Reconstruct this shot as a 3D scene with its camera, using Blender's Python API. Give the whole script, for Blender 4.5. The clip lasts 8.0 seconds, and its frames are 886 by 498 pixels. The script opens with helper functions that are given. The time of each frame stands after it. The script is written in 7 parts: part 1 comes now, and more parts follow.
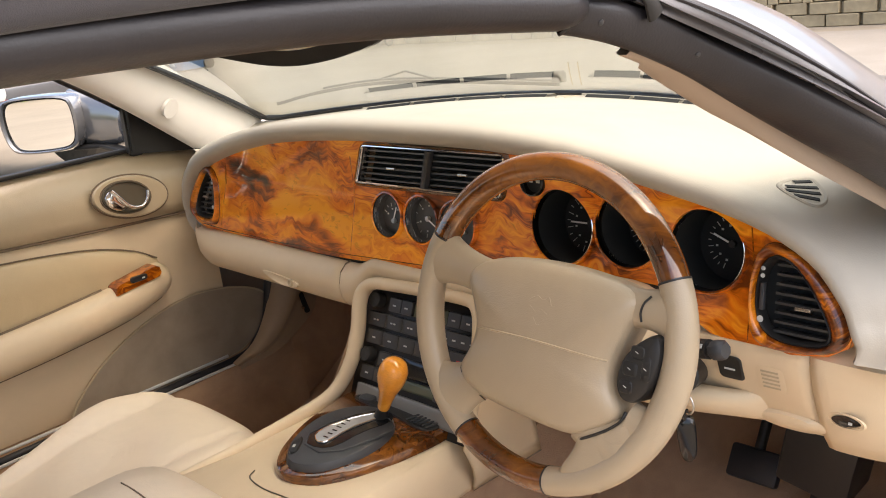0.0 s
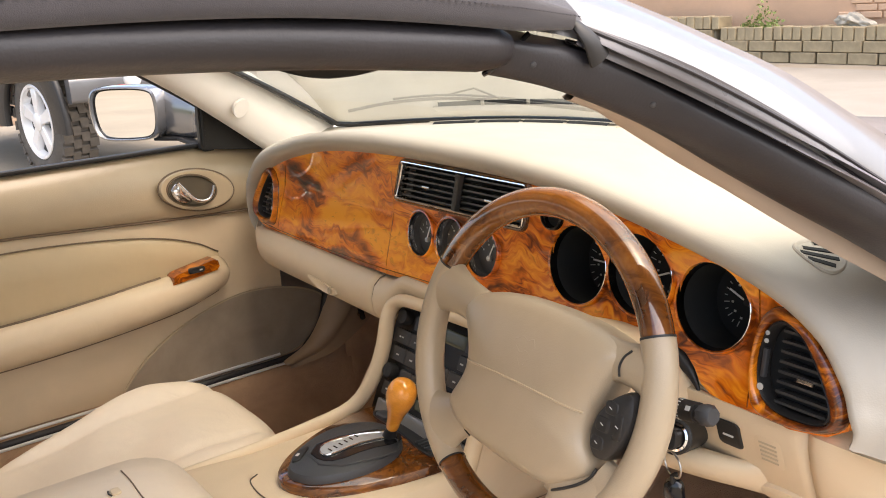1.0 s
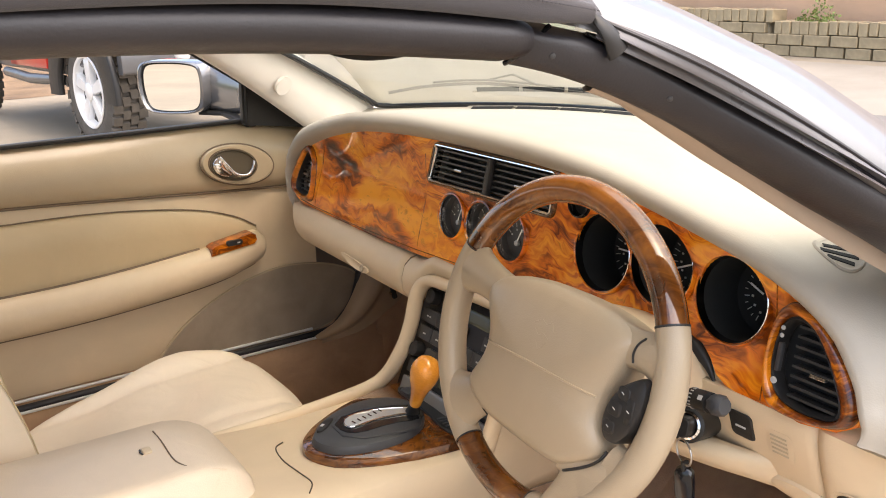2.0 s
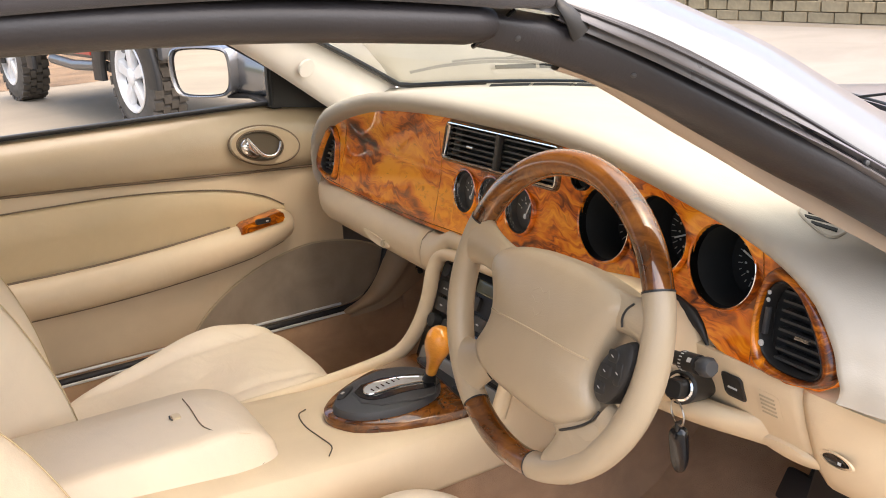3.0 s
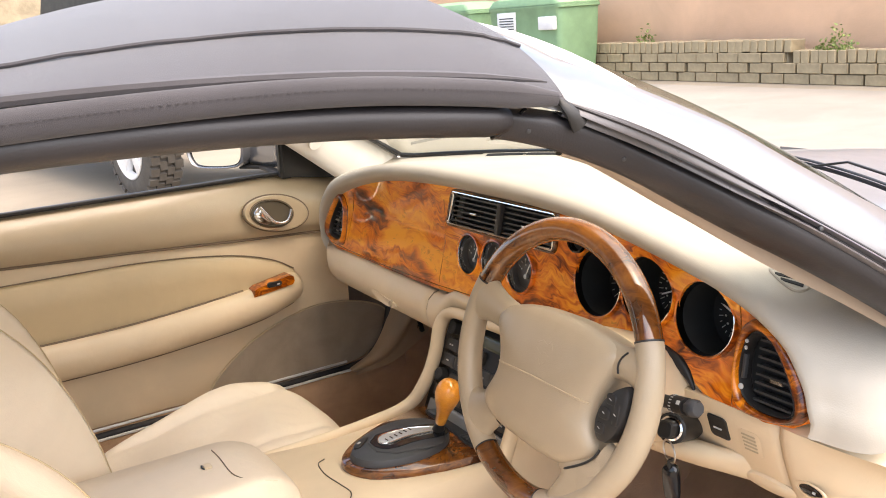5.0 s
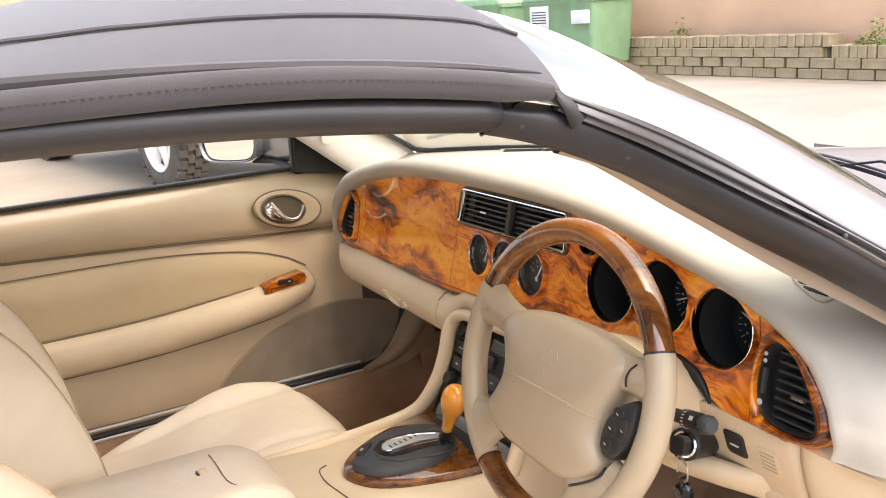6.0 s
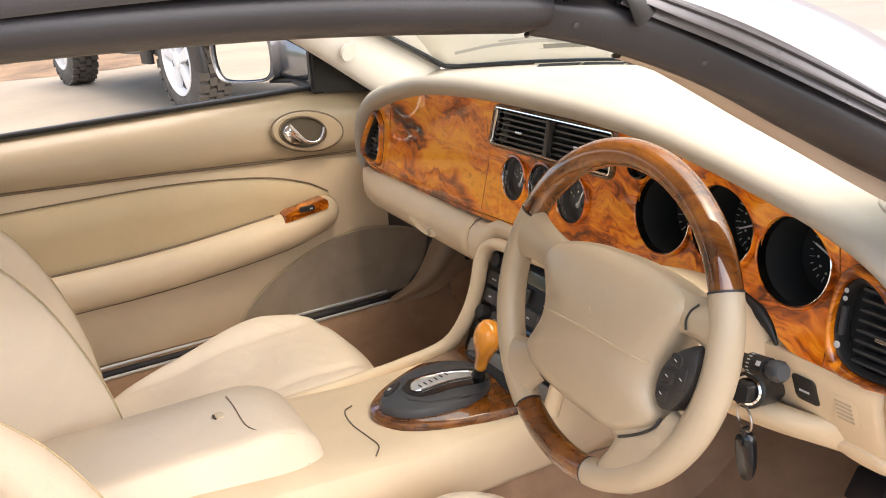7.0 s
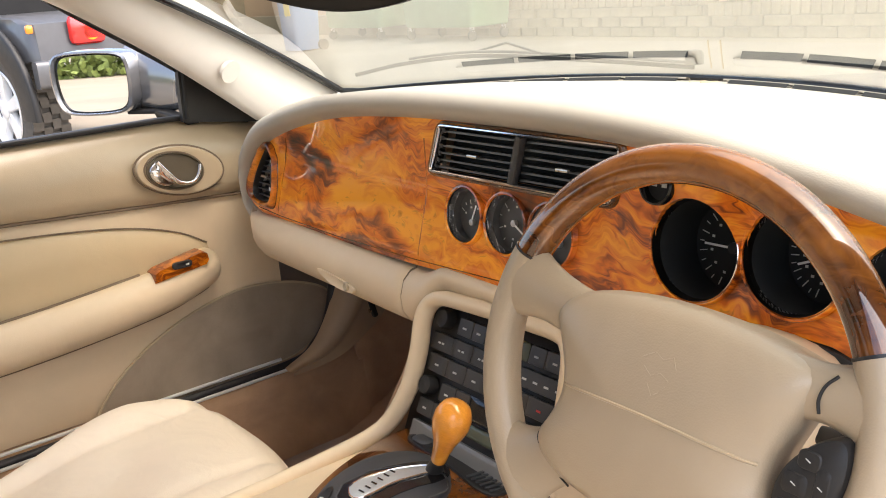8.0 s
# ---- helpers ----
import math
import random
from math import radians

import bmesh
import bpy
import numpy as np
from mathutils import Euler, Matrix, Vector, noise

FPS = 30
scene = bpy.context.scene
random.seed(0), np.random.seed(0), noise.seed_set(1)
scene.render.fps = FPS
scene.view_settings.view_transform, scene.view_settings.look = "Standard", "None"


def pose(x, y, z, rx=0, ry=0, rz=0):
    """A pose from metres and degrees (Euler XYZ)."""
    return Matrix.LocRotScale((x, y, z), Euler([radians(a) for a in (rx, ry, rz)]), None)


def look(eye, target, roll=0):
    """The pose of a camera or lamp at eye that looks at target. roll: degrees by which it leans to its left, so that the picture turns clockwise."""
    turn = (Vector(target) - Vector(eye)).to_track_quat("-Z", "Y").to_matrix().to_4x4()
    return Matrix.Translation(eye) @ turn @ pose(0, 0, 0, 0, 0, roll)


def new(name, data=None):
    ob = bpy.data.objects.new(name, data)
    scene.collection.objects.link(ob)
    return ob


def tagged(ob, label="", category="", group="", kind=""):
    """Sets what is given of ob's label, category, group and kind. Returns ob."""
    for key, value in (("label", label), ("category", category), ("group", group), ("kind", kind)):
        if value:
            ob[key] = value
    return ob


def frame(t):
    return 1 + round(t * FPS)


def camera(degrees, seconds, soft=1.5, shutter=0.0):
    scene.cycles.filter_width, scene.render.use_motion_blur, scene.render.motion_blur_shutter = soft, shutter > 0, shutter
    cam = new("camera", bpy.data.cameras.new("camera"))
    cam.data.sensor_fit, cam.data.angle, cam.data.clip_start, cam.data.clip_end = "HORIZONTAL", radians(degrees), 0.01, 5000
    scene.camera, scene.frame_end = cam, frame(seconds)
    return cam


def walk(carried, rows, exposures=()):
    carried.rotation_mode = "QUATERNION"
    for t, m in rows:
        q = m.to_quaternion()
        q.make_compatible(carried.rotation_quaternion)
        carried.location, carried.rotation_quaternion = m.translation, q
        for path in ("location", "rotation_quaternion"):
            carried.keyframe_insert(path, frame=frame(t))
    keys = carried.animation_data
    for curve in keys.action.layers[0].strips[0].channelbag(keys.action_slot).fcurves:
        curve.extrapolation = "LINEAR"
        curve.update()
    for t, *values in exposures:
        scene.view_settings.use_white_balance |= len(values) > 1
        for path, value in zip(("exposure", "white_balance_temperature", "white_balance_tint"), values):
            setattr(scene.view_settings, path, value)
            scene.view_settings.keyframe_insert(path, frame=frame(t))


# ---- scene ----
from mathutils.bvhtree import BVHTree

# Camera: a hand-held look through the open driver's window of a right-hand-drive convertible.
cam = camera(52.29, 8.0, soft=1.0)
PATH = [
    (0.0, look((1.0020, -0.9062, 1.2317), (0.1721, -0.1139, 0.8803), -6.83)),
    (0.5, look((1.0439, -0.8237, 1.2334), (0.1496, -0.1004, 0.8913), -5.64)),
    (1.0, look((1.0724, -0.7829, 1.2335), (0.1360, -0.1072, 0.9070), -3.47)),
    (2.5, look((1.1281, -0.7849, 1.2416), (0.1589, -0.1761, 0.8811), -1.98)),
    (3.0, look((1.1705, -0.7726, 1.2452), (0.1839, -0.1986, 0.8749), -3.44)),
    (3.5, look((1.2112, -0.7854, 1.2499), (0.2151, -0.2303, 0.8761), -4.35)),
    (4.0, look((1.2395, -0.8274, 1.2752), (0.2481, -0.2570, 0.9122), -4.69)),
    (4.5, look((1.2599, -0.8741, 1.2864), (0.2752, -0.2603, 0.9803), -4.01)),
    (6.0, look((1.2244, -0.7972, 1.2747), (0.2101, -0.2302, 0.9755), -3.84)),
    (6.5, look((1.1851, -0.7667, 1.2716), (0.1719, -0.2265, 0.9229), -4.02)),
    (7.0, look((1.1200, -0.7459, 1.2491), (0.1104, -0.2316, 0.8539), -5.00)),
    (7.5, look((0.9707, -0.7394, 1.2301), (-0.0149, -0.1652, 0.8574), -6.06)),
    (8.0, look((0.8047, -0.6948, 1.1634), (-0.1128, -0.0035, 0.8166), -4.36)),
]
walk(cam, PATH, exposures=[(0.0, 2.02, 6880, 12), (1.0, 2.11, 6870, 12), (2.5, 2.15, 6870, 12), (4.5, 2.26, 6850, 12), (6.0, 2.33, 6830, 12), (7.0, 2.29, 6780, 12), (8.0, 2.36, 6560, 11)])

# ---------------------------------------------------------------- light
SUN_EL, SUN_AZ = radians(64), radians(62)
world = bpy.data.worlds.new("sky")
scene.world = world
world.use_nodes = True
wn = world.node_tree.nodes
sky = wn.new("ShaderNodeTexSky")
sky.sky_type, sky.sun_disc = "NISHITA", False
sky.sun_elevation, sky.sun_rotation = SUN_EL, SUN_AZ
sky.dust_density, sky.ozone_density = 4.0, 0.4
world.node_tree.links.new(sky.outputs[0], wn["Background"].inputs[0])
wn["Background"].inputs[1].default_value = 0.115
sun = new("sun", bpy.data.lights.new("sun", "SUN"))
sun.data.energy, sun.data.angle, sun.data.color = 1.15, radians(110), (1.0, 0.95, 0.87)
sun.matrix_world = look((math.sin(SUN_AZ) * 20 * math.cos(SUN_EL), math.cos(SUN_AZ) * 20 * math.cos(SUN_EL), 20 * math.sin(SUN_EL)), (0, 0, 0))


# ---------------------------------------------------------------- materials
def node_mat(name):
    m = bpy.data.materials.new(name)
    m.use_nodes = True
    nt = m.node_tree
    return m, nt, nt.nodes["Principled BSDF"]


def setp(b, **kw):
    for key, v in kw.items():
        b.inputs[key.replace("_", " ")].default_value = v


def noise_node(nt, coord, scale, detail=3, distortion=0.0, rough=0.5):
    n = nt.nodes.new("ShaderNodeTexNoise")
    n.inputs["Scale"].default_value, n.inputs["Detail"].default_value = scale, detail
    n.inputs["Distortion"].default_value, n.inputs["Roughness"].default_value = distortion, rough
    nt.links.new(coord, n.inputs["Vector"])
    return n


def ramp_node(nt, fac, stops):
    r = nt.nodes.new("ShaderNodeValToRGB")
    els = r.color_ramp.elements
    while len(els) < len(stops):
        els.new(0.5)
    for e, (p, c) in zip(els, stops):
        e.position, e.color = p, (*c, 1)
    nt.links.new(fac, r.inputs[0])
    return r


def surface(name, base, rough=0.5, metal=0.0, var=0.12, vscale=6, grain=400, bump=0.15, coat=0.0, rvar=0.08, sheen=0.0, dist=0.001, spec=0.5):
    """A plain real surface: broad stains, fine grain and relief."""
    m, nt, b = node_mat(name)
    co = nt.nodes.new("ShaderNodeTexCoord").outputs["Object"]
    big = noise_node(nt, co, vscale, 5, 0.4, 0.6)
    col = ramp_node(nt, big.outputs["Fac"], [(0.3, [c * (1 - var) for c in base]), (0.7, [min(1, c * (1 + var)) for c in base])])
    nt.links.new(col.outputs[0], b.inputs["Base Color"])
    fine = noise_node(nt, co, grain, 3)
    bp = nt.nodes.new("ShaderNodeBump")
    bp.inputs["Strength"].default_value, bp.inputs["Distance"].default_value = bump, dist
    nt.links.new(fine.outputs["Fac"], bp.inputs["Height"])
    nt.links.new(bp.outputs[0], b.inputs["Normal"])
    rr = nt.nodes.new("ShaderNodeMapRange")
    rr.inputs["To Min"].default_value, rr.inputs["To Max"].default_value = max(0, rough - rvar), min(1, rough + rvar)
    nt.links.new(noise_node(nt, co, vscale * 3, 4).outputs["Fac"], rr.inputs["Value"])
    nt.links.new(rr.outputs[0], b.inputs["Roughness"])
    setp(b, Metallic=metal, Coat_Weight=coat, Coat_Roughness=0.04, Sheen_Weight=sheen, Specular_IOR_Level=spec)
    return m


def leather(name, base, rough=0.45, crease=0.25):
    """Grained leather: cell-like pores, faint creases, uneven tone."""
    m, nt, b = node_mat(name)
    co = nt.nodes.new("ShaderNodeTexCoord").outputs["Object"]
    big = noise_node(nt, co, 5, 5, 0.5, 0.6)
    col = ramp_node(nt, big.outputs["Fac"], [(0.25, [c * 0.90 for c in base]), (0.75, [min(1, c * 1.07) for c in base])])
    nt.links.new(col.outputs[0], b.inputs["Base Color"])
    v = nt.nodes.new("ShaderNodeTexVoronoi")
    v.inputs["Scale"].default_value = 650
    nt.links.new(co, v.inputs["Vector"])
    b1 = nt.nodes.new("ShaderNodeBump")
    b1.inputs["Strength"].default_value, b1.inputs["Distance"].default_value = 0.18, 0.0006
    nt.links.new(v.outputs["Distance"], b1.inputs["Height"])
    b2 = nt.nodes.new("ShaderNodeBump")
    b2.inputs["Strength"].default_value, b2.inputs["Distance"].default_value = crease, 0.004
    nt.links.new(noise_node(nt, co, 14, 4, 1.2).outputs["Fac"], b2.inputs["Height"])
    nt.links.new(b1.outputs[0], b2.inputs["Normal"])
    nt.links.new(b2.outputs[0], b.inputs["Normal"])
    rr = nt.nodes.new("ShaderNodeMapRange")
    rr.inputs["To Min"].default_value, rr.inputs["To Max"].default_value = rough - 0.06, rough + 0.08
    nt.links.new(noise_node(nt, co, 20, 4).outputs["Fac"], rr.inputs["Value"])
    nt.links.new(rr.outputs[0], b.inputs["Roughness"])
    return m


def burl(name, stops, scale, stretch=(1, 1, 1), distortion=3.0, eyes=0.5, rough=0.12, gloss=1.6):
    """Lacquered burr wood: swirled figure, dark clouds and small eyes under a clear coat."""
    m, nt, b = node_mat(name)
    co = nt.nodes.new("ShaderNodeTexCoord").outputs["Object"]
    mp = nt.nodes.new("ShaderNodeMapping")
    mp.inputs["Scale"].default_value = stretch
    nt.links.new(co, mp.inputs["Vector"])
    cloud = noise_node(nt, mp.outputs[0], scale, 2, 1.0, 0.5)
    warp = noise_node(nt, mp.outputs[0], scale * 1.4, 3, 0.6, 0.55)
    off = nt.nodes.new("ShaderNodeVectorMath")
    off.operation = "SCALE"
    off.inputs["Scale"].default_value = distortion / scale
    nt.links.new(warp.outputs["Color"], off.inputs[0])
    bent = nt.nodes.new("ShaderNodeVectorMath")
    bent.operation = "ADD"
    nt.links.new(mp.outputs[0], bent.inputs[0])
    nt.links.new(off.outputs[0], bent.inputs[1])
    st = nt.nodes.new("ShaderNodeMapping")
    st.inputs["Scale"].default_value = (0.7, 0.7, 3.2)
    st.inputs["Rotation"].default_value = (0, 0.5, 0)
    nt.links.new(bent.outputs[0], st.inputs["Vector"])
    flame = noise_node(nt, st.outputs[0], scale * 1.5, 5, 0.3, 0.60)
    fine = noise_node(nt, st.outputs[0], scale * 4.2, 3, 1.2, 0.5)
    a = nt.nodes.new("ShaderNodeMix")
    a.inputs[0].default_value = 0.52
    nt.links.new(cloud.outputs["Fac"], a.inputs[2])
    nt.links.new(flame.outputs["Fac"], a.inputs[3])
    a2 = nt.nodes.new("ShaderNodeMix")
    patch = nt.nodes.new("ShaderNodeMapRange")
    for key, v in (("From Min", 0.46), ("From Max", 0.58), ("To Min", 0.06), ("To Max", 0.30)):
        patch.inputs[key].default_value = v
    nt.links.new(noise_node(nt, mp.outputs[0], scale * 0.9, 1).outputs["Fac"], patch.inputs["Value"])
    nt.links.new(patch.outputs[0], a2.inputs[0])
    nt.links.new(a.outputs[0], a2.inputs[2])
    nt.links.new(fine.outputs["Fac"], a2.inputs[3])
    col = ramp_node(nt, a2.outputs[0], stops)
    vor = nt.nodes.new("ShaderNodeTexVoronoi")
    vor.inputs["Scale"].default_value = scale * 6
    wob = nt.nodes.new("ShaderNodeVectorMath")
    wob.operation = "ADD"
    sc = nt.nodes.new("ShaderNodeVectorMath")
    sc.operation = "SCALE"
    sc.inputs["Scale"].default_value = 0.05
    nt.links.new(fine.outputs["Color"], sc.inputs[0])
    nt.links.new(mp.outputs[0], wob.inputs[0])
    nt.links.new(sc.outputs[0], wob.inputs[1])
    nt.links.new(wob.outputs[0], vor.inputs["Vector"])
    eye = ramp_node(nt, vor.outputs["Distance"], [(0.05, (1 - eyes,) * 3), (0.28, (1, 1, 1))])
    mul = nt.nodes.new("ShaderNodeMix")
    mul.data_type, mul.blend_type = "RGBA", "MULTIPLY"
    mul.inputs[0].default_value = 1.0
    nt.links.new(col.outputs[0], mul.inputs[6])
    nt.links.new(eye.outputs[0], mul.inputs[7])
    nt.links.new(mul.outputs[2], b.inputs["Base Color"])
    setp(b, Roughness=rough + 0.2, Specular_IOR_Level=0.15, Coat_Weight=1.0, Coat_Roughness=0.015, Coat_IOR=gloss)
    return m


def clear_glass(name, tint=(0.93, 0.96, 0.94), gain=1.0):
    """A thin pane: what is behind shows through, and the gloss grows at flat angles."""
    m, nt, b = node_mat(name)
    tr = nt.nodes.new("ShaderNodeBsdfTransparent")
    tr.inputs[0].default_value = (*tint, 1)
    gl = nt.nodes.new("ShaderNodeBsdfGlossy")
    gl.inputs["Roughness"].default_value = 0.01
    fr = nt.nodes.new("ShaderNodeFresnel")
    fr.inputs["IOR"].default_value = 1.5
    mu = nt.nodes.new("ShaderNodeMath")
    mu.operation = "MULTIPLY"
    mu.use_clamp = True
    mu.inputs[1].default_value = gain
    nt.links.new(fr.outputs[0], mu.inputs[0])
    mx = nt.nodes.new("ShaderNodeMixShader")
    nt.links.new(mu.outputs[0], mx.inputs[0])
    nt.links.new(tr.outputs[0], mx.inputs[1])
    nt.links.new(gl.outputs[0], mx.inputs[2])
    nt.links.new(mx.outputs[0], nt.nodes["Material Output"].inputs[0])
    return m


CREAM = leather("cream_leather", (0.68, 0.540, 0.362))
INSET = leather("inset_leather", (0.56, 0.44, 0.268))
SEAT = leather("seat_leather", (0.77, 0.645, 0.49), 0.42, 0.5)
PAD = leather("dash_top_vinyl", (0.450, 0.412, 0.350), 0.5, 0.12)
DOORTOP = leather("door_top_vinyl", (0.455, 0.362, 0.240), 0.30, 0.08)
WHEELHIDE = leather("wheel_leather", (0.39, 0.312, 0.215), 0.34, 0.12)
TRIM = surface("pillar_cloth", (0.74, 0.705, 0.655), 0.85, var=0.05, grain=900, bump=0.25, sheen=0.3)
# Driver's pillar trim: a darker base colour than the passenger's.
TRIMR = surface("driver_pillar_trim", (0.42, 0.345, 0.28), 0.75, var=0.05, grain=900, bump=0.2)
BURR = burl("burr_walnut", [(0.384, (0.040, 0.008, 0.002)), (0.442, (0.24, 0.044, 0.003)), (0.497, (0.75, 0.165, 0.006)), (0.582, (1.0, 0.38, 0.020))], 7.0, (0.8, 0.9, 1.0), 0.9, 0.35, gloss=1.6)
BURRD = burl("burr_ring", [(0.38, (0.035, 0.008, 0.002)), (0.47, (0.22, 0.045, 0.003)), (0.58, (0.80, 0.24, 0.010))], 11, (0.9, 0.9, 1.0), 1.2, 0.3, gloss=1.6)
RIMWOOD = burl("rim_walnut", [(0.37, (0.010, 0.0025, 0.001)), (0.47, (0.085, 0.024, 0.0035)), (0.60, (0.25, 0.085, 0.011))], 11, (0.7, 0.7, 0.7), 1.2, 0.2, rough=0.05, gloss=1.7)
KNOBWOOD = burl("knob_maple", [(0.3, (0.50, 0.17, 0.018)), (0.55, (0.74, 0.30, 0.035)), (0.75, (0.86, 0.42, 0.07))], 18, (1, 1, 1), 1.5, 0.25)
SEAM = surface("dark_seam", (0.17, 0.122, 0.078), 0.8, bump=0.1)
# Dark brown that paints shade in the handle cup; also the parting line.
CUPB = surface("cup_shade_joint_brown", (0.085, 0.066, 0.040), 0.55, bump=0.1)
POST = surface("brown_plastic", (0.40, 0.285, 0.18), 0.5, var=0.1, vscale=6, grain=700, bump=0.25)
CARPET = surface("brown_carpet", (0.52, 0.325, 0.195), 1.0, var=0.2, vscale=9, grain=1100, bump=0.9, dist=0.003, sheen=0.1)
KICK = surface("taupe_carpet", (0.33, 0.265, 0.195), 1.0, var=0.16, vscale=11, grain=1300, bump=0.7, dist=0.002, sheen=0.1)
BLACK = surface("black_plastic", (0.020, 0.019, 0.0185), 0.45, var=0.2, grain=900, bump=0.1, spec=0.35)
GLOSSB = surface("gloss_black", (0.010, 0.010, 0.011), 0.12, var=0.1, bump=0.0)
GREYP = surface("grey_plastic", (0.042, 0.043, 0.046), 0.5, var=0.12, grain=1200, bump=0.15)
SLAT = surface("slat_plastic", (0.045, 0.044, 0.043), 0.30, var=0.1, grain=900, bump=0.05, spec=0.6)
KEYGREY = surface("key_cap_grey", (0.040, 0.037, 0.034), 0.45, var=0.15, grain=900, bump=0.1)
RUBBER = surface("black_rubber", (0.024, 0.022, 0.0245), 0.42, var=0.15, vscale=12, grain=500, bump=0.2, spec=0.4)
SEALG = surface("grey_rubber", (0.11, 0.102, 0.104), 0.30, var=0.15, vscale=12, grain=500, bump=0.15)
CANVAS = surface("hood_canvas", (0.038, 0.034, 0.0375), 0.9, var=0.16, vscale=5, grain=1800, bump=0.3, dist=0.0015, sheen=0.3)
STITCH = surface("thread", (0.045, 0.041, 0.045), 0.9, bump=0.3)
CHROME = surface("chrome", (0.85, 0.85, 0.86), 0.07, 1.0, var=0.03, bump=0.0, rvar=0.03)
STEEL = surface("brushed_steel", (0.62, 0.60, 0.57), 0.28, 1.0, var=0.06, grain=700, bump=0.1)
SILVER = surface("silver_paint", (0.19, 0.19, 0.195), 0.42, 0.35, var=0.03, grain=1800, bump=0.05, coat=0.6)
SILVERM = surface("mirror_silver_paint", (0.22, 0.22, 0.225), 0.20, 0.6, var=0.03, grain=1800, bump=0.0, coat=1.0)
MIRROR = surface("mirror_silver", (0.92, 0.92, 0.90), 0.01, 1.0, var=0.0, bump=0.0, rvar=0.005)
GLASS = clear_glass("windscreen_glass", (0.68, 0.73, 0.665), 0.6)
LIDGREY = surface("grey_lid", (0.20, 0.195, 0.185), 0.4, 0.2, var=0.08, grain=900, bump=0.08)
SATIN = surface("satin_plate", (0.50, 0.50, 0.49), 0.42, 0.5, var=0.05, bump=0.0)
DIALG = surface("dial_grey", (0.075, 0.072, 0.068), 0.5, var=0.08, bump=0.0)
DIAL = surface("dial_black", (0.024, 0.025, 0.025), 0.6, var=0.1, bump=0.0, spec=0.15)
WHITE = surface("white_print", (0.52, 0.52, 0.50), 0.6, var=0.05, bump=0.0)
NEEDLE = surface("needle_white", (0.80, 0.80, 0.78), 0.5, var=0.03, bump=0.0)
REDP = surface("red_print", (0.55, 0.04, 0.03), 0.5, bump=0.0)
LCD = surface("lcd_green_grey", (0.09, 0.10, 0.07), 0.25, bump=0.0)
GROUND = surface("pale_concrete", (0.245, 0.205, 0.152), 0.9, var=0.16, vscale=0.5, grain=60, bump=0.5, dist=0.006)
ROAD = surface("worn_asphalt", (0.245, 0.222, 0.19), 0.9, var=0.14, vscale=0.7, grain=90, bump=0.6, dist=0.006)
RENDER = surface("terracotta_render", (0.66, 0.43, 0.28), 0.9, var=0.12, vscale=0.9, grain=40, bump=0.4, dist=0.006)
BRICK = surface("tan_brick", (0.33, 0.265, 0.165), 0.9, var=0.3, vscale=2.5, grain=80, bump=0.6, dist=0.004)
PAPERSTONE = surface("pale_stone", (0.40, 0.365, 0.30), 0.9, var=0.3, vscale=7, grain=60, bump=0.8, dist=0.01)
MORTAR = surface("mortar", (0.26, 0.22, 0.15), 0.95, var=0.15, vscale=4, grain=120, bump=0.5)
YBRICK = surface("ochre_wall", (0.31, 0.255, 0.17), 0.95, var=0.3, vscale=2.2, grain=30, bump=0.8, dist=0.01)
LEAF = surface("leaf_green", (0.19, 0.235, 0.06), 0.6, var=0.4, vscale=9, grain=100, bump=0.2)
EARTH = surface("brown_earth", (0.165, 0.105, 0.058), 0.95, var=0.45, vscale=1.6, grain=25, bump=0.9, dist=0.02)
GREENBIN = surface("bin_green", (0.20, 0.33, 0.18), 0.55, var=0.12, vscale=3, grain=100, bump=0.1)
BLUEBIN = surface("bin_blue", (0.13, 0.28, 0.55), 0.5, var=0.08, vscale=3, grain=100, bump=0.1)
YELLOW = surface("yellow_sticker", (0.75, 0.55, 0.04), 0.5, bump=0.0)
PAPER = surface("pale_sign", (0.72, 0.72, 0.68), 0.6, bump=0.0)
TYRE = surface("tyre_rubber", (0.085, 0.074, 0.062), 0.75, var=0.25, vscale=10, grain=200, bump=0.4)
ALLOY = surface("alloy_white", (0.78, 0.78, 0.78), 0.35, 0.3, var=0.06, bump=0.05)
BODYG = surface("grey_body_paint", (0.10, 0.10, 0.105), 0.35, 0.3, var=0.10, bump=0.02, coat=0.3)
REDLENS = surface("red_lens", (0.60, 0.025, 0.02), 0.15, var=0.1, bump=0.0, coat=1.0)
AMBER = surface("amber_lens", (0.85, 0.25, 0.02), 0.2, var=0.1, bump=0.0, coat=1.0)
REDPAINT = surface("red_paint", (0.45, 0.03, 0.02), 0.3, var=0.1, bump=0.0, coat=0.8)


# ---------------------------------------------------------------- mesh helpers
def base(name, at, label, category, group="", kind=""):
    """The Empty at a thing's base."""
    ob = new(name)
    ob.empty_display_size = 0.02
    ob.matrix_world = Matrix.Translation(at)
    return tagged(ob, label, category, group, kind)


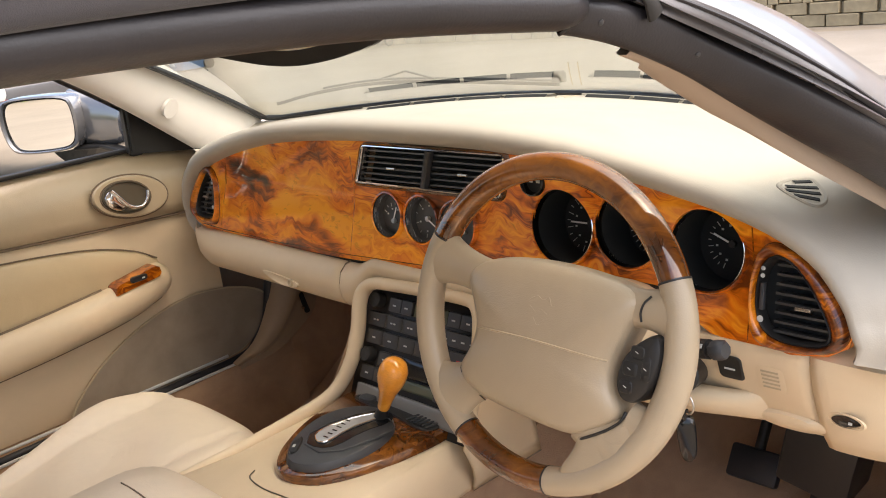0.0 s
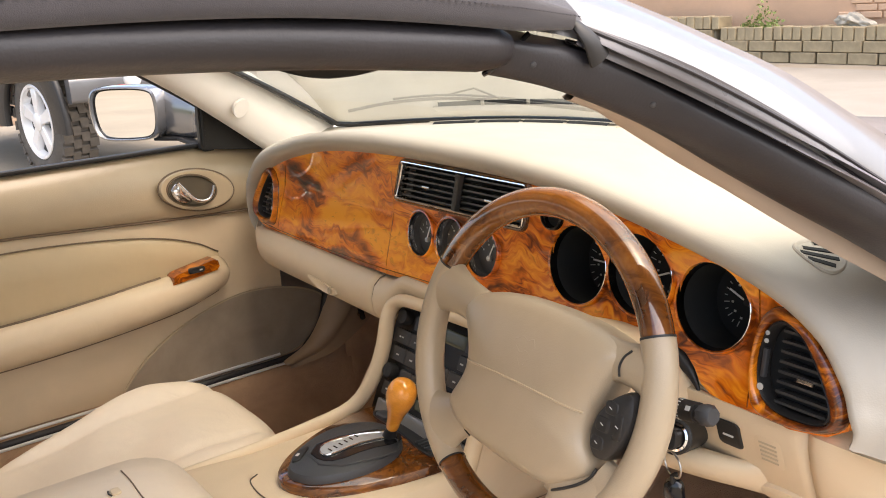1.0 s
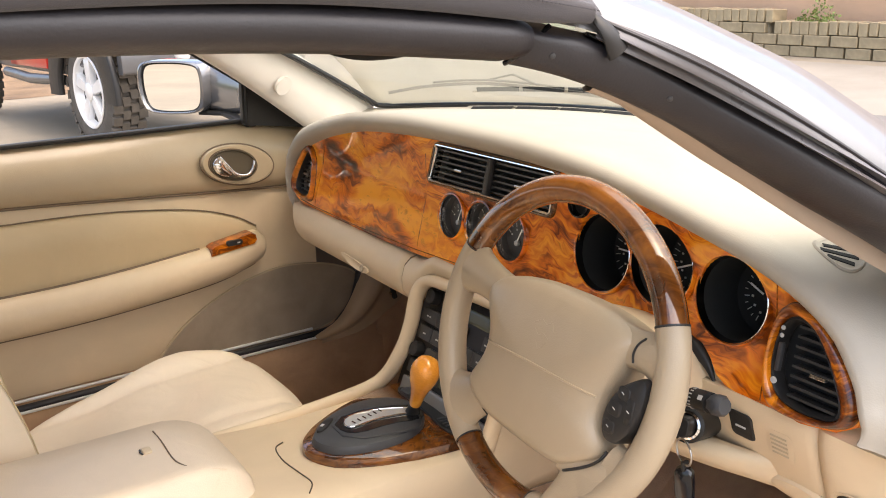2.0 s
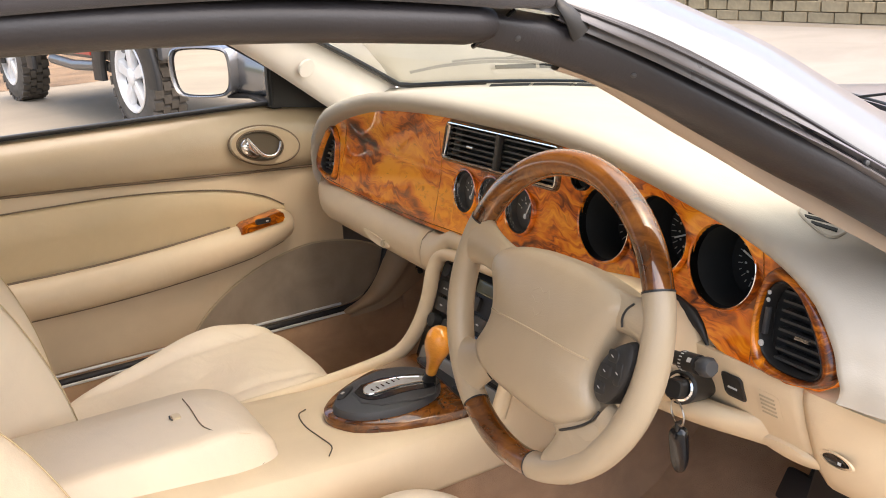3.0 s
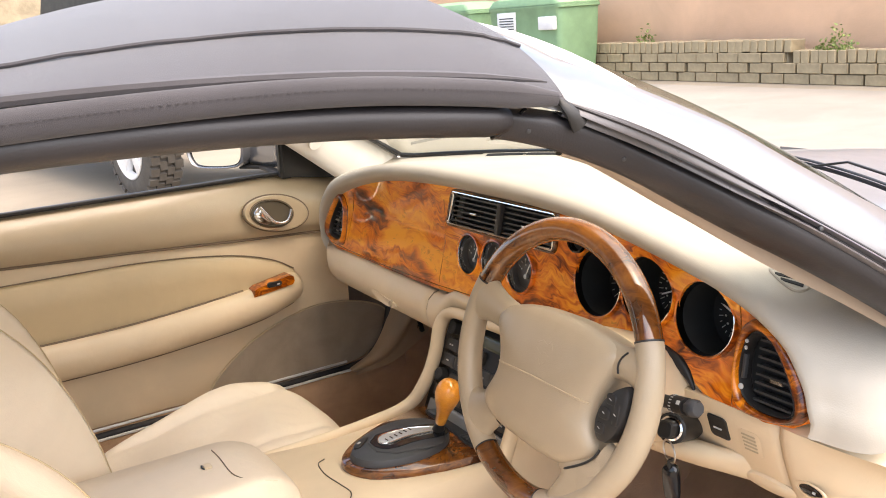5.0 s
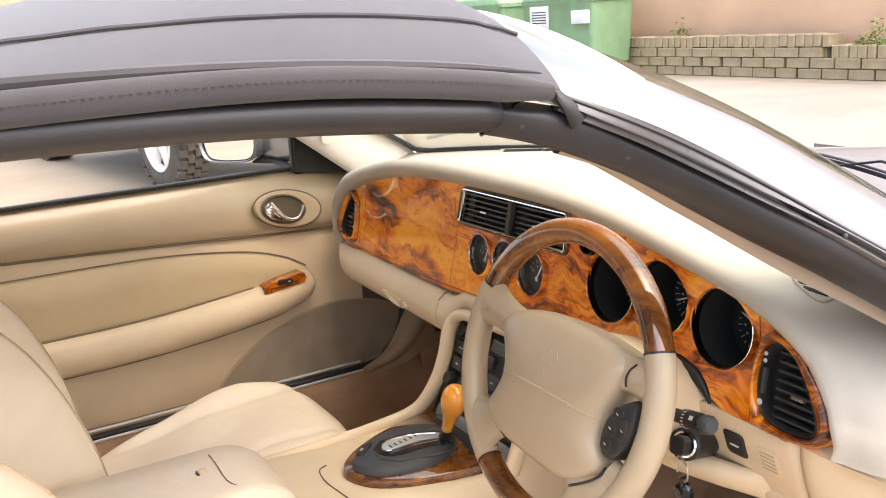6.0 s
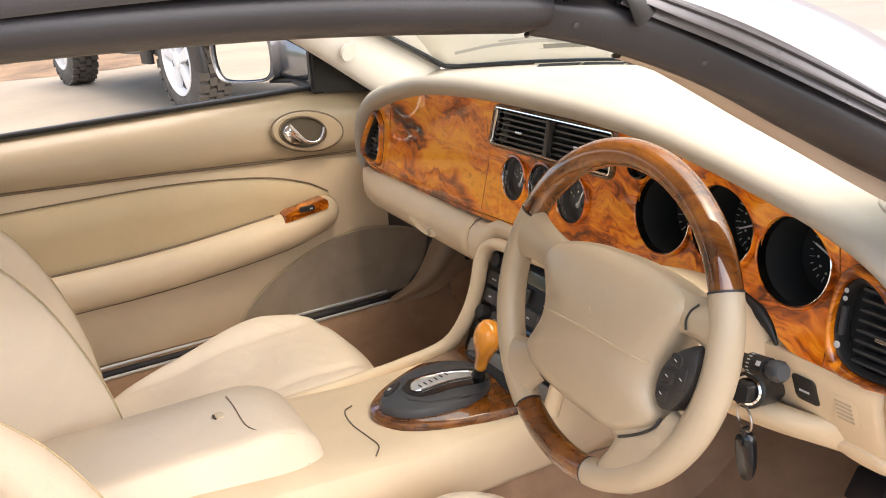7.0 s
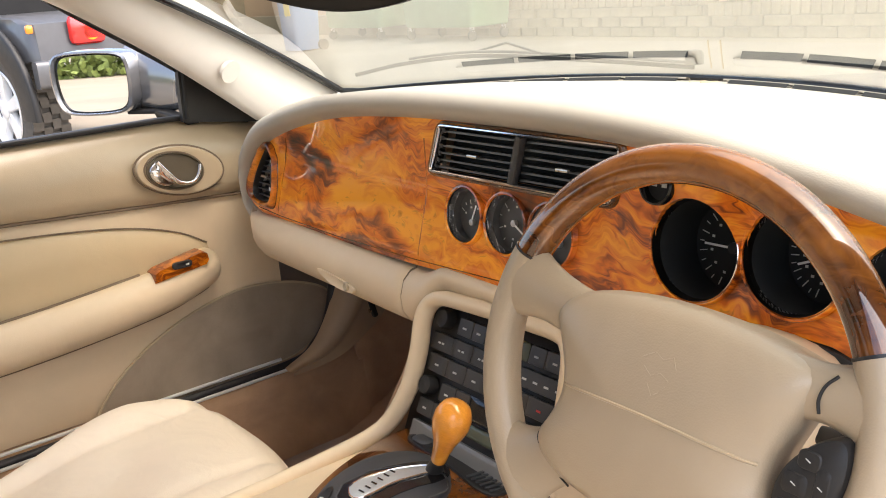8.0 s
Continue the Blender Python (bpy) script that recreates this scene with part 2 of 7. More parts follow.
def part(name, bm, material, parent, label="", sharp=38, solid=0.0, bevel=0.0):
    """Links a bmesh as one mesh object, under a thing or a part if there is one."""
    me = bpy.data.meshes.new(name)
    bmesh.ops.recalc_face_normals(bm, faces=bm.faces)
    bm.to_mesh(me)
    bm.free()
    me.materials.append(material)
    for p in me.polygons:
        p.use_smooth = True
    me.set_sharp_from_angle(angle=radians(sharp))
    ob = new(name, me)
    if parent:
        root = parent
        m = Matrix.Identity(4)
        while root:
            m = root.matrix_parent_inverse @ root.matrix_basis if not root.parent else m
            root = root.parent
        ob.parent = parent
        ob.matrix_parent_inverse = m.inverted() if not parent.parent else Matrix.Identity(4)
    if solid:
        md = ob.modifiers.new("solid", "SOLIDIFY")
        md.thickness, md.offset = solid, 0
    if bevel:
        md = ob.modifiers.new("bevel", "BEVEL")
        md.width, md.segments, md.limit_method = bevel, 2, "ANGLE"
    return tagged(ob, label) if label else ob


def sheet(rows, close_u=False, close_v=False, cap=False):
    """A bmesh of quads through rows of points."""
    bm = bmesh.new()
    vs = [[bm.verts.new(p) for p in row] for row in rows]
    nu, nv = len(vs), len(vs[0])
    for i in range(nu if close_u else nu - 1):
        for j in range(nv if close_v else nv - 1):
            q = [vs[i][j], vs[(i + 1) % nu][j], vs[(i + 1) % nu][(j + 1) % nv], vs[i][(j + 1) % nv]]
            try:
                bm.faces.new(q)
            except ValueError:
                pass
    if cap:
        for row in (vs[0], vs[-1]):
            try:
                bm.faces.new(row)
            except ValueError:
                pass
    return bm


def spline(pts, n):
    """n points along a smooth curve through pts (Catmull-Rom by chord)."""
    P = [Vector(p) for p in pts]
    P = [P[0] * 2 - P[1]] + P + [P[-1] * 2 - P[-2]]
    out = []
    m = len(P) - 3
    for k in range(n):
        f = k / (n - 1) * m
        i = min(int(f), m - 1)
        t = f - i
        a, b, c, d = P[i : i + 4]
        out.append(0.5 * ((2 * b) + (c - a) * t + (2 * a - 5 * b + 4 * c - d) * t * t + (3 * b - a - 3 * c + d) * t * t * t))
    return out


def loop_smooth(pts, rounds=2):
    """A closed outline with its corners cut (Chaikin)."""
    P = [Vector(p) for p in pts]
    for _ in range(rounds):
        P = [q for a, b in zip(P, P[1:] + P[:1]) for q in (a * 0.75 + b * 0.25, a * 0.25 + b * 0.75)]
    return P


def ring(cx, cy, rx, ry=None, n=32, a0=0.0):
    ry = ry or rx
    return [Vector((cx + rx * math.cos(a0 + k * math.tau / n), cy + ry * math.sin(a0 + k * math.tau / n))) for k in range(n)]


def rounded_rect(w, h, r, n=5, cx=0.0, cy=0.0):
    out = []
    for sx, sy, a in ((1, 1, 0), (-1, 1, 90), (-1, -1, 180), (1, -1, 270)):
        for k in range(n):
            t = radians(a + 90 * k / (n - 1))
            out.append(Vector((cx + sx * (w / 2 - r) + r * math.cos(t), cy + sy * (h / 2 - r) + r * math.sin(t))))
    return out


def sweep(path, section, up=(0, 0, 1), cap=True, scale=None):
    """A closed 2D section carried along a path; its y axis stays near up."""
    P = [Vector(p) for p in path]
    rows = []
    for k, p in enumerate(P):
        d = (P[min(k + 1, len(P) - 1)] - P[max(k - 1, 0)]).normalized()
        u = Vector(up)
        s = d.cross(u).normalized()
        u = s.cross(d)
        f = scale(k / (len(P) - 1)) if scale else 1.0
        rows.append([p + s * q[0] * f + u * q[1] * f for q in section])
    return sheet(rows, close_v=True, cap=cap)


def tube(path, r, n=12, up=(0, 0, 1), scale=None):
    return sweep(path, ring(0, 0, r, n=n), up, True, scale)


def plate(outline, holes, depth, place, edge=0.0):
    """A flat plate with real holes: place maps (x, y, height) to the world; edge rounds the rim."""
    bm = bmesh.new()
    edges = []
    for lp in (outline, *holes):
        vs = [bm.verts.new((p[0], p[1], 0)) for p in lp]
        edges += [bm.edges.new((a, b)) for a, b in zip(vs, vs[1:] + vs[:1])]
    bmesh.ops.triangle_fill(bm, use_beauty=True, use_dissolve=False, edges=edges)
    front = list(bm.faces)
    ext = bmesh.ops.extrude_face_region(bm, geom=front)
    top = [v for v in ext["geom"] if isinstance(v, bmesh.types.BMVert)]
    for v in top:
        v.co.z = depth
    if edge:
        rim = [e for e in bm.edges if e.is_valid and len(e.link_faces) == 2 and e.verts[0].co.z == depth and e.verts[1].co.z == depth and e.calc_face_angle(0) > 0.8]
        bmesh.ops.bevel(bm, geom=rim, offset=edge, segments=2, affect="EDGES", profile=0.6)
    for v in bm.verts:
        v.co = place(v.co.x, v.co.y, v.co.z)
    return bm


def dome(outline, levels, place, cap=True):
    """Rings of an outline, each (inset as a share, height), closed by a cap."""
    c = sum((Vector((p[0], p[1])) for p in outline), Vector((0, 0))) / len(outline)
    rows = []
    for s, h in levels:
        rows.append([place(c.x + (p[0] - c.x) * s, c.y + (p[1] - c.y) * s, h) for p in outline])
    bm = sheet(rows, close_v=True)
    if cap:
        bm.verts.ensure_lookup_table()
        n = len(outline)
        last = bm.verts[len(bm.verts) - n : len(bm.verts)]
        mid = bm.verts.new(place(c.x, c.y, levels[-1][1]))
        for a, b in zip(last, list(last[1:]) + [last[0]]):
            bm.faces.new((a, b, mid))
    return bm


def block(size, at=(0, 0, 0), turn=None, edge=0.0, seg=2):
    """A block with rounded edges."""
    bm = bmesh.new()
    bmesh.ops.create_cube(bm, size=1)
    for v in bm.verts:
        v.co = Vector((v.co.x * size[0], v.co.y * size[1], v.co.z * size[2]))
    if edge:
        bmesh.ops.bevel(bm, geom=list(bm.edges), offset=edge, segments=seg, affect="EDGES", profile=0.5)
    m = Matrix.Translation(at) @ (turn or Matrix.Identity(4))
    bmesh.ops.transform(bm, matrix=m, verts=bm.verts)
    return bm


def merge(*bms):
    """Several bmeshes as one."""
    out = bmesh.new()
    for b in bms:
        me = bpy.data.meshes.new("joined")
        b.to_mesh(me)
        b.free()
        out.from_mesh(me)
        bpy.data.meshes.remove(me)
    return out


def turned(profile, place, n=24, cap=True):
    """A turned body: (radius, height) pairs round the axis."""
    rows = [[place(r * math.cos(k * math.tau / n), r * math.sin(k * math.tau / n), h) for k in range(n)] for r, h in profile]
    return sheet(rows, close_v=True, cap=cap)


def frame_of(origin, ex, ey):
    """A placing function for a plane: x along ex, y along ey, height along their cross product."""
    o, ex, ey = Vector(origin), Vector(ex).normalized(), Vector(ey)
    ey = (ey - ex * ey.dot(ex)).normalized()
    ez = ex.cross(ey)
    return lambda x, y, h=0.0: o + ex * x + ey * y + ez * h


# ---------------------------------------------------------------- ground and surroundings
def ground_sheet():
    xs = [-400, -120, -60, -40, -30, -22, -16, -12, -8, -5, -3, 0, 3, 8, 20, 60, 400]
    rows = [[Vector((x, y, 0)) for y in xs] for x in xs]
    tagged(part("ground", sheet(rows), GROUND, None), "pale worn concrete yard round the parked cars", "ground", kind="structure")
    rows = [[Vector((x, 5.6 + 0.12 * (x + 4) + 0.02 * math.sin(x * 3), 0.004)), Vector((x, 10.3, 0.004))] for x in np.linspace(-40, 14, 60)]
    tagged(part("road", sheet(rows), ROAD, None), "strip of darker worn asphalt before the brick wall", "road", kind="structure")

    rows = [[Vector((x + 0.25 * math.sin(y * 1.7) * (x > -12), y, 0.004)) for x in (-11.0, -11.6, -13, -17, -23.8)] for y in np.linspace(-16, 4.2, 60)]
    tagged(part("dirt_verge", sheet(rows), EARTH, None), "strip of bare brown earth along the far boundary wall", "ground", kind="structure")


ground_sheet()

# ---------------------------------------------------------------- dashboard
# The fascia's plane leans back a little: x to the right, y up the face, height towards the seats.
FA = math.atan(0.03)
FT = math.atan(0.17)
FEX = Vector((math.cos(FA), -math.sin(FA), 0))
FEY = Vector((0, math.sin(FT), math.cos(FT)))
FO = Vector((0, -0.01, 0.85))
FEY = (FEY - FEX * FEY.dot(FEX)).normalized()
FEZ = FEX.cross(FEY)


def fascia(x, z, h=0.0):
    """The point of the fascia at a given x and height above the ground; h stands towards the seats."""
    b = (z - 0.85) / FEY.z
    p = FO + FEX * ((x - FEY.x * b) / FEX.x) + FEY * b
    return p + FEZ * h


dash = base("dashboard", (0, 0.1, 0.7), "cream dashboard with a lacquered burr walnut fascia", "dashboard")

TOP = [(-0.680, 0.836), (-0.668, 0.862), (-0.645, 0.884), (-0.613, 0.903), (-0.556, 0.925), (-0.450, 0.952), (-0.315, 0.975), (-0.134, 0.988), (0.036, 0.991), (0.195, 0.990), (0.330, 0.981), (0.452, 0.961), (0.564, 0.935), (0.628, 0.905), (0.666, 0.864), (0.679, 0.836)]
BOTTOM = [(0.675, 0.819), (0.655, 0.806), (0.616, 0.799), (0.562, 0.798), (0.520, 0.803), (0.505, 0.811), (0.494, 0.826), (0.480, 0.838), (0.450, 0.846), (0.385, 0.847), (0.330, 0.838), (0.270, 0.812), (0.200, 0.803), (0.030, 0.800), (-0.155, 0.790), (-0.365, 0.783), (-0.560, 0.783), (-0.620, 0.783), (-0.660, 0.795), (-0.678, 0.815)]
top_line = [Vector((p.x, p.y)) for p in spline([(x, z, 0) for x, z in TOP], 64)]
wood_outline = top_line + [Vector(p) for p in BOTTOM]

VENT_R = [(0.572, 0.868), (0.578, 0.895), (0.595, 0.906), (0.614, 0.899), (0.634, 0.876), (0.650, 0.850), (0.660, 0.828), (0.654, 0.815), (0.630, 0.810), (0.600, 0.811), (0.582, 0.820), (0.573, 0.840)]
RING_R = [(0.566, 0.868), (0.571, 0.903), (0.592, 0.920), (0.620, 0.908), (0.646, 0.886), (0.665, 0.864), (0.6765, 0.840), (0.674, 0.821), (0.654, 0.8075), (0.614, 0.8010), (0.578, 0.802), (0.567, 0.825)]
VENT_L = [(-x + 0.004, z - 0.004) for x, z in VENT_R]
RING_L = [(-x + 0.002, z - 0.004) for x, z in RING_R]
SMALL = [(-0.046, 0.875, 0.033), (0.033, 0.877, 0.034), (0.111, 0.877, 0.034)]
BIG = [(0.304, 0.899, 0.048), (0.4075, 0.909, 0.0465), (0.5100, 0.897, 0.0465)]
PIP = (0.263, 0.955, 0.017)
CENTRE = [(-0.111, 0.922), (0.203, 0.928), (0.222, 0.984), (-0.076, 0.981)]


def scaled(pts, k, rounds=2):
    P = loop_smooth(pts, rounds)
    c = sum(P, Vector((0, 0))) / len(P)
    return [c + (p - c) * k for p in P]


def fascia_bend(x, z, h):
    """The veneer rolls gently away above a crease and at its lower lip."""
    d = max(0.0, z - 0.895)
    e = max(0.0, 0.815 - z)
    bead = 0.0022 * math.exp(-(((z - 0.896) / 0.0045) ** 2)) * min(1.0, max(0.0, (-0.085 - x) / 0.03))
    return fascia(x, z, h + 0.27 * d - 6.0 * e * e + bead)


holes = [ring(x, z, r, n=36) for x, z, r in SMALL + BIG + [PIP]]
holes += [scaled(VENT_R, 1.0), scaled(VENT_L, 1.0), loop_smooth([Vector(p) for p in CENTRE], 0)]


def veneer():
    bm = bmesh.new()
    edges = []
    for lp in (wood_outline, *holes):
        vs = [bm.verts.new((p[0], p[1], 0)) for p in lp]
        edges += [bm.edges.new((a, b)) for a, b in zip(vs, vs[1:] + vs[:1])]
    bmesh.ops.triangle_fill(bm, use_beauty=True, use_dissolve=False, edges=edges)
    for z in (0.79, 0.80, 0.81, 0.82, 0.885, 0.889, 0.892, 0.894, 0.896, 0.898, 0.900, 0.903, 0.907, 0.92, 0.935, 0.95, 0.965):
        bmesh.ops.bisect_plane(bm, geom=list(bm.verts) + list(bm.edges) + list(bm.faces), plane_co=(0, z, 0), plane_no=(0, 1, 0))
    ext = bmesh.ops.extrude_face_region(bm, geom=list(bm.faces))
    for v in ext["geom"]:
        if isinstance(v, bmesh.types.BMVert):
            v.co.z = 0.010
    for x in (-0.115, -0.105, -0.095, -0.085):
        bmesh.ops.bisect_plane(bm, geom=list(bm.verts) + list(bm.edges) + list(bm.faces), plane_co=(x, 0, 0), plane_no=(1, 0, 0))
    for v in bm.verts:
        v.co = fascia_bend(v.co.x, v.co.y, v.co.z)
    return bm


wood = part("fascia", veneer(), BURR, dash, "glossy orange burr walnut veneer", 25)
for x0, z0, x1, z1 in ((-0.566, 0.786, -0.524, 0.924), (-0.146, 0.792, -0.119, 0.962), (0.565, 0.803, 0.567, 0.930)):
    pts = [fascia_bend(x0 + (x1 - x0) * k / 10, z0 + (z1 - z0) * k / 10, 0.0100) for k in range(11)]
    part("joint", tube(pts, 0.0009, 6, (0, -1, 0)), BURRD, wood)

part("lower_groove", tube([fascia_bend(x, z + 0.0075, 0.0101) for x, z in ((-0.64, 0.786), (-0.56, 0.783), (-0.365, 0.783), (-0.155, 0.790), (0.030, 0.800), (0.200, 0.803))], 0.0008, 6, (0, -1, 0)), RIMWOOD, wood, "dark line along the lower edge")


def bezel(cx, cz, r, wall, material, depth, name="bezel", parent=None):
    """A round surround with a tunnel behind it."""
    pl = lambda x, y, h: fascia_bend(cx, cz, 0.010) + FEX * x + FEY * y + FEZ * h
    prof = [(r + wall, -0.002), (r + wall * 0.8, 0.003), (r + wall * 0.3, 0.004), (r, 0.001), (r - 0.001, -0.006)]
    return part(name, turned(prof, pl, 40, cap=False), material, parent)


def tunnel(cx, cz, r, depth, parent, name="tunnel", material=DIAL):
    pl = lambda x, y, h: fascia_bend(cx, cz, 0.010) + FEX * x + FEY * y + FEZ * h
    return part(name, turned([(r, 0.0), (r * 0.97, -depth), (0.001, -depth)], pl, 36, cap=False), material, parent)


def bar(p, q, w, up, h=0.0006):
    p, q = Vector(p), Vector(q)
    return sweep([p, q], [(-w / 2, 0), (w / 2, 0), (w / 2, h), (-w / 2, h)], up)


def dial_face(cx, cz, r, depth, a0, a1, marks, needle, parent, hub=None, long=0.8, boss=BLACK):
    """Marks round a dial and its white needle."""
    pl = lambda x, y, h=0.0: fascia_bend(cx, cz, 0.010) + FEX * x + FEY * y + FEZ * (h - depth + 0.002)
    hx, hy = hub or (0, 0)
    for k in range(marks):
        a = radians(a0 + (a1 - a0) * k / (marks - 1))
        i = 0.70 if k % 2 == 0 else 0.78
        part("mark", bar(pl(hx + r * i * math.cos(a), hy + r * i * math.sin(a)), pl(hx + r * 0.88 * math.cos(a), hy + r * 0.88 * math.sin(a)), 0.0009, FEZ), WHITE, parent)
    for k in range(0, marks, 2):
        a = radians(a0 + (a1 - a0) * k / (marks - 1))
        c = pl(hx + r * 0.58 * math.cos(a), hy + r * 0.58 * math.sin(a))
        part("figure", bar(c - FEX * 0.0014, c + FEX * 0.0014, 0.0024, FEZ), WHITE, parent)
    a = radians(needle)
    nd = part("needle", bar(pl(hx, hy, 0.004), pl(hx + r * long * math.cos(a), hy + r * long * math.sin(a), 0.004), 0.0022, FEZ), NEEDLE, parent, "white needle")
    part("needle_hub", turned([(r * 0.12, 0), (r * 0.12, 0.005), (0.001, 0.006)], lambda x, y, h: pl(hx + x, hy + y, h), 16), boss, nd)


for (x, z, r), nd, a0, a1, m in zip(SMALL, (72, -28, 66), (150, 90, 150), (30, -255, 30), (7, 12, 7)):
    g = bezel(x, z, r, 0.0026, CHROME, 0.02, "small_gauge", dash)
    part("wooden_lip", turned([(r + 0.0062, -0.001), (r + 0.0056, 0.0030), (r + 0.0040, 0.0060), (r + 0.0022, 0.0064), (r + 0.0011, 0.0044)], lambda u, v, h: fascia_bend(x, z, 0.010) + FEX * u + FEY * v + FEZ * h, 40, cap=False), BURR, g, "raised walnut lip")
    tagged(g, "round black gauge with a chrome ring")
    tunnel(x, z, r, 0.016, g, material=DIALG)
    dial_face(x, z, r, 0.016, a0, a1, m, nd, g, hub=(0, -0.010) if m == 7 else (0, 0), long=0.72, boss=SATIN)
for (x, z, r), nd, a0, a1, m, hub in zip(BIG, (181, 203, 158), (108, 100, 105), (250, 255, 250), (11, 15, 11), ((0.002, -0.002), (0, 0), (0.0, 0.0))):
    g = bezel(x, z, r, 0.0025, CHROME, 0.03, "instrument", dash)
    part("wooden_lip", turned([(r + 0.0056, -0.001), (r + 0.0052, 0.0026), (r + 0.0042, 0.0050), (r + 0.0031, 0.0052), (r + 0.0023, 0.0036)], lambda u, v, h: fascia_bend(x, z, 0.010) + FEX * u + FEY * v + FEZ * h, 40, cap=False), BURR, g, "raised walnut lip")
    tagged(g, "deep round black instrument with a thin bright ring")
    tunnel(x, z, r, 0.062, g)
    dial_face(x, z, r * (0.8 if x > 0.5 else 1.0), 0.062, a0, a1, m, nd, g, hub=hub, long=0.70)
g = bezel(*PIP, 0.004, GLOSSB, 0.01, "warning_light", dash)
tagged(g, "small round black warning lamp panel")
tunnel(PIP[0], PIP[1], PIP[2], 0.006, g)
for k in (-1, 1):
    c = fascia_bend(PIP[0] + 0.006 * k, PIP[1], 0.006)
    part("symbol", bar(c - FEX * 0.003, c + FEX * 0.003, 0.006, FEZ), WHITE, g)


def end_vent(pts, ring_pts, side):
    """A teardrop air vent: black surround, level slats, a thumb wheel and a vane tab."""
    P = scaled(pts, 1.0)
    c = sum(P, Vector((0, 0))) / len(P)
    pl = lambda x, y, h: fascia_bend(x, y, 0.010 + h)
    Q = scaled(ring_pts, 1.0)
    roll = [[pl(*q.lerp(p, k), h) for p, q in zip(P, Q)] for k, h in ((0.0, -0.002), (0.02, 0.004), (0.15, 0.0082), (0.40, 0.0112), (0.68, 0.0108), (0.90, 0.0080), (1.04, 0.001))]
    v = part("end_vent", sheet(roll, close_v=True), BURRD, dash, "teardrop air vent with black slats in a walnut ring", 70)
    part("surround", dome(P, [(0.99, 0.004), (0.95, 0.005), (0.90, 0.002), (0.88, -0.012)], pl, False), BLACK, v)
    part("ring_groove", tube([pl(q.x, q.y, 0.0004) for q in Q + Q[:1]], 0.0009, 6, FEZ), RIMWOOD, v)
    part("backing", dome(P, [(0.99, -0.02), (0.5, -0.021)], pl), DIAL, v)
    xs, zs = [p.x for p in P], [p.y for p in P]
    n = 8
    for k in range(n):
        z = min(zs) + 0.010 + (max(zs) - min(zs) - 0.022) * k / (n - 1)
        row = [c.x + (p.x - c.x) * 0.93 for p in P if abs(p.y - z) < 0.007]
        if len(row) < 2:
            continue
        x0, x1 = min(row), max(row)
        if side > 0:
            x0 = max(x0, 0.592)
        else:
            x1 = min(x1, -0.582)
        if x1 - x0 < 0.008:
            continue
        a, b = fascia_bend(x0, z, 0.004), fascia_bend(x1, z, 0.004)
        part("slat", sweep([a, b], [(-0.0009, -0.012), (0.0009, -0.012), (0.0014, 0.002), (-0.0014, 0.002)], FEZ), SLAT, v)
    part("vane_tab", sweep([fascia_bend(0.615 * side, 0.849, 0.006), fascia_bend(0.632 * side, 0.849, 0.006)], rounded_rect(0.004, 0.005, 0.001, 3), FEZ), STEEL, v)
    x = 0.581 * side
    for z, w in ((0.833, 0.0036), (0.880, 0.0024), (0.888, 0.0024)):
        part("air_symbol", turned([(w, 0), (w, 0.001), (0.0002, 0.0012)], lambda a, b, h: fascia_bend(x + a, z + b, 0.0155 + h), 14), WHITE, v)
    part("thumb_wheel", sweep([fascia_bend(x, 0.843, 0.013), fascia_bend(x, 0.872, 0.013)], rounded_rect(0.005, 0.006, 0.001, 3), FEZ), GREYP, v)


end_vent(VENT_R, RING_R, 1)
end_vent(VENT_L, RING_L, -1)


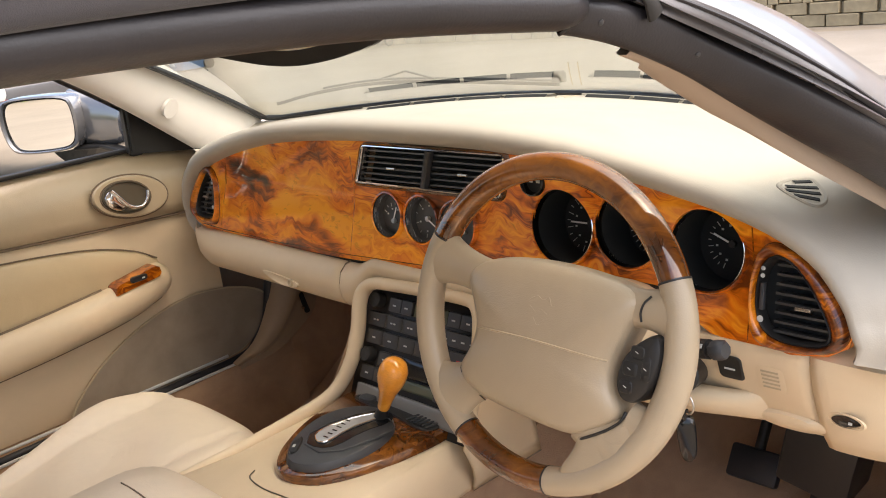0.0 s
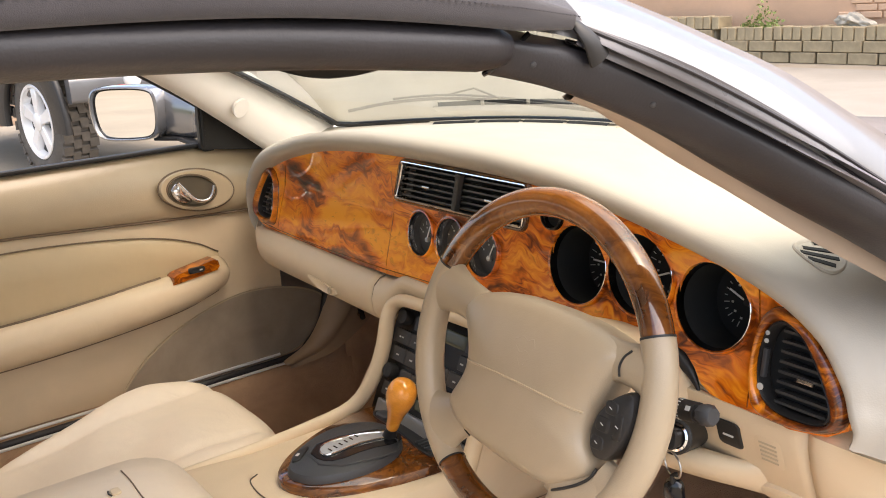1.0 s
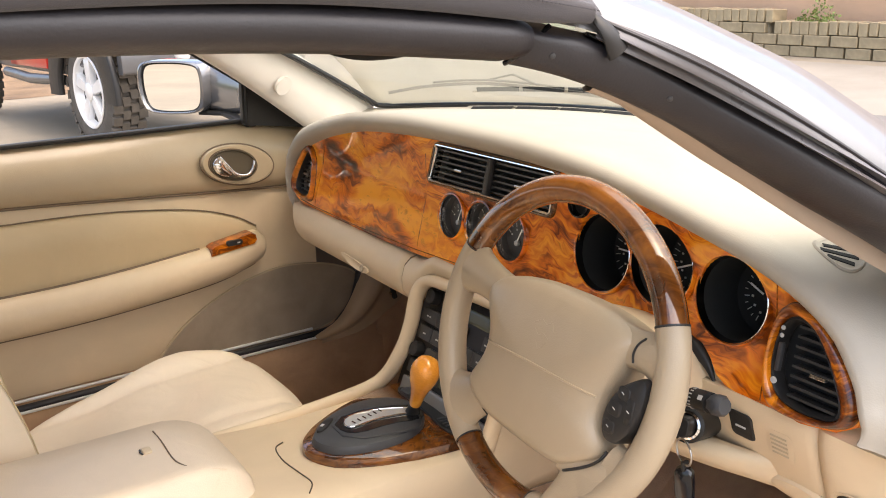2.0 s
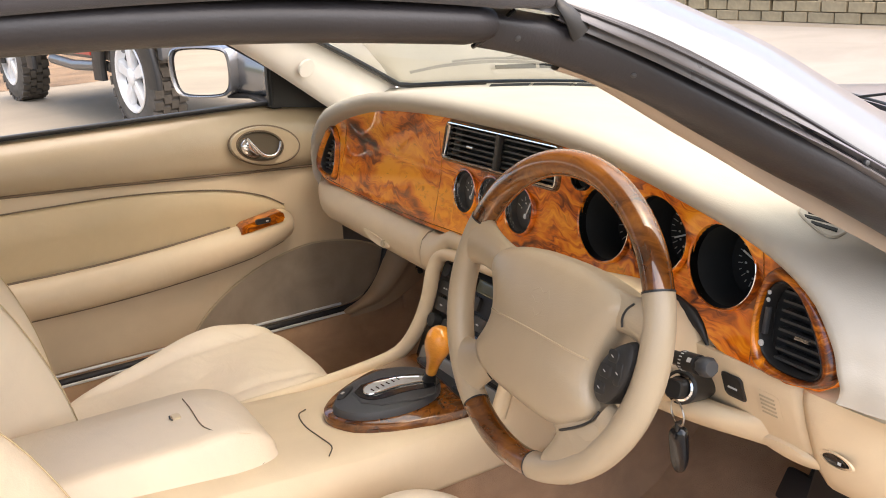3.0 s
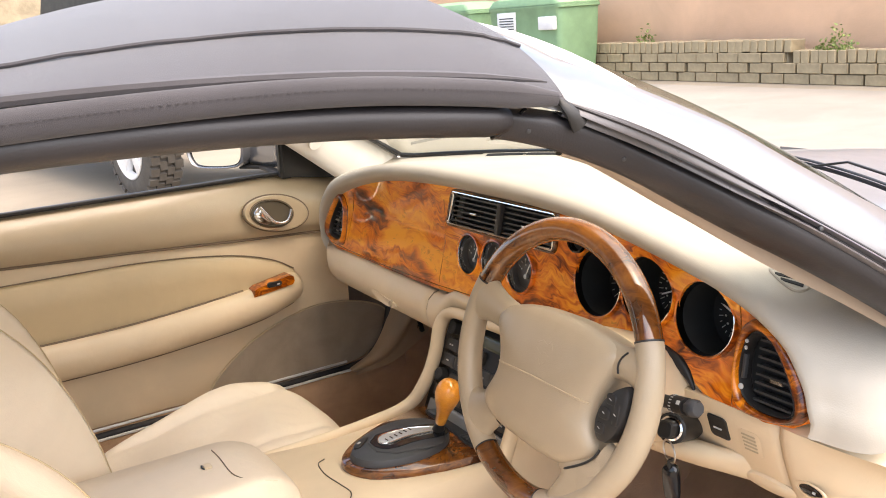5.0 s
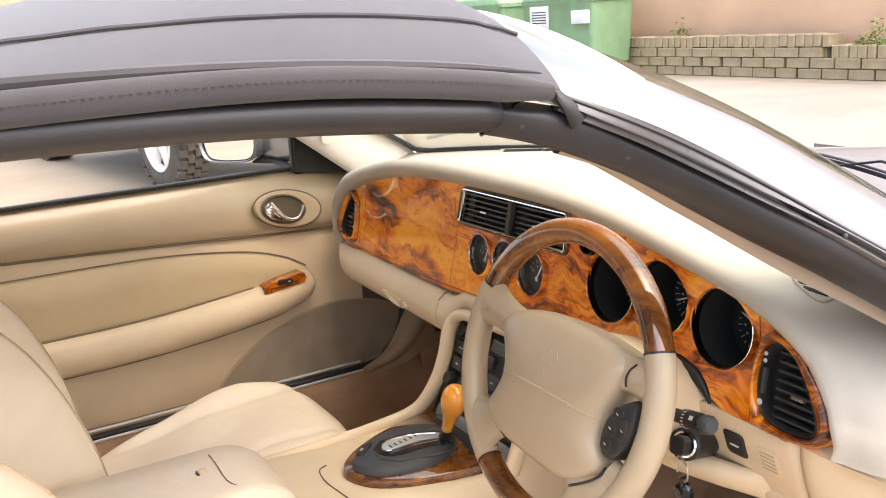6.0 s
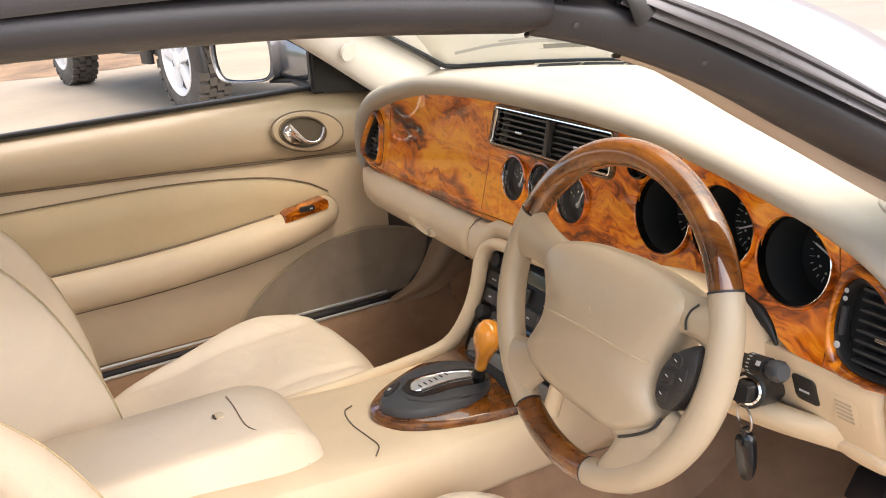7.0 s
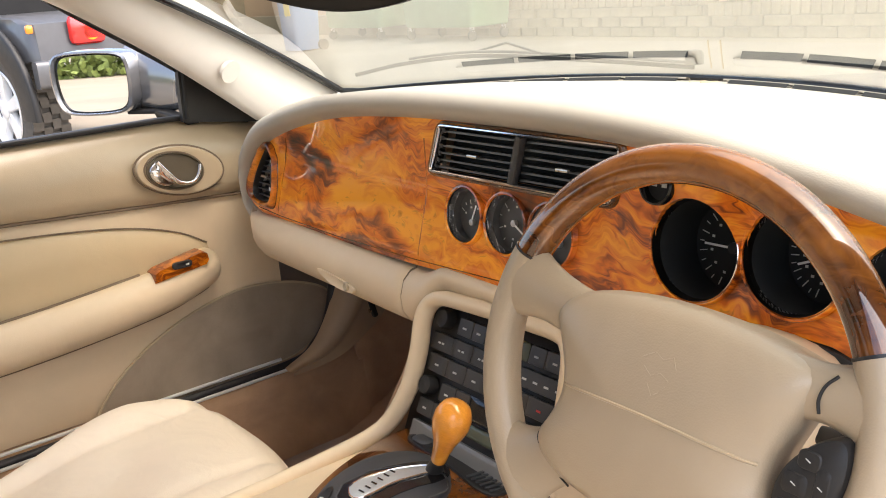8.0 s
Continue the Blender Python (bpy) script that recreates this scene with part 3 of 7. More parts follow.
def centre_vent():
    P = [Vector(p) for p in CENTRE]
    pl = lambda x, y, h: fascia_bend(x, y, 0.010 + h)
    out = loop_smooth([p for p in P], 0)
    v = part("centre_vent", vent_frame(P, pl, ((0.0026, 0.003), (0.0022, 0.0056), (0.0006, 0.0062), (-0.0012, 0.0042), (-0.0016, -0.012)), 0.006), CHROME, dash, "twin centre air vent in a thin bright frame")
    part("wooden_lip", vent_frame(P, pl, ((0.0085, -0.001), (0.0078, 0.0030), (0.0058, 0.0052), (0.0038, 0.0054), (0.0024, 0.0036)), 0.008), RIMWOOD, v, "dark walnut bead")
    part("backing", dome(out, [(1.0, -0.025), (0.5, -0.026)], pl), DIAL, v)
    lerp = lambda a, b, t: a + (b - a) * t
    for s0, s1 in ((0.02, 0.475), (0.525, 0.98)):
        for k in range(6):
            t = (k + 0.7) / 6.4
            l, r = lerp(P[0], P[3], t), lerp(P[1], P[2], t)
            a, b = lerp(l, r, s0), lerp(l, r, s1)
            part("slat", sweep([pl(a.x, a.y, -0.004), pl(b.x, b.y, -0.004)], [(-0.0008, -0.014), (0.0008, -0.014), (0.0012, 0.001), (-0.0012, 0.001)], FEZ), SLAT, v)
        m = (s0 + s1) / 2
        l, r = lerp(P[0], P[3], 0.45), lerp(P[1], P[2], 0.45)
        a, b = lerp(l, r, m - 0.03), lerp(l, r, m + 0.03)
        part("vane_tab", sweep([pl(a.x, a.y, 0.001), pl(b.x, b.y, 0.001)], rounded_rect(0.004, 0.006, 0.001, 3), FEZ), STEEL, v)
    a, b = lerp(P[0], P[1], 0.5), lerp(P[3], P[2], 0.5)
    part("divider", sweep([pl(a.x, a.y, 0.0), pl(b.x, b.y, 0.0)], rounded_rect(0.011, 0.010, 0.002, 3), FEZ), GREYP, v)
    for k in range(6):
        q = lerp(lerp(P[0], P[3], 0.1 + 0.16 * k), lerp(P[1], P[2], 0.1 + 0.16 * k), 0.012)
        part("thumb_rib", turned([(0.003, 0), (0.003, 0.002), (0.0004, 0.003)], lambda x, y, h: pl(q.x + x, q.y + y, -0.004 + h), 10), GREYP, v)


def vent_frame(P, pl, levels, radius):
    """A moulding with rounded corners round a four-sided opening: (outset, height) along its section."""
    n = len(P)
    rows = []
    for o, h in levels:
        row = []
        for k in range(n):
            a, b, c = P[k - 1], P[k], P[(k + 1) % n]
            u, v = (a - b).normalized(), (c - b).normalized()
            q = b - (u + v) * o
            r = radius + o
            for t in (0.0, 0.25, 0.5, 0.75, 1.0):
                e0, e1 = q + u * r, q + v * r
                row.append(pl(*(e0 * (1 - t) ** 2 + q * 2 * t * (1 - t) + e1 * t * t), h))
        rows.append(row)
    return sheet(rows, close_v=True)


centre_vent()


def ws_base(x):
    """Where the windscreen meets the dashboard."""
    return Vector((x, 0.455 - 0.47 * x * x, 0.985 - 0.052 * x * x))


def pad():
    """The padded top: a rolled lip round the fascia, then a broad top up to the glass."""
    n = len(top_line)
    rows = []
    ext = [Vector((-0.655, 0.762)), Vector((-0.668, 0.774)), Vector((-0.676, 0.786)), Vector((-0.682, 0.800)), Vector((-0.684, 0.818))] + list(top_line) + [Vector((0.685, 0.824)), Vector((0.685, 0.817)), Vector((0.683, 0.811))]
    m = len(ext)
    target = spline([(-0.690, 0.045, 0.79), (-0.694, 0.05, 0.85), (-0.700, 0.08, 0.93), (-0.704, 0.18, 0.958), tuple(ws_base(-0.66)), tuple(ws_base(-0.45)), tuple(ws_base(-0.25)), tuple(ws_base(0)), tuple(ws_base(0.25)), tuple(ws_base(0.45)), tuple(ws_base(0.62)), (0.712, 0.20, 0.950), (0.738, 0.11, 0.940), (0.752, 0.045, 0.90), (0.755, 0.015, 0.85), (0.753, 0.006, 0.812)], 400)
    keys = [(0, 0.0), (5, 0.09), (9, 0.16), (14, 0.26), (22, 0.36), (36, 0.5), (48, 0.60), (54, 0.68), (60, 0.78), (64, 0.87), (68, 0.93), (m - 1, 1.0)]
    kx, ky = [k for k, _ in keys], [v for _, v in keys]
    for i, p in enumerate(ext):
        a, b = ext[max(i - 1, 0)], ext[min(i + 1, m - 1)]
        t = (b - a).normalized()
        nrm = Vector((-t.y, t.x))
        k = (0.08 if p.x < 0 else 0.40) + (0.92 if p.x < 0 else 0.60) * max(0.0, nrm.y) ** 0.8
        f = lambda o, h: fascia_bend(p.x + nrm.x * o * k, p.y + nrm.y * o * k, h * (0.55 + 0.45 * k))
        goal = target[int(round(float(np.interp(i, kx, ky)) * 399))]
        row = [f(-0.003, 0.004), f(0.000, 0.016), f(0.004, 0.030), f(0.011, 0.037), f(0.020, 0.036), f(0.030, 0.027)]
        s = row[-1]
        up = max(0.0, nrm.y)
        for k in range(1, 13):
            q = k / 12
            bulge = 0.009 * up * (1.0 - 1.6 * min(1.0, max(0.0, (p.x - 0.25) / 0.3))) * math.sin(math.pi * min(1, q * 1.15)) * (1 - q * 0.4)
            side = 0.020 * max(0.0, nrm.x) * math.sin(math.pi * q)
            row.append(s.lerp(goal, q) + Vector((side, -side * 0.4, bulge - side * 0.3)))
        rows.append(row)
    return sheet(rows)


pad_bm = pad()
pad_bm.normal_update()
pad_tree = BVHTree.FromBMesh(pad_bm)
part("dash_top", pad_bm, PAD, dash, "pale cream grained top pad", 60)


def drape(x, y, h=0.0):
    """A point on the pad's skin by plan position, h above it."""
    at, nrm, _, _ = pad_tree.ray_cast(Vector((x, y, 2)), Vector((0, 0, -1)))
    if at is None:
        return Vector((x, y, 0.95))
    return at + nrm * (h if nrm.z > 0 else -h)


GLOVE = [(0.784, 0.004, 0), (0.780, 0.014, 0), (0.768, 0.024, 0), (0.748, 0.027, 0), (0.729, 0.022, 0), (0.715, 0.009, 0), (0.706, 0.0, 0.02), (0.699, 0.0, 0.08), (0.695, 0.0, 0.18)]


def glovebox():
    rows = []
    for k in range(24):
        x = -0.705 + 0.55 * k / 23
        # the outer end curls forward towards the door
        c = max(0.0, (-0.60 - x) / 0.105)
        lift = 0.045 * c ** 2
        rows.append([fascia(x, z + (0.02 * c if z < 0.75 else 0), h * (1 - 0.9 * c * c)) + Vector((0, d + lift * 0.6, lift * (0.8 if z < 0.77 else 0))) for z, h, d in GLOVE])
    g = part("glovebox_lid", sheet(rows), CREAM, dash, "cream padded glovebox lid", solid=0.004)
    # recessed pull and lock
    P = loop_smooth([Vector(p) for p in ((-0.405, 0.742), (-0.285, 0.735), (-0.27, 0.728), (-0.285, 0.720), (-0.35, 0.722))], 2)
    part("pull", dome(P, [(1.0, 0.0250), (0.97, 0.0283), (0.9, 0.0288), (0.5, 0.0272)], lambda x, y, h: fascia(x, y, h)), CREAM, g)
    part("lock", turned([(0.007, 0.024), (0.007, 0.0300), (0.005, 0.0312), (0.003, 0.0300), (0.001, 0.0300)], lambda x, y, h: fascia(-0.296 + x, 0.729 + y, h), 18), DOORTOP, g)


glovebox()
CENTREP = [(0.800, 0.004, 0), (0.798, 0.011, 0), (0.794, 0.015, 0), (0.788, 0.015, 0), (0.781, 0.013, 0), (0.774, 0.010, 0), (0.767, 0.005, 0.005), (0.760, 0.0, 0.03), (0.755, 0.0, 0.09)]
rows = []
for x in (-0.1515, -0.1505, -0.140, -0.13, -0.12, -0.11, -0.10, -0.09, -0.08, -0.07, -0.05, 0.0, 0.1, 0.2, 0.30):
    c = min(1.0, max(0.0, (x + 0.128) / 0.048))
    c = c * c * (3 - 2 * c)
    up = 0.004 * min(1.0, (x + 0.152) / 0.2)
    rows.append([fascia(x, z0 + up * (1 - c) + (z1 - z0) * c, (h0 + (h1 - h0) * c) * (0.8 if x < -0.151 else 1.0)) + Vector((0, d0 + (d1 - d0) * c, 0)) for (z0, h0, d0), (z1, h1, d1) in zip(GLOVE, CENTREP)])
part("centre_lower_panel", sheet(rows), CREAM, dash, sharp=60, solid=0.004)
part("lid_joint", tube([fascia(-0.1535, z + 0.003, h - 0.001) + Vector((0, d, 0)) for z, h, d in GLOVE[:7]], 0.0014, 6, (1, 0, 0)), SEAM, dash)


def rlow(x, z, h=0.0):
    """The driver's side panel under the fascia: it falls away forwards as it goes down."""
    return Vector((x, -0.028 - 0.33 * (z - 0.764) - 0.95 * h, z + 0.31 * h))


RIGHTP = [(0.803, -0.004), (0.800, 0.004), (0.790, 0.008), (0.764, 0.009), (0.735, 0.008), (0.712, 0.002), (0.698, -0.012), (0.690, -0.05), (0.688, -0.12)]
rows = []
for k in range(14):
    x = 0.462 + 0.170 * k / 13
    q = k / 13
    rows.append([rlow(x, z - 0.012 * q * (z < 0.72), h if 0 < k < 13 else h - 0.005) for z, h in RIGHTP])
part("driver_lower_panel", sheet(rows), CREAM, dash, "cream panel with switches under the fascia", 60, solid=0.004)
rows = []
for k in range(14):
    x = 0.634 + 0.125 * k / 13
    q = k / 13
    rows.append([rlow(x, z - 0.008 * q, (h if k > 0 else h - 0.005) - (0.05 if z > 0.79 else 0.09) * q * q) for z, h in [(0.830, -0.030), (0.806, -0.006), (0.800, 0.005), (0.785, 0.010), (0.755, 0.012), (0.725, 0.010), (0.695, 0.006), (0.672, -0.006), (0.662, -0.04), (0.660, -0.12)]])
part("end_panel", sheet(rows), CREAM, dash, "cream dashboard end panel", 60, solid=0.004)
# end cap facing the door opening
rows = [[Vector((0.757, y, z)) for y in np.linspace(0.06, 0.42, 6)] for z in (0.62, 0.72, 0.80, 0.84, 0.89)]
part("end_cap", sheet(rows), CREAM, dash, solid=0.006)

# Boards added under the dash to keep light out of the footwells.
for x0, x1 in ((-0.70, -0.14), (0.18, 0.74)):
    part("underside_light_block", sheet([[Vector((x, y, 0.672 + 0.03 * (y > 0.3))) for x in np.linspace(x0, x1, 8)] for y in (0.085, 0.20, 0.34, 0.53)]), BLACK, dash, "dark board added under the dashboard to block light", solid=0.006)
sw = part("dimmer_switch", dome(rounded_rect(0.030, 0.034, 0.006), [(1, 0), (1, 0.004), (0.92, 0.0055), (0.6, 0.005)], lambda x, y, h: rlow(0.541 + x, 0.762 + y, 0.009 + h)), BLACK, dash, "square black push switch")
part("symbol", bar(rlow(0.535, 0.760, 0.0155), rlow(0.548, 0.760, 0.0155), 0.002, FEZ), WHITE, sw)
gr = part("speaker_grille", dome(rounded_rect(0.032, 0.036, 0.006), [(1, 0), (1, 0.0025), (0.9, 0.003)], lambda x, y, h: rlow(0.588 + x, 0.757 + y, 0.009 + h)), CREAM, dash)
for k in range(5):
    part("slot", bar(rlow(0.578, 0.746 + 0.0055 * k, 0.0122), rlow(0.598, 0.746 + 0.0055 * k, 0.0122), 0.0020, FEZ), DOORTOP, gr)
part("hinge_bulge", dome(ring(0.598, 0.700, 0.048, 0.015, 28), [(1, -0.012), (0.9, 0.006), (0.6, 0.012), (0.2, 0.013)], rlow), CREAM, dash)
sh = part("boot_switch", dome(ring(0.664, 0.722, 0.0165, 0.0085, 28), [(1.35, 0.000), (1.25, 0.003), (1.05, 0.003), (1.0, 0.0)], lambda x, y, h: rlow(x, y, 0.009 + h), False), CREAM, dash)
part("rocker", dome(ring(0.664, 0.722, 0.0155, 0.0078, 24), [(1, -0.002), (0.9, 0.003), (0.5, 0.001)], lambda x, y, h: rlow(x, y, 0.009 + h)), GLOSSB, sh)
part("symbol", bar(rlow(0.668, 0.721, 0.0120), rlow(0.672, 0.721, 0.0120), 0.003, FEZ), WHITE, sh)

# Black tube stands in for the shadowed gap below the veneer's edge.
gap_line = spline([tuple(fascia_bend(x, z - 0.010, 0.009)) for x, z in ((0.285, 0.816), (0.330, 0.836), (0.385, 0.845), (0.450, 0.844), (0.485, 0.832), (0.508, 0.802))], 24)
part("cowl_gap_shade", sweep(gap_line, [Vector((q.x * 0.010, q.y * 0.011)) for q in ring(0, 0, 1, n=10)], scale=lambda t: max(0.12, min(1.0, 6 * t, 3.2 * (1 - t)))), BLACK, dash, "black strip drawn for the shaded gap under the instruments")

# demister slots along the glass and the small side vent
for x0, x1 in ((-0.46, -0.05), (0.03, 0.45)):
    for j in range(4):
        xs = [x0 + (x1 - x0) * (j + 0.04 + 0.92 * k / 8) / 4 for k in range(9)]
        a = [Vector((x, ws_base(x).y - 0.040)) for x in xs]
        part("demister_slot", sheet([[drape(p.x, p.y - 0.0060, 0.0003), drape(p.x, p.y - 0.0050, 0.0010), drape(p.x, p.y + 0.0015, 0.0052), drape(p.x, p.y + 0.0025, 0.0045)] for p in a]), DIAL, dash, "slim black demister slot")
    lip_x = np.linspace(x0 - 0.008, x1 + 0.008, 24)
    part("slot_rim", sheet([[drape(x, ws_base(x).y - 0.0385, 0.0040), drape(x, ws_base(x).y - 0.0375, 0.0062), drape(x, ws_base(x).y - 0.033, 0.0058), drape(x, ws_base(x).y - 0.024, 0.0004)] for x in lip_x]), PAD, dash)
for x in (-0.02, 0.0):
    a = [drape(x, ws_base(x).y - 0.02 - 0.02 * k, 0.0004) for k in range(3)]
    part("pad_seam", tube(a, 0.0012, 6), DOORTOP, dash)

# side window vent, flush in the dash top
VP = loop_smooth([Vector(p) for p in ((0.572, 0.006), (0.574, 0.034), (0.588, 0.061), (0.604, 0.049), (0.624, 0.026), (0.628, 0.002), (0.620, -0.009), (0.596, -0.006))], 2)
vm = sum(VP, Vector((0, 0))) / len(VP)
sv = part("side_vent", sheet([[drape(*(vm + (p - vm) * k), h) for p in VP] for k, h in ((1.03, -0.003), (1.02, 0.0012), (0.97, 0.0024), (0.86, 0.0016), (0.84, 0.0010), (0.45, 0.0010), (0.05, 0.0010))], close_v=True), PAD, dash, "cream side window vent with dark slots")
for p, q in (((0.583, 0.030), (0.595, 0.048)), ((0.583, 0.012), (0.607, 0.037)), ((0.587, 0.002), (0.615, 0.025)), ((0.598, -0.002), (0.620, 0.011))):
    line = [Vector(p).lerp(Vector(q), k / 6) for k in range(7)]
    d = (Vector(q) - Vector(p)).normalized()
    n2 = Vector((d.y, -d.x)) * 0.0032
    part("slot", sheet([[drape(*(c + n2), 0.0008), drape(*(c + n2 * 0.9), 0.0020), drape(*(c - n2 * 0.9), 0.0020), drape(*(c - n2), 0.0008)] for c in line]), DIAL, sv)

# ---------------------------------------------------------------- steering wheel
WT = radians(16.25)
WC = Vector((0.393, -0.188, 0.846))
WX, WU, WN = Vector((1, 0, 0)), Vector((0, math.sin(WT), math.cos(WT))), Vector((0, -math.cos(WT), math.sin(WT)))
wpl = lambda x, y, h=0.0: WC + WX * x + WU * y + WN * h
wheel = base("steering_wheel", WC, "four-spoke steering wheel in tan leather and polished walnut", "steering wheel")


def rim(a0, a1, r, name, material, label="", swell=0.0):
    rows = []
    n = max(6, int(abs(a1 - a0) / 4))
    for k in range(n + 1):
        a = radians(a0 + (a1 - a0) * k / n)
        rr = r * (1 + swell * math.sin(math.pi * k / n))
        c, d = wpl(0.175 * math.cos(a), 0.175 * math.sin(a)), WX * math.cos(a) + WU * math.sin(a)
        rows.append([c + d * rr * math.cos(j * math.tau / 20) + WN * rr * 1.06 * math.sin(j * math.tau / 20) for j in range(20)])
    return part(name, sheet(rows, close_v=True, cap=True), material, wheel, label)


rim(24, 153, 0.0158, "upper_rim", RIMWOOD, "polished brown walnut upper rim")
rim(-123, -79, 0.0158, "lower_rim", RIMWOOD, "polished brown walnut lower rim")
rim(153, 237, 0.0163, "left_grip", WHEELHIDE, "tan leather grip", 0.05)
rim(-79, 24, 0.0163, "right_grip", WHEELHIDE, "tan leather grip", 0.05)
for a in (24, 153, 237, -79):
    t = radians(a)
    d = WX * math.cos(t) + WU * math.sin(t)
    c = wpl(0.175 * math.cos(t), 0.175 * math.sin(t))
    s_dir = d.cross(WN)
    part("joint_ring", sheet([[c + s_dir * e + (d * math.cos(j * math.tau / 24) + WN * 1.06 * math.sin(j * math.tau / 24)) * 0.01665 for j in range(24)] for e in (-0.0012, 0.0012)], close_v=True), BLACK, wheel)
HUB = [(-0.03, 0.071), (0.04, 0.071), (0.095, 0.064), (0.132, 0.053), (0.130, 0.033), (0.117, 0.005), (0.108, -0.020), (0.108, -0.045), (0.120, -0.064), (0.119, -0.079), (0.105, -0.091), (0.077, -0.107), (0.05, -0.112), (-0.035, -0.105), (-0.07, -0.099), (-0.096, -0.087), (-0.106, -0.071), (-0.093, -0.050), (-0.084, -0.030), (-0.084, -0.008), (-0.094, 0.018), (-0.104, 0.038), (-0.096, 0.052), (-0.075, 0.062)]
hub_outline = loop_smooth([Vector(p) for p in HUB], 2)
hub_mid = sum(hub_outline, Vector((0, 0))) / len(hub_outline)
HUB_LEVELS = [(0.94, -0.035), (0.99, -0.012), (1.0, 0.002), (0.988, 0.011), (0.95, 0.018), (0.87, 0.023), (0.72, 0.027), (0.5, 0.030), (0.25, 0.0315)]


def hub_skin(x, y, lift=0.0):
    """A point on the horn pad's skin."""
    v = Vector((x, y)) - hub_mid
    a = math.atan2(v.y, v.x)
    edge = min(hub_outline, key=lambda p: abs((math.atan2(p.y - hub_mid.y, p.x - hub_mid.x) - a + math.pi) % math.tau - math.pi))
    s = v.length / (edge - hub_mid.xy).length
    sk, hk = [q for q, _ in HUB_LEVELS[:1:-1]], [h for _, h in HUB_LEVELS[:1:-1]]
    return wpl(x, y, float(np.interp(s, sk, hk)) + lift)


hub = part("airbag_cover", dome(hub_outline, HUB_LEVELS, wpl), WHEELHIDE, wheel, "tan leather horn pad", 60)
part("tear_seam", tube([hub_skin(x, -0.020 + 0.006 * math.cos(x * 14), 0.0003) for x in np.linspace(-0.083, 0.104, 21)], 0.0013, 6, WN), DOORTOP, hub)
for pts in (((-0.014, 0.016), (-0.004, 0.022), (0.004, 0.018), (0.012, 0.022), (0.016, 0.014)), ((-0.012, 0.010), (-0.004, 0.004), (0.004, 0.008), (0.012, 0.004)), ((-0.006, -0.002), (0.0, -0.010), (0.006, -0.006), (0.010, 0.000))):
    part("embossed_badge", tube([hub_skin(0.018 + x, 0.012 + y, -0.0008) for x, y in pts], 0.0011, 6, WN), WHEELHIDE, hub)


def spoke(p0, p1, w0, w1, name="spoke", bow=0.0, lift=0.0):
    rows = []
    for k in range(11):
        t = k / 10
        x, y = p0[0] + (p1[0] - p0[0]) * t, p0[1] + (p1[1] - p0[1]) * t + bow * math.sin(math.pi * t)
        d = Vector((p1[0] - p0[0], p1[1] - p0[1])).normalized()
        s = Vector((-d.y, d.x))
        w = w0 + (w1 - w0) * t + 0.004 * (2 * t - 1) ** 2 + 0.012 * t ** 4
        rows.append([wpl(x + s.x * w * math.cos(a), y + s.y * w * math.cos(a), lift * (1 - t) + (0.013 + 0.0035 * t ** 3) * math.sin(a)) for a in (j * math.tau / 18 for j in range(18))])
    return part(name, sheet(rows, close_v=True, cap=True), WHEELHIDE, wheel)


spoke((-0.070, 0.036), (-0.166, 0.056), 0.020, 0.027, lift=0.004)
spoke((-0.060, -0.070), (-0.128, -0.112), 0.022, 0.031, lift=0.004)
spoke((0.110, 0.038), (0.168, 0.040), 0.0185, 0.022, lift=0.003)
spoke((0.075, -0.090), (0.126, -0.122), 0.026, 0.036, lift=0.002)
spoke((0.126, -0.080), (0.150, -0.088), 0.020, 0.030, lift=0.0)
part("spoke_gap", tube(spline([wpl(0.143, 0.054, 0.0125), wpl(0.137, 0.046, 0.0150), wpl(0.1345, 0.036, 0.0158), wpl(0.136, 0.027, 0.0150)], 14), 0.0012, 8, WN), BLACK, wheel)
part("spoke_gap", tube(spline([wpl(0.066, -0.116, 0.004), wpl(0.080, -0.1085, 0.0135), wpl(0.098, -0.0985, 0.0150), wpl(0.113, -0.0885, 0.0150), wpl(0.124, -0.078, 0.0145), wpl(0.128, -0.068, 0.012)], 20), 0.0016, 8, WN), BLACK, wheel)
part("spoke_gap", tube(spline([wpl(-0.062, -0.103, 0.010), wpl(-0.088, -0.090, 0.0125), wpl(-0.102, -0.075, 0.0125), wpl(-0.104, -0.066, 0.008)], 12), 0.0009, 6, WN), BLACK, wheel)
web = loop_smooth([Vector(p) for p in ((0.070, -0.100), (0.068, -0.122), (0.044, -0.160), (0.062, -0.170), (0.095, -0.152), (0.130, -0.122), (0.146, -0.092), (0.140, -0.072), (0.110, -0.080))], 2)
part("spoke_web", dome(web, [(0.96, -0.012), (1.0, -0.004), (0.99, 0.005), (0.94, 0.0105), (0.82, 0.0130), (0.5, 0.0140)], wpl), WHEELHIDE, wheel, "tan leather web of the lower spoke", 70)
pod_outline = loop_smooth([Vector(p) for p in ((0.160, 0.018), (0.148, 0.016), (0.131, 0.003), (0.117, -0.018), (0.114, -0.042), (0.122, -0.057), (0.136, -0.058), (0.150, -0.046), (0.160, -0.024), (0.164, 0.000))], 2)
pod = part("control_pod", dome(pod_outline, [(1, -0.016), (1.0, 0.010), (0.94, 0.017), (0.8, 0.0195), (0.4, 0.0205)], wpl), BLACK, wheel, "dark oval cruise control pod")
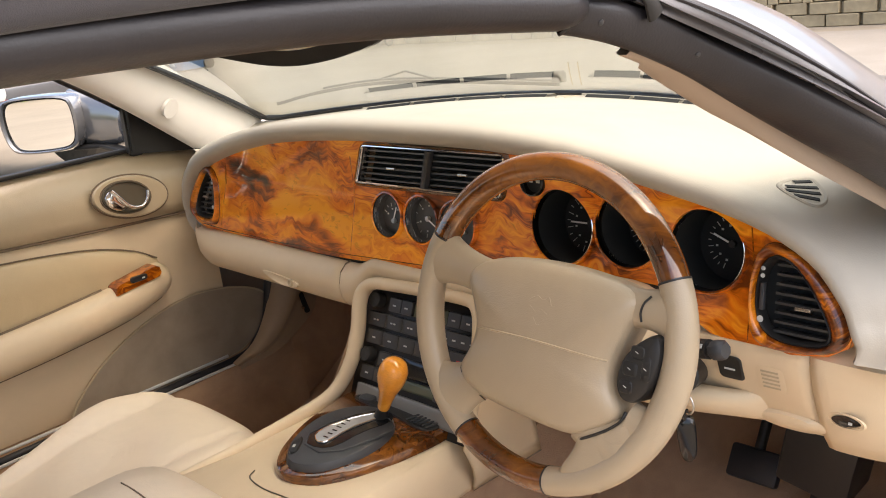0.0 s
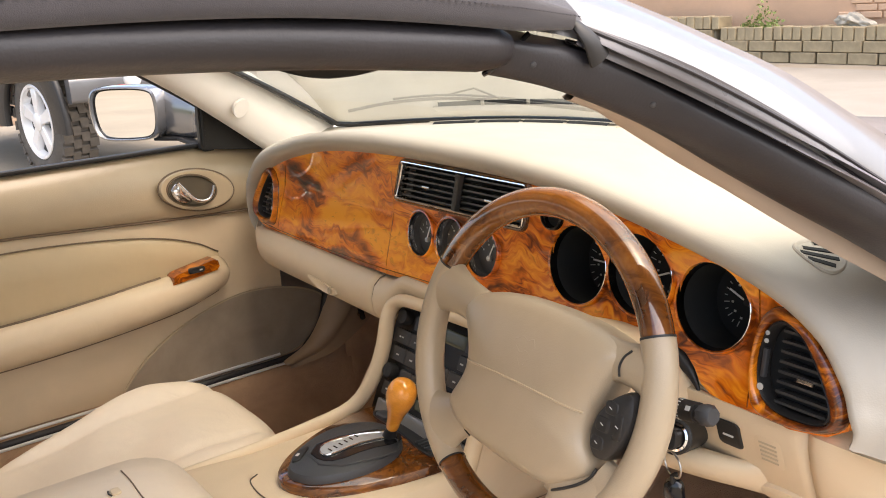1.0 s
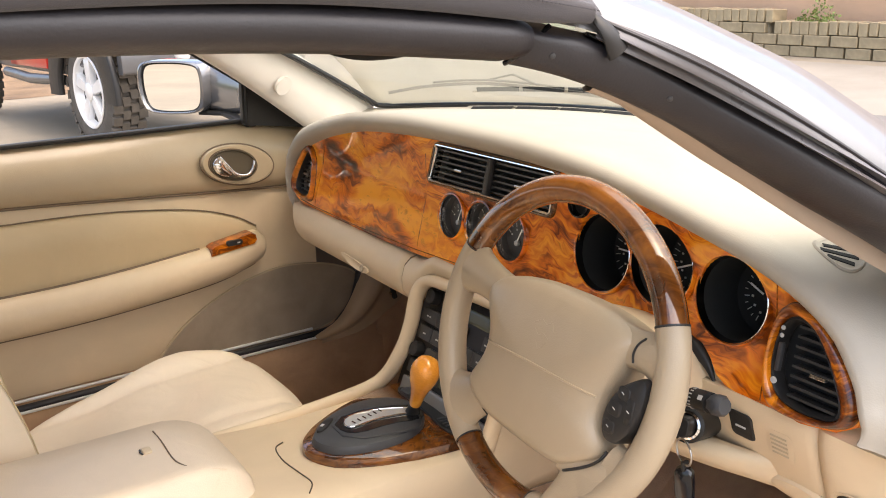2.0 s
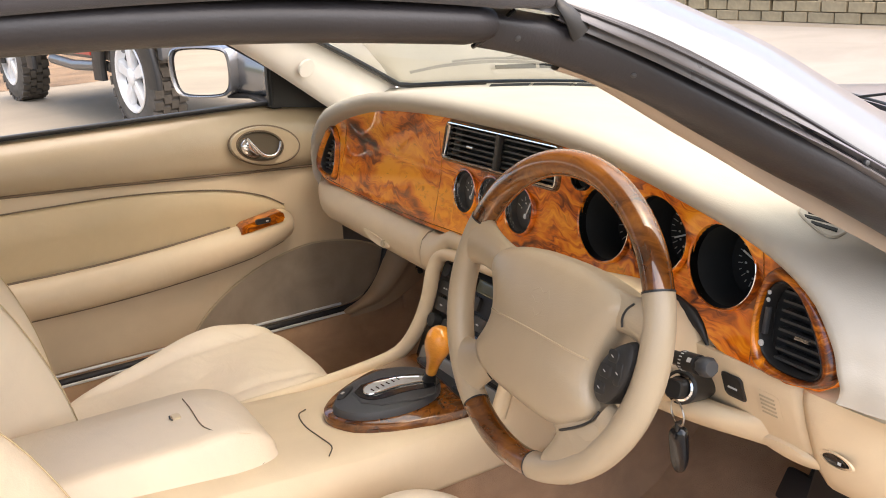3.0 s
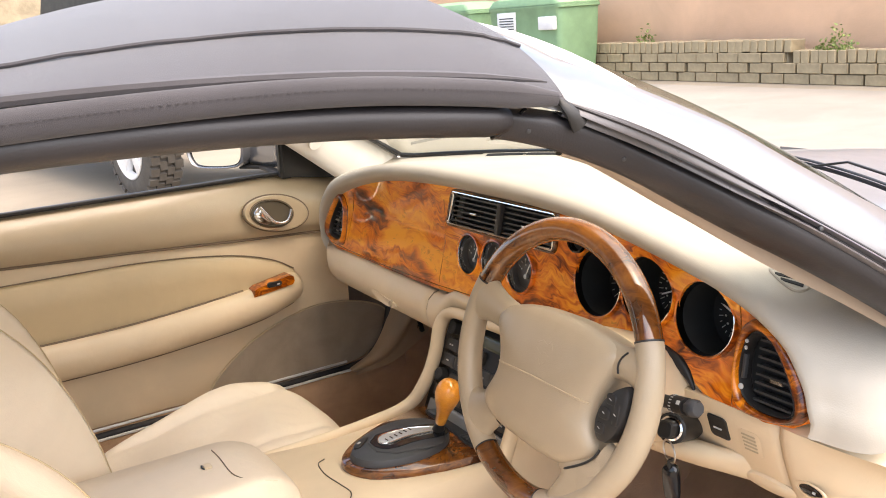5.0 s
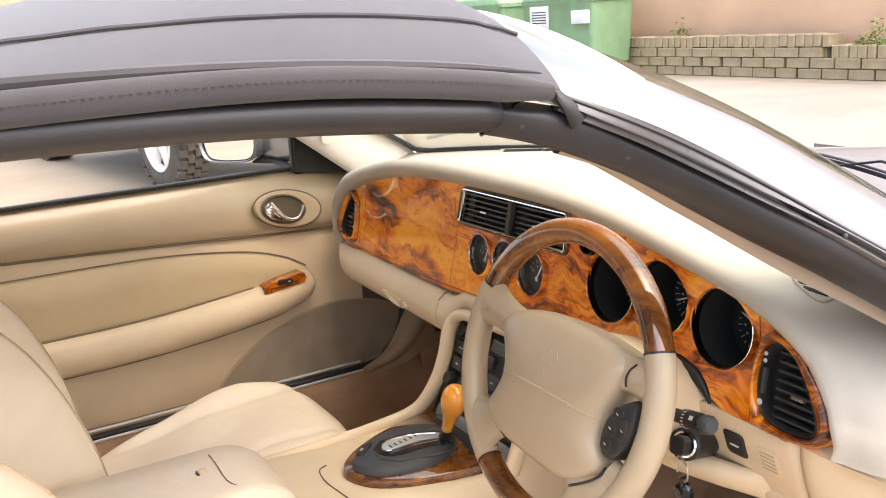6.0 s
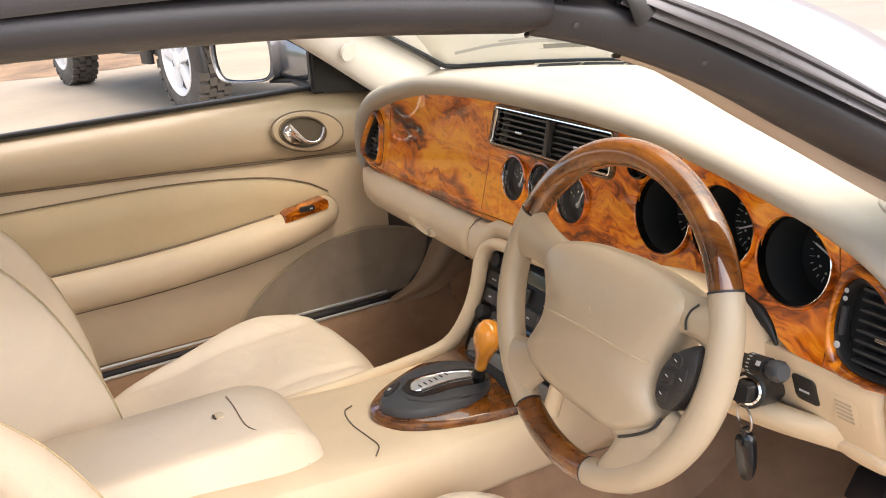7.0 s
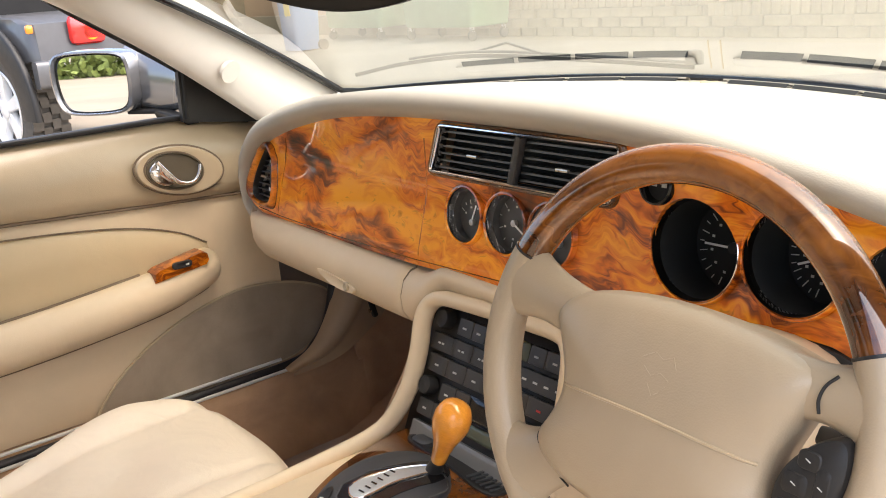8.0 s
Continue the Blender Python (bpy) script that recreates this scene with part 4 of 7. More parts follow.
for x, y, wd, hh in ((0.139, -0.003, 0.016, 0.013), (0.132, -0.021, 0.018, 0.015), (0.129, -0.040, 0.016, 0.014), (0.150, -0.018, 0.010, 0.026)):
    bt = part("button", dome(rounded_rect(wd, hh, 0.004, 4, x, y), [(1, 0.014), (1, 0.0203), (0.88, 0.0212), (0.4, 0.0214)], wpl), BLACK, pod)
    part("legend", bar(wpl(x - 0.002, y + 0.001, 0.0215), wpl(x + 0.0015, y - 0.0008, 0.0215), 0.0006, WN), WHITE, bt)
shroud = base("steering_column", (0.40, -0.05, 0.74), "cream plastic steering column shroud", "steering column")
col = spline([wpl(0, -0.005, -0.030), wpl(0.002, -0.01, -0.075), wpl(0.006, -0.02, -0.14), wpl(0.01, -0.03, -0.21)], 10)
part("upper_shroud", sweep(col, [Vector((q.x * 0.085, q.y * 0.062)) for q in loop_smooth([Vector(p) for p in ((1, 0.4), (0.6, 1), (-0.6, 1), (-1, 0.4), (-0.95, -0.6), (-0.5, -1), (0.5, -1), (0.95, -0.6))], 2)], scale=lambda t: 0.92 + 0.25 * t), CREAM, shroud)
SK0, SK1 = Vector((0.455, -0.098, 0.800)), Vector((0.560, -0.112, 0.8205))
stalk = part("wiper_stalk", sweep([SK0, SK0.lerp(SK1, 0.5), SK1], rounded_rect(0.015, 0.017, 0.005, 4), (0, -0.8, 0.6)), BLACK, shroud, "black wiper stalk with a grey tip")
sd = (SK1 - SK0).normalized()
part("stalk_collar", sweep([SK0.lerp(SK1, 0.72), SK0.lerp(SK1, 0.97)], ring(0, 0, 0.0108, n=16), (0, -0.8, 0.6)), BLACK, stalk)
part("stalk_tip", sweep([SK1 - sd * 0.002, SK1 + sd * 0.004, SK1 + sd * 0.013, SK1 + sd * 0.017], ring(0, 0, 0.0112, n=8), (0, -0.8, 0.6), scale=lambda t: 0.75 if t in (0.0, 1.0) else 1.0), GREYP, stalk)
for k in range(10):
    a = k * 0.36 - 1.2
    u1 = Vector((0, -0.8, 0.6))
    c = SK0.lerp(SK1, 0.74) + (u1 * math.cos(a) + sd.cross(u1) * math.sin(a)) * 0.0110
    part("tick", bar(c, c + sd * 0.004, 0.0013, u1 * math.cos(a) + sd.cross(u1) * math.sin(a)), WHITE, stalk)
for q, w in ((0.90, 0.005),):
    c = SK0.lerp(SK1, q) + Vector((0, -0.8, 0.6)) * 0.0111
    part("legend", bar(c - sd * 0.003, c + sd * 0.003, w, (0, -0.8, 0.6)), WHITE, stalk)
rows = []
for k in range(30):
    q = k / 29
    x = 0.19 + 0.42 * q
    e = max(0.0, math.sin(math.pi * min(1.0, q * 1.08))) ** 0.7
    row = []
    for z, d in ((0.742, 0.030), (0.738, 0.052), (0.729, 0.060), (0.718, 0.058), (0.709, 0.048), (0.703, 0.028), (0.700, -0.02), (0.700, -0.10)):
        z -= 0.008 * q + 0.006 * math.sin(math.pi * q)
        p = rlow(x, z, 0.004)
        row.append(Vector((x, p.y + 0.006 - d * e if d > 0 else p.y + 0.006 - d, z)))
    rows.append(row)
part("knee_panel", sheet(rows), CREAM, dash, "cream knee panel under the column", 70, solid=0.004)
IG = Vector((0.503, -0.080, 0.763))
igpl = frame_of(IG, (0.95, 0.3, 0), (0, 0.3, 0.95))
part("ignition_lock", turned([(0.020, -0.05), (0.020, 0.004), (0.017, 0.006), (0.012, 0.002), (0.001, 0.002)], igpl, 24), BLACK, shroud)
part("lock_ring", turned([(0.0160, 0.003), (0.0160, 0.006), (0.0135, 0.007), (0.013, 0.003)], igpl, 24, cap=False), CHROME, shroud)
key = base("car_key", (0.513, -0.085, 0.69), "black remote key hanging on a steel ring from the ignition", "key")
part("key_bow", dome(rounded_rect(0.020, 0.022, 0.006), [(1, 0.004), (1, 0.022), (0.85, 0.024), (0.3, 0.024)], igpl), BLACK, key)
rc = Vector((0.516, -0.100, 0.742))
part("key_ring", sheet([[rc + Vector((0.2 * (0.014 + 0.0012 * math.cos(b)) * math.sin(a) + 0.9 * (0.014 + 0.0012 * math.cos(b)) * math.sin(a), -0.4 * (0.014 + 0.0012 * math.cos(b)) * math.sin(a), (0.014 + 0.0012 * math.cos(b)) * math.cos(a))) + Vector((0.3, 0.9, 0)) * 0.0012 * math.sin(b) for b in (j * math.tau / 8 for j in range(8))] for a in (k * math.tau / 28 for k in range(28))], True, True), STEEL, key)
fobpl = frame_of((0.516, -0.096, 0.697), (0.85, 0.5, 0.05), (-0.04, -0.03, 1))
fob = part("fob", dome(loop_smooth([Vector(p) for p in ((-0.009, 0.026), (0.009, 0.026), (0.0115, 0.010), (0.0095, -0.030), (-0.008, -0.032), (-0.0115, 0.010))], 2), [(0.8, -0.006), (1, -0.003), (1, 0.004), (0.85, 0.007), (0.4, 0.0075)], fobpl), GLOSSB, key, "glossy black key fob")
part("strap", sweep([Vector((0.516, -0.098, 0.730)), Vector((0.517, -0.098, 0.718))], rounded_rect(0.010, 0.004, 0.0015, 3), (1, 0, 0)), BLACK, key)

# ---------------------------------------------------------------- centre console
console = base("centre_console", (0, -0.25, 0.28), "cream centre console with a walnut selector surround", "console")
SO, SEX, SEY = Vector((0.03, -0.02, 0.77)), Vector((1, 0, 0)), Vector((0, 0.41, 0.912)).normalized()
stk = frame_of(SO, SEX, SEY)


def stack_pt(x, z, h=0.0):
    """A point of the leaning control stack by x and height above the ground."""
    return stk(x - SO.x, (z - SO.z) / SEY.z, h)


def deck(x, y):
    """The console's top, by plan position."""
    z = 0.583 + 0.010 * max(0.0, (-0.30 - y) / 0.1) - 0.35 * x * x
    return Vector((x, y, z))


XS = (-0.150, -0.146, -0.135, -0.118, -0.095, -0.05, 0.0, 0.05, 0.090, 0.108, 0.120, 0.127, 0.130)


def console_body():
    rows = []
    for y in np.linspace(-1.05, -0.045, 44):
        top = []
        for x in XS:
            e = max(0.0, abs(x + 0.002) - 0.100) / 0.048
            p = deck(x, y)
            p.z += -0.020 * e * e
            top.append(p)
        left = [Vector((-0.158, y, 0.50)), Vector((-0.168, y, 0.40)), Vector((-0.178, y, 0.27))][::-1]
        right = [Vector((0.134, y, 0.53)), Vector((0.135, y, 0.487)), Vector((0.131, y, 0.478)), Vector((0.118, y, 0.474))]
        rows.append(left + top + right)
    return sheet(rows)


part("tunnel_cover", console_body(), CREAM, console, "cream padded tunnel", 60)
part("tunnel_carpet", sheet([[Vector((x, y, z)) for x, z in ((0.117, 0.50), (0.120, 0.40), (0.135, 0.30), (0.17, 0.262))] for y in np.linspace(-1.05, 0.50, 20)]), CARPET, console, "brown carpet on the tunnel side")

# armrest box
ARM = [(-0.116, -0.02), (-0.118, 0.02), (-0.112, 0.046), (-0.095, 0.058), (-0.04, 0.064), (0.03, 0.065), (0.066, 0.0645), (0.077, 0.0630), (0.082, 0.0595), (0.085, 0.0545), (0.096, 0.020), (0.101, 0.002), (0.102, -0.006), (0.096, -0.012)]


def armrest():
    rows = []
    for k in range(44):
        q = k / 43
        y = -1.05 + 0.625 * q if q < 0.8 else -0.55 + 0.130 * math.sin((q - 0.8) / 0.2 * math.pi / 2)
        f = min(1.0, max(0.0, (-0.420 - y) / 0.085))
        f = math.sqrt(max(0.0, 1 - (1 - f) ** 2))
        rows.append([Vector((-0.010 + (x + 0.010) * (0.72 + 0.28 * f), y, 0.588 + dz * (0.12 + 0.88 * f) + 0.0075 * (-0.42 - y))) for x, dz in ARM])
    return sheet(rows, cap=True)


arm = base("armrest", (0, -0.7, 0.58), "cream leather armrest lid with a finger slot", "armrest")
part("armrest_lid", armrest(), SEAT, arm, sharp=70)
slot = [Vector((-0.060, -0.512, 0.6515)), Vector((-0.02, -0.512, 0.6535)), Vector((0.035, -0.514, 0.6540)), Vector((0.058, -0.508, 0.6528)), Vector((0.072, -0.494, 0.6485))]
part("finger_slot", sweep(spline(slot, 14), rounded_rect(0.0016, 0.0022, 0.0007, 3)), SEAM, arm)
part("latch", dome(rounded_rect(0.018, 0.012, 0.004, 4), [(1, -0.003), (1, 0.0012), (0.85, 0.0022), (0.4, 0.0022)], lambda x, y, h: Vector((-0.006 + x, -0.536 + y, 0.6535 + h))), CREAM, arm)
part("latch_slot", tube([(-0.012, -0.5435, 0.6545), (-0.004, -0.5450, 0.6548), (0.002, -0.5430, 0.6545)], 0.0012, 6), BLACK, arm)
lid_seam = spline([(0.1015, -1.04, 0.590), (0.1015, -0.75, 0.588), (0.1015, -0.54, 0.5865), (0.098, -0.490, 0.590), (0.088, -0.450, 0.596), (0.070, -0.427, 0.602)], 30)
part("lid_seam", tube([p + Vector((0.0015, 0.0008, 0)) for p in lid_seam], 0.0017, 6), SEAM, arm)
part("lid_crease", tube(spline([(0.072, -0.494, 0.6495), (0.079, -0.470, 0.6440), (0.074, -0.446, 0.632)], 10), 0.0005, 6), CREAM, arm)
# parting line ahead of the armrest
nl = spline([deck(-0.036, -0.335) + Vector((0, 0, 0.001)), deck(-0.022, -0.352) + Vector((0, 0, 0.001)), deck(0.018, -0.358) + Vector((0, 0, 0.001)), deck(0.06, -0.352) + Vector((0, 0, 0.001)), deck(0.09, -0.348) + Vector((0, 0, 0.001)), deck(0.112, -0.362) + Vector((0, 0, 0.001))], 20)
part("parting_line", tube(nl, 0.0010, 8), CUPB, console)

# walnut surround, black selector plate, gate and lever
OV = [(0.010, -0.330), (-0.035, -0.297), (-0.068, -0.245), (-0.090, -0.195), (-0.104, -0.130), (-0.108, -0.090), (-0.060, -0.066), (0.030, -0.058), (0.105, -0.060), (0.124, -0.090), (0.121, -0.140), (0.108, -0.215), (0.088, -0.275), (0.055, -0.318)]
oval = loop_smooth([Vector(p) for p in OV], 2)
part("walnut_surround", dome(oval, [(1.0, -0.004), (1.0, 0.004), (0.985, 0.009), (0.95, 0.011), (0.5, 0.011)], lambda x, y, h: deck(x, y) + Vector((0, 0, h + 0.002))), RIMWOOD, console, "glossy brown walnut surround")
PL = [(0.020, -0.318), (-0.022, -0.285), (-0.048, -0.240), (-0.057, -0.190), (-0.042, -0.150), (-0.006, -0.128), (0.036, -0.130), (0.070, -0.155), (0.084, -0.200), (0.080, -0.250), (0.060, -0.298)]
sel = part("selector_plate", dome(loop_smooth([Vector(p) for p in PL], 2), [(1.0, 0.010), (1.0, 0.018), (0.96, 0.024), (0.85, 0.027), (0.5, 0.028)], lambda x, y, h: deck(x, y) + Vector((0, 0, h))), GREYP, console, "dark grey oval gear selector plate")
dk = lambda x, y, h: deck(x, y) + Vector((0, 0, h))
GA = [(-0.014, -0.270), (-0.016, -0.190), (0.046, -0.148), (0.074, -0.158), (0.084, -0.176), (0.058, -0.276)]
part("gate_recess", dome(loop_smooth([Vector(p) for p in GA], 1), [(1, 0.0268), (1, 0.0292), (0.985, 0.0298), (0.965, 0.0298), (0.955, 0.0280), (0.5, 0.0280)], dk), GREYP, sel)
GS = [(-0.002, -0.268), (-0.016, -0.242), (-0.013, -0.200), (0.004, -0.162), (0.024, -0.138), (0.052, -0.139), (0.062, -0.158), (0.048, -0.198), (0.048, -0.250), (0.030, -0.268)]
part("gate_slot", dome(loop_smooth([Vector(p) for p in GS], 1), [(1, 0.0275), (1, 0.0290), (0.5, 0.0290)], dk), GLOSSB, sel, "black gear gate slot")
GT = [(0.014, -0.258), (-0.004, -0.246), (-0.006, -0.222), (0.002, -0.192), (0.016, -0.166), (0.031, -0.148), (0.043, -0.152), (0.034, -0.176), (0.027, -0.206), (0.030, -0.244), (0.026, -0.256)]
gate = part("gate_plate", dome(loop_smooth([Vector(p) for p in GT], 1), [(1, 0.0285), (1, 0.0302), (0.94, 0.0308), (0.5, 0.0308)], dk), SATIN, sel, "bright metal gear gate plate")
part("gate_edge", tube([dk(p[0], p[1], 0.0304) for p in loop_smooth(GT, 1) + loop_smooth(GT, 1)[:1]], 0.0010, 6), CHROME, gate, "bright edge")
for k in range(6):
    x, y = 0.018 - 0.002 * k, -0.244 + 0.010 * k
    part("gate_mark", bar(dk(x - 0.004, y, 0.0310), dk(x + 0.005, y + 0.001, 0.0312), 0.0022, (0, 0, 1)), GLOSSB, gate)
sb = part("sport_button", dome(loop_smooth([Vector(p) for p in ((0.004, -0.300), (-0.012, -0.285), (-0.022, -0.262), (-0.016, -0.258), (0.0, -0.274), (0.012, -0.292))], 1), [(1, 0.022), (1, 0.0285), (0.85, 0.0298), (0.4, 0.0300)], dk), BLACK, sel)
part("legend", bar(dk(0.0, -0.288, 0.0302), dk(-0.004, -0.282, 0.0302), 0.004, (0, 0, 1)), WHITE, sb)
lever = base("gear_lever", dk(0.040, -0.140, 0.03), "gear lever with a polished orange wooden knob", "gear lever")
K0, K1 = Vector((0.036, -0.154, 0.607)), Vector((0.097, -0.157, 0.720))
part("shaft", tube([K0, K0.lerp(K1, 0.25), K0.lerp(K1, 0.45)], 0.0078, 14, (0, 1, 0), scale=lambda t: 1.0 - 0.25 * t + (0.5 if t == 0 else 0)), BLACK, lever)
ax = (K1 - K0).normalized()
kpl = frame_of(K0.lerp(K1, 0.20), ax.cross(Vector((0, 1, 0))), Vector((0, 1, 0)) - ax * ax.y)
if (kpl(0, 0, 1) - kpl(0, 0, 0)).dot(ax) < 0:
    kflip = kpl
    kpl = lambda x, y, h: kflip(x, y, -h)
part("knob", turned([(0.0088, 0.0), (0.0098, 0.003), (0.0108, 0.020), (0.0145, 0.039), (0.0195, 0.056), (0.0218, 0.069), (0.0212, 0.081), (0.0175, 0.091), (0.0100, 0.0975), (0.001, 0.0995)], kpl, 28), KNOBWOOD, lever, "pear-shaped orange burr knob")

# small switch tray and coin slot behind the lever
tr = part("switch_tray", dome(loop_smooth([Vector(p) for p in ((-0.072, -0.120), (-0.078, -0.102), (-0.040, -0.090), (0.04, -0.084), (0.104, -0.088), (0.114, -0.110), (0.098, -0.134), (0.02, -0.122))], 2), [(1, 0.012), (1, 0.0155), (0.94, 0.0165), (0.9, 0.0145), (0.4, 0.014)], dk), BLACK, console, "black switch tray with a slotted vent")
part("window_switch", dome(rounded_rect(0.032, 0.018, 0.008, 5, -0.045, -0.110), [(1, 0.013), (1, 0.020), (0.8, 0.0215), (0.4, 0.0215)], dk), GREYP, tr)
for k in range(6):
    part("slot", bar(dk(0.060 + 0.008 * k, -0.124, 0.0168), dk(0.066 + 0.008 * k, -0.102, 0.0168), 0.0028, (0, 0, 1), 0.002), GREYP, tr)

# control stack: cream hoop, black panel, keys
HOOP = [(-0.150, 0.575), (-0.110, 0.600), (-0.097, 0.640), (-0.094, 0.690), (-0.094, 0.732), (-0.088, 0.753), (-0.068, 0.764), (-0.03, 0.767), (0.05, 0.770), (0.135, 0.771), (0.158, 0.762), (0.168, 0.740), (0.170, 0.690), (0.171, 0.640), (0.173, 0.590)]
hp = [stack_pt(x, z - 0.004, 0.022 if z > 0.72 else 0.015) for x, z in HOOP]
hp[0] = Vector((-0.134, -0.20, 0.574))
hp[1] = Vector((-0.118, -0.125, 0.594))
hp.insert(0, Vector((-0.140, -0.30, 0.566)))
hp.insert(0, Vector((-0.138, -0.42, 0.566)))
hp.insert(0, Vector((-0.132, -0.52, 0.560)))
part("hoop", sweep(spline(hp, 60), [Vector((q.x * 0.0100, q.y * 0.014)) for q in ring(0, 0, 1, n=14)], (0, -0.9, 0.41)), CREAM, console, "cream leather hoop round the control stack")
rows = [[stack_pt(-0.102 + 0.27 * i / 4, 0.575 + 0.19 * k / 5, -0.004) for i in range(5)] for k in range(6)]
part("stack_backing", sheet(rows), BLACK, console, solid=0.004)
rows = [[Vector((x, y, z)) for x, y, z in ((-0.112, -0.03, 0.76), (-0.120, 0.05, 0.74), (-0.13, 0.16, 0.70))], [Vector((x, y, z)) for x, y, z in ((-0.125, -0.075, 0.66), (-0.133, 0.02, 0.62), (-0.145, 0.16, 0.55))], [Vector((x, y, z)) for x, y, z in ((-0.145, -0.12, 0.57), (-0.16, 0.0, 0.45), (-0.175, 0.16, 0.27))]]
part("side_cheek", sheet(rows), CARPET, console, solid=0.004)
rows = []
for k in range(13):
    q = k / 12
    foot, head = Vector((0.133 + 0.012 * q, -0.075 + 0.150 * q, 0.478)), stack_pt(0.166 + 0.006 * q, 0.572 + 0.190 * q, 0.006)
    rows.append([foot.lerp(head, j / 8) + Vector((0.012 * math.sin(math.pi * j / 8), 0, 0)) for j in range(9)])
part("side_cheek", sheet(rows), CREAM, console, "cream leather cheek below the control stack", 60, solid=0.004)
part("cheek_seam", tube([r[0] + Vector((0.002, 0, 0)) for r in rows], 0.0012, 6), SEAM, console)


def stack_key(x, z, w, h, name="button", material=None, tall=0.005, mark=WHITE, marks=1, r=0.002):
    k = part(name, dome(rounded_rect(w, h, r, 3), [(1, -0.003), (1, tall - 0.001), (0.93, tall), (0.5, tall)], lambda a, b, c: stack_pt(x + a, z + b * 0.912, c)), material or KEYGREY, console)
    if mark:
        for j in range(marks):
            c = stack_pt(x + (j - (marks - 1) / 2) * 0.007, z - 0.001, tall + 0.0004)
            part("legend", bar(c - SEX * 0.0022 * (1.6 if marks == 1 else 1), c + SEX * 0.0022 * (1.6 if marks == 1 else 1), 0.0024, (0, -0.912, 0.41)), mark, k)
    return k


def stack_knob(x, z, r):
    part("control_knob", turned([(r, -0.003), (r, 0.010), (r * 0.9, 0.013), (r * 0.5, 0.0135), (0.001, 0.0125)], lambda a, b, c: stack_pt(x + a, z + b * 0.912, c), 24), BLACK, console, "round black control knob")


for z, cells in ((0.735, ((-0.030, 0.024), (-0.003, 0.022), (0.100, 0.024), (0.130, 0.030))), (0.709, ((-0.066, 0.040), (-0.026, 0.036), (0.013, 0.036), (0.090, 0.017), (0.108, 0.017), (0.126, 0.017), (0.144, 0.017))), (0.683, ((-0.064, 0.034), (-0.027, 0.034), (0.010, 0.034), (0.047, 0.034), (0.084, 0.034), (0.124, 0.040))), (0.655, ((-0.032, 0.026), (-0.003, 0.024), (0.10, 0.024), (0.13, 0.024))), (0.630, ((-0.066, 0.028), (-0.036, 0.026), (-0.006, 0.028), (0.10, 0.026), (0.13, 0.026)))):
    for x, w in cells:
        stack_key(x, z, w + 0.0025, 0.0225 if z != 0.683 else 0.023, marks=2 if w > 0.033 and z != 0.683 else 1, mark=REDP if (z == 0.683 and x > 0.1) else WHITE)
for x, z, r in ((-0.070, 0.737, 0.0125), (0.157, 0.737, 0.0125), (-0.070, 0.656, 0.0125), (0.157, 0.656, 0.0125)):
    stack_knob(x, z, r)
stack_key(0.048, 0.735, 0.072, 0.022, "display", LCD, 0.003, None)
stack_key(0.048, 0.652, 0.085, 0.030, "cassette_slot", GLOSSB, 0.003, None)
stack_key(0.048, 0.628, 0.085, 0.016, "display", LCD, 0.003, None)
stack_key(0.035, 0.600, 0.235, 0.026, "lower_lid", LIDGREY, 0.006, None)

# ---------------------------------------------------------------- passenger door
DX = -0.74
door = base("door_1", (DX - 0.05, -0.4, 0.43), "closed passenger door trimmed in cream leather", "door", kind="structure")


belt = lambda y: 0.952 if y < -0.10 else 0.952 - 0.022 * ((y + 0.10) / 0.15) ** 1.5
rows = [[Vector((DX - 0.045, y, z)) for y in np.linspace(-1.2, 0.06, 6)] for z in (0.42, 0.60, 0.80, 0.948)]
part("door_shell", sheet(rows), BLACK, door, solid=0.01)
mid = lambda y: 0.801 + 0.060 * max(0.0, 0.025 - y) + 0.004 * min(1.0, max(0.0, (-0.15 - y) / 0.3))
rows = []
for k in range(50):
    y = -1.05 + 1.135 * k / 49
    a, b = mid(y), belt(y)
    sec = [(0.000, a), (0.012, a + 0.006), (0.018, a + 0.03), (0.018, a + (b - a) * 0.42), (0.0145, a + (b - a) * 0.56), (0.0070, a + (b - a) * 0.70), (-0.0040, a + (b - a) * 0.82), (-0.0165, a + (b - a) * 0.92), (-0.0270, b - 0.003), (-0.038, b)]
    rows.append([Vector((DX + dx - 0.012, y, z)) for dx, z in sec])
part("upper_trim", sheet(rows), DOORTOP, door, "tan vinyl door top", 60)
part("window_seal", sweep([Vector((DX - 0.034, y, belt(y) + 0.003)) for y in np.linspace(-1.05, 0.03, 30)], rounded_rect(0.016, 0.010, 0.004, 4)), BLACK, door, "black rubber window seal")
# main lower panel with its inset and armrest roll
rows = []
for k in range(60):
    y = -1.05 + 1.115 * k / 59
    a, b = 0.455, mid(y)
    rows.append([Vector((DX - 0.010 + 0.010 * math.sin(math.pi * j / 12) ** 0.4, y, a + (b - a) * j / 12)) for j in range(13)])
part("lower_trim", sheet(rows), CREAM, door, "cream leather door panel", 60)
rollc = spline([(DX + 0.018, -1.05, 0.640), (DX + 0.02, -0.65, 0.6345), (DX + 0.02, -0.42, 0.640), (DX + 0.02, -0.20, 0.661), (DX + 0.018, -0.118, 0.679), (DX + 0.012, -0.088, 0.687), (DX + 0.004, -0.073, 0.689)], 50)
slim = lambda t: 1.0 - 0.14 * min(1.0, max(0.0, (t - 0.45) / 0.35))
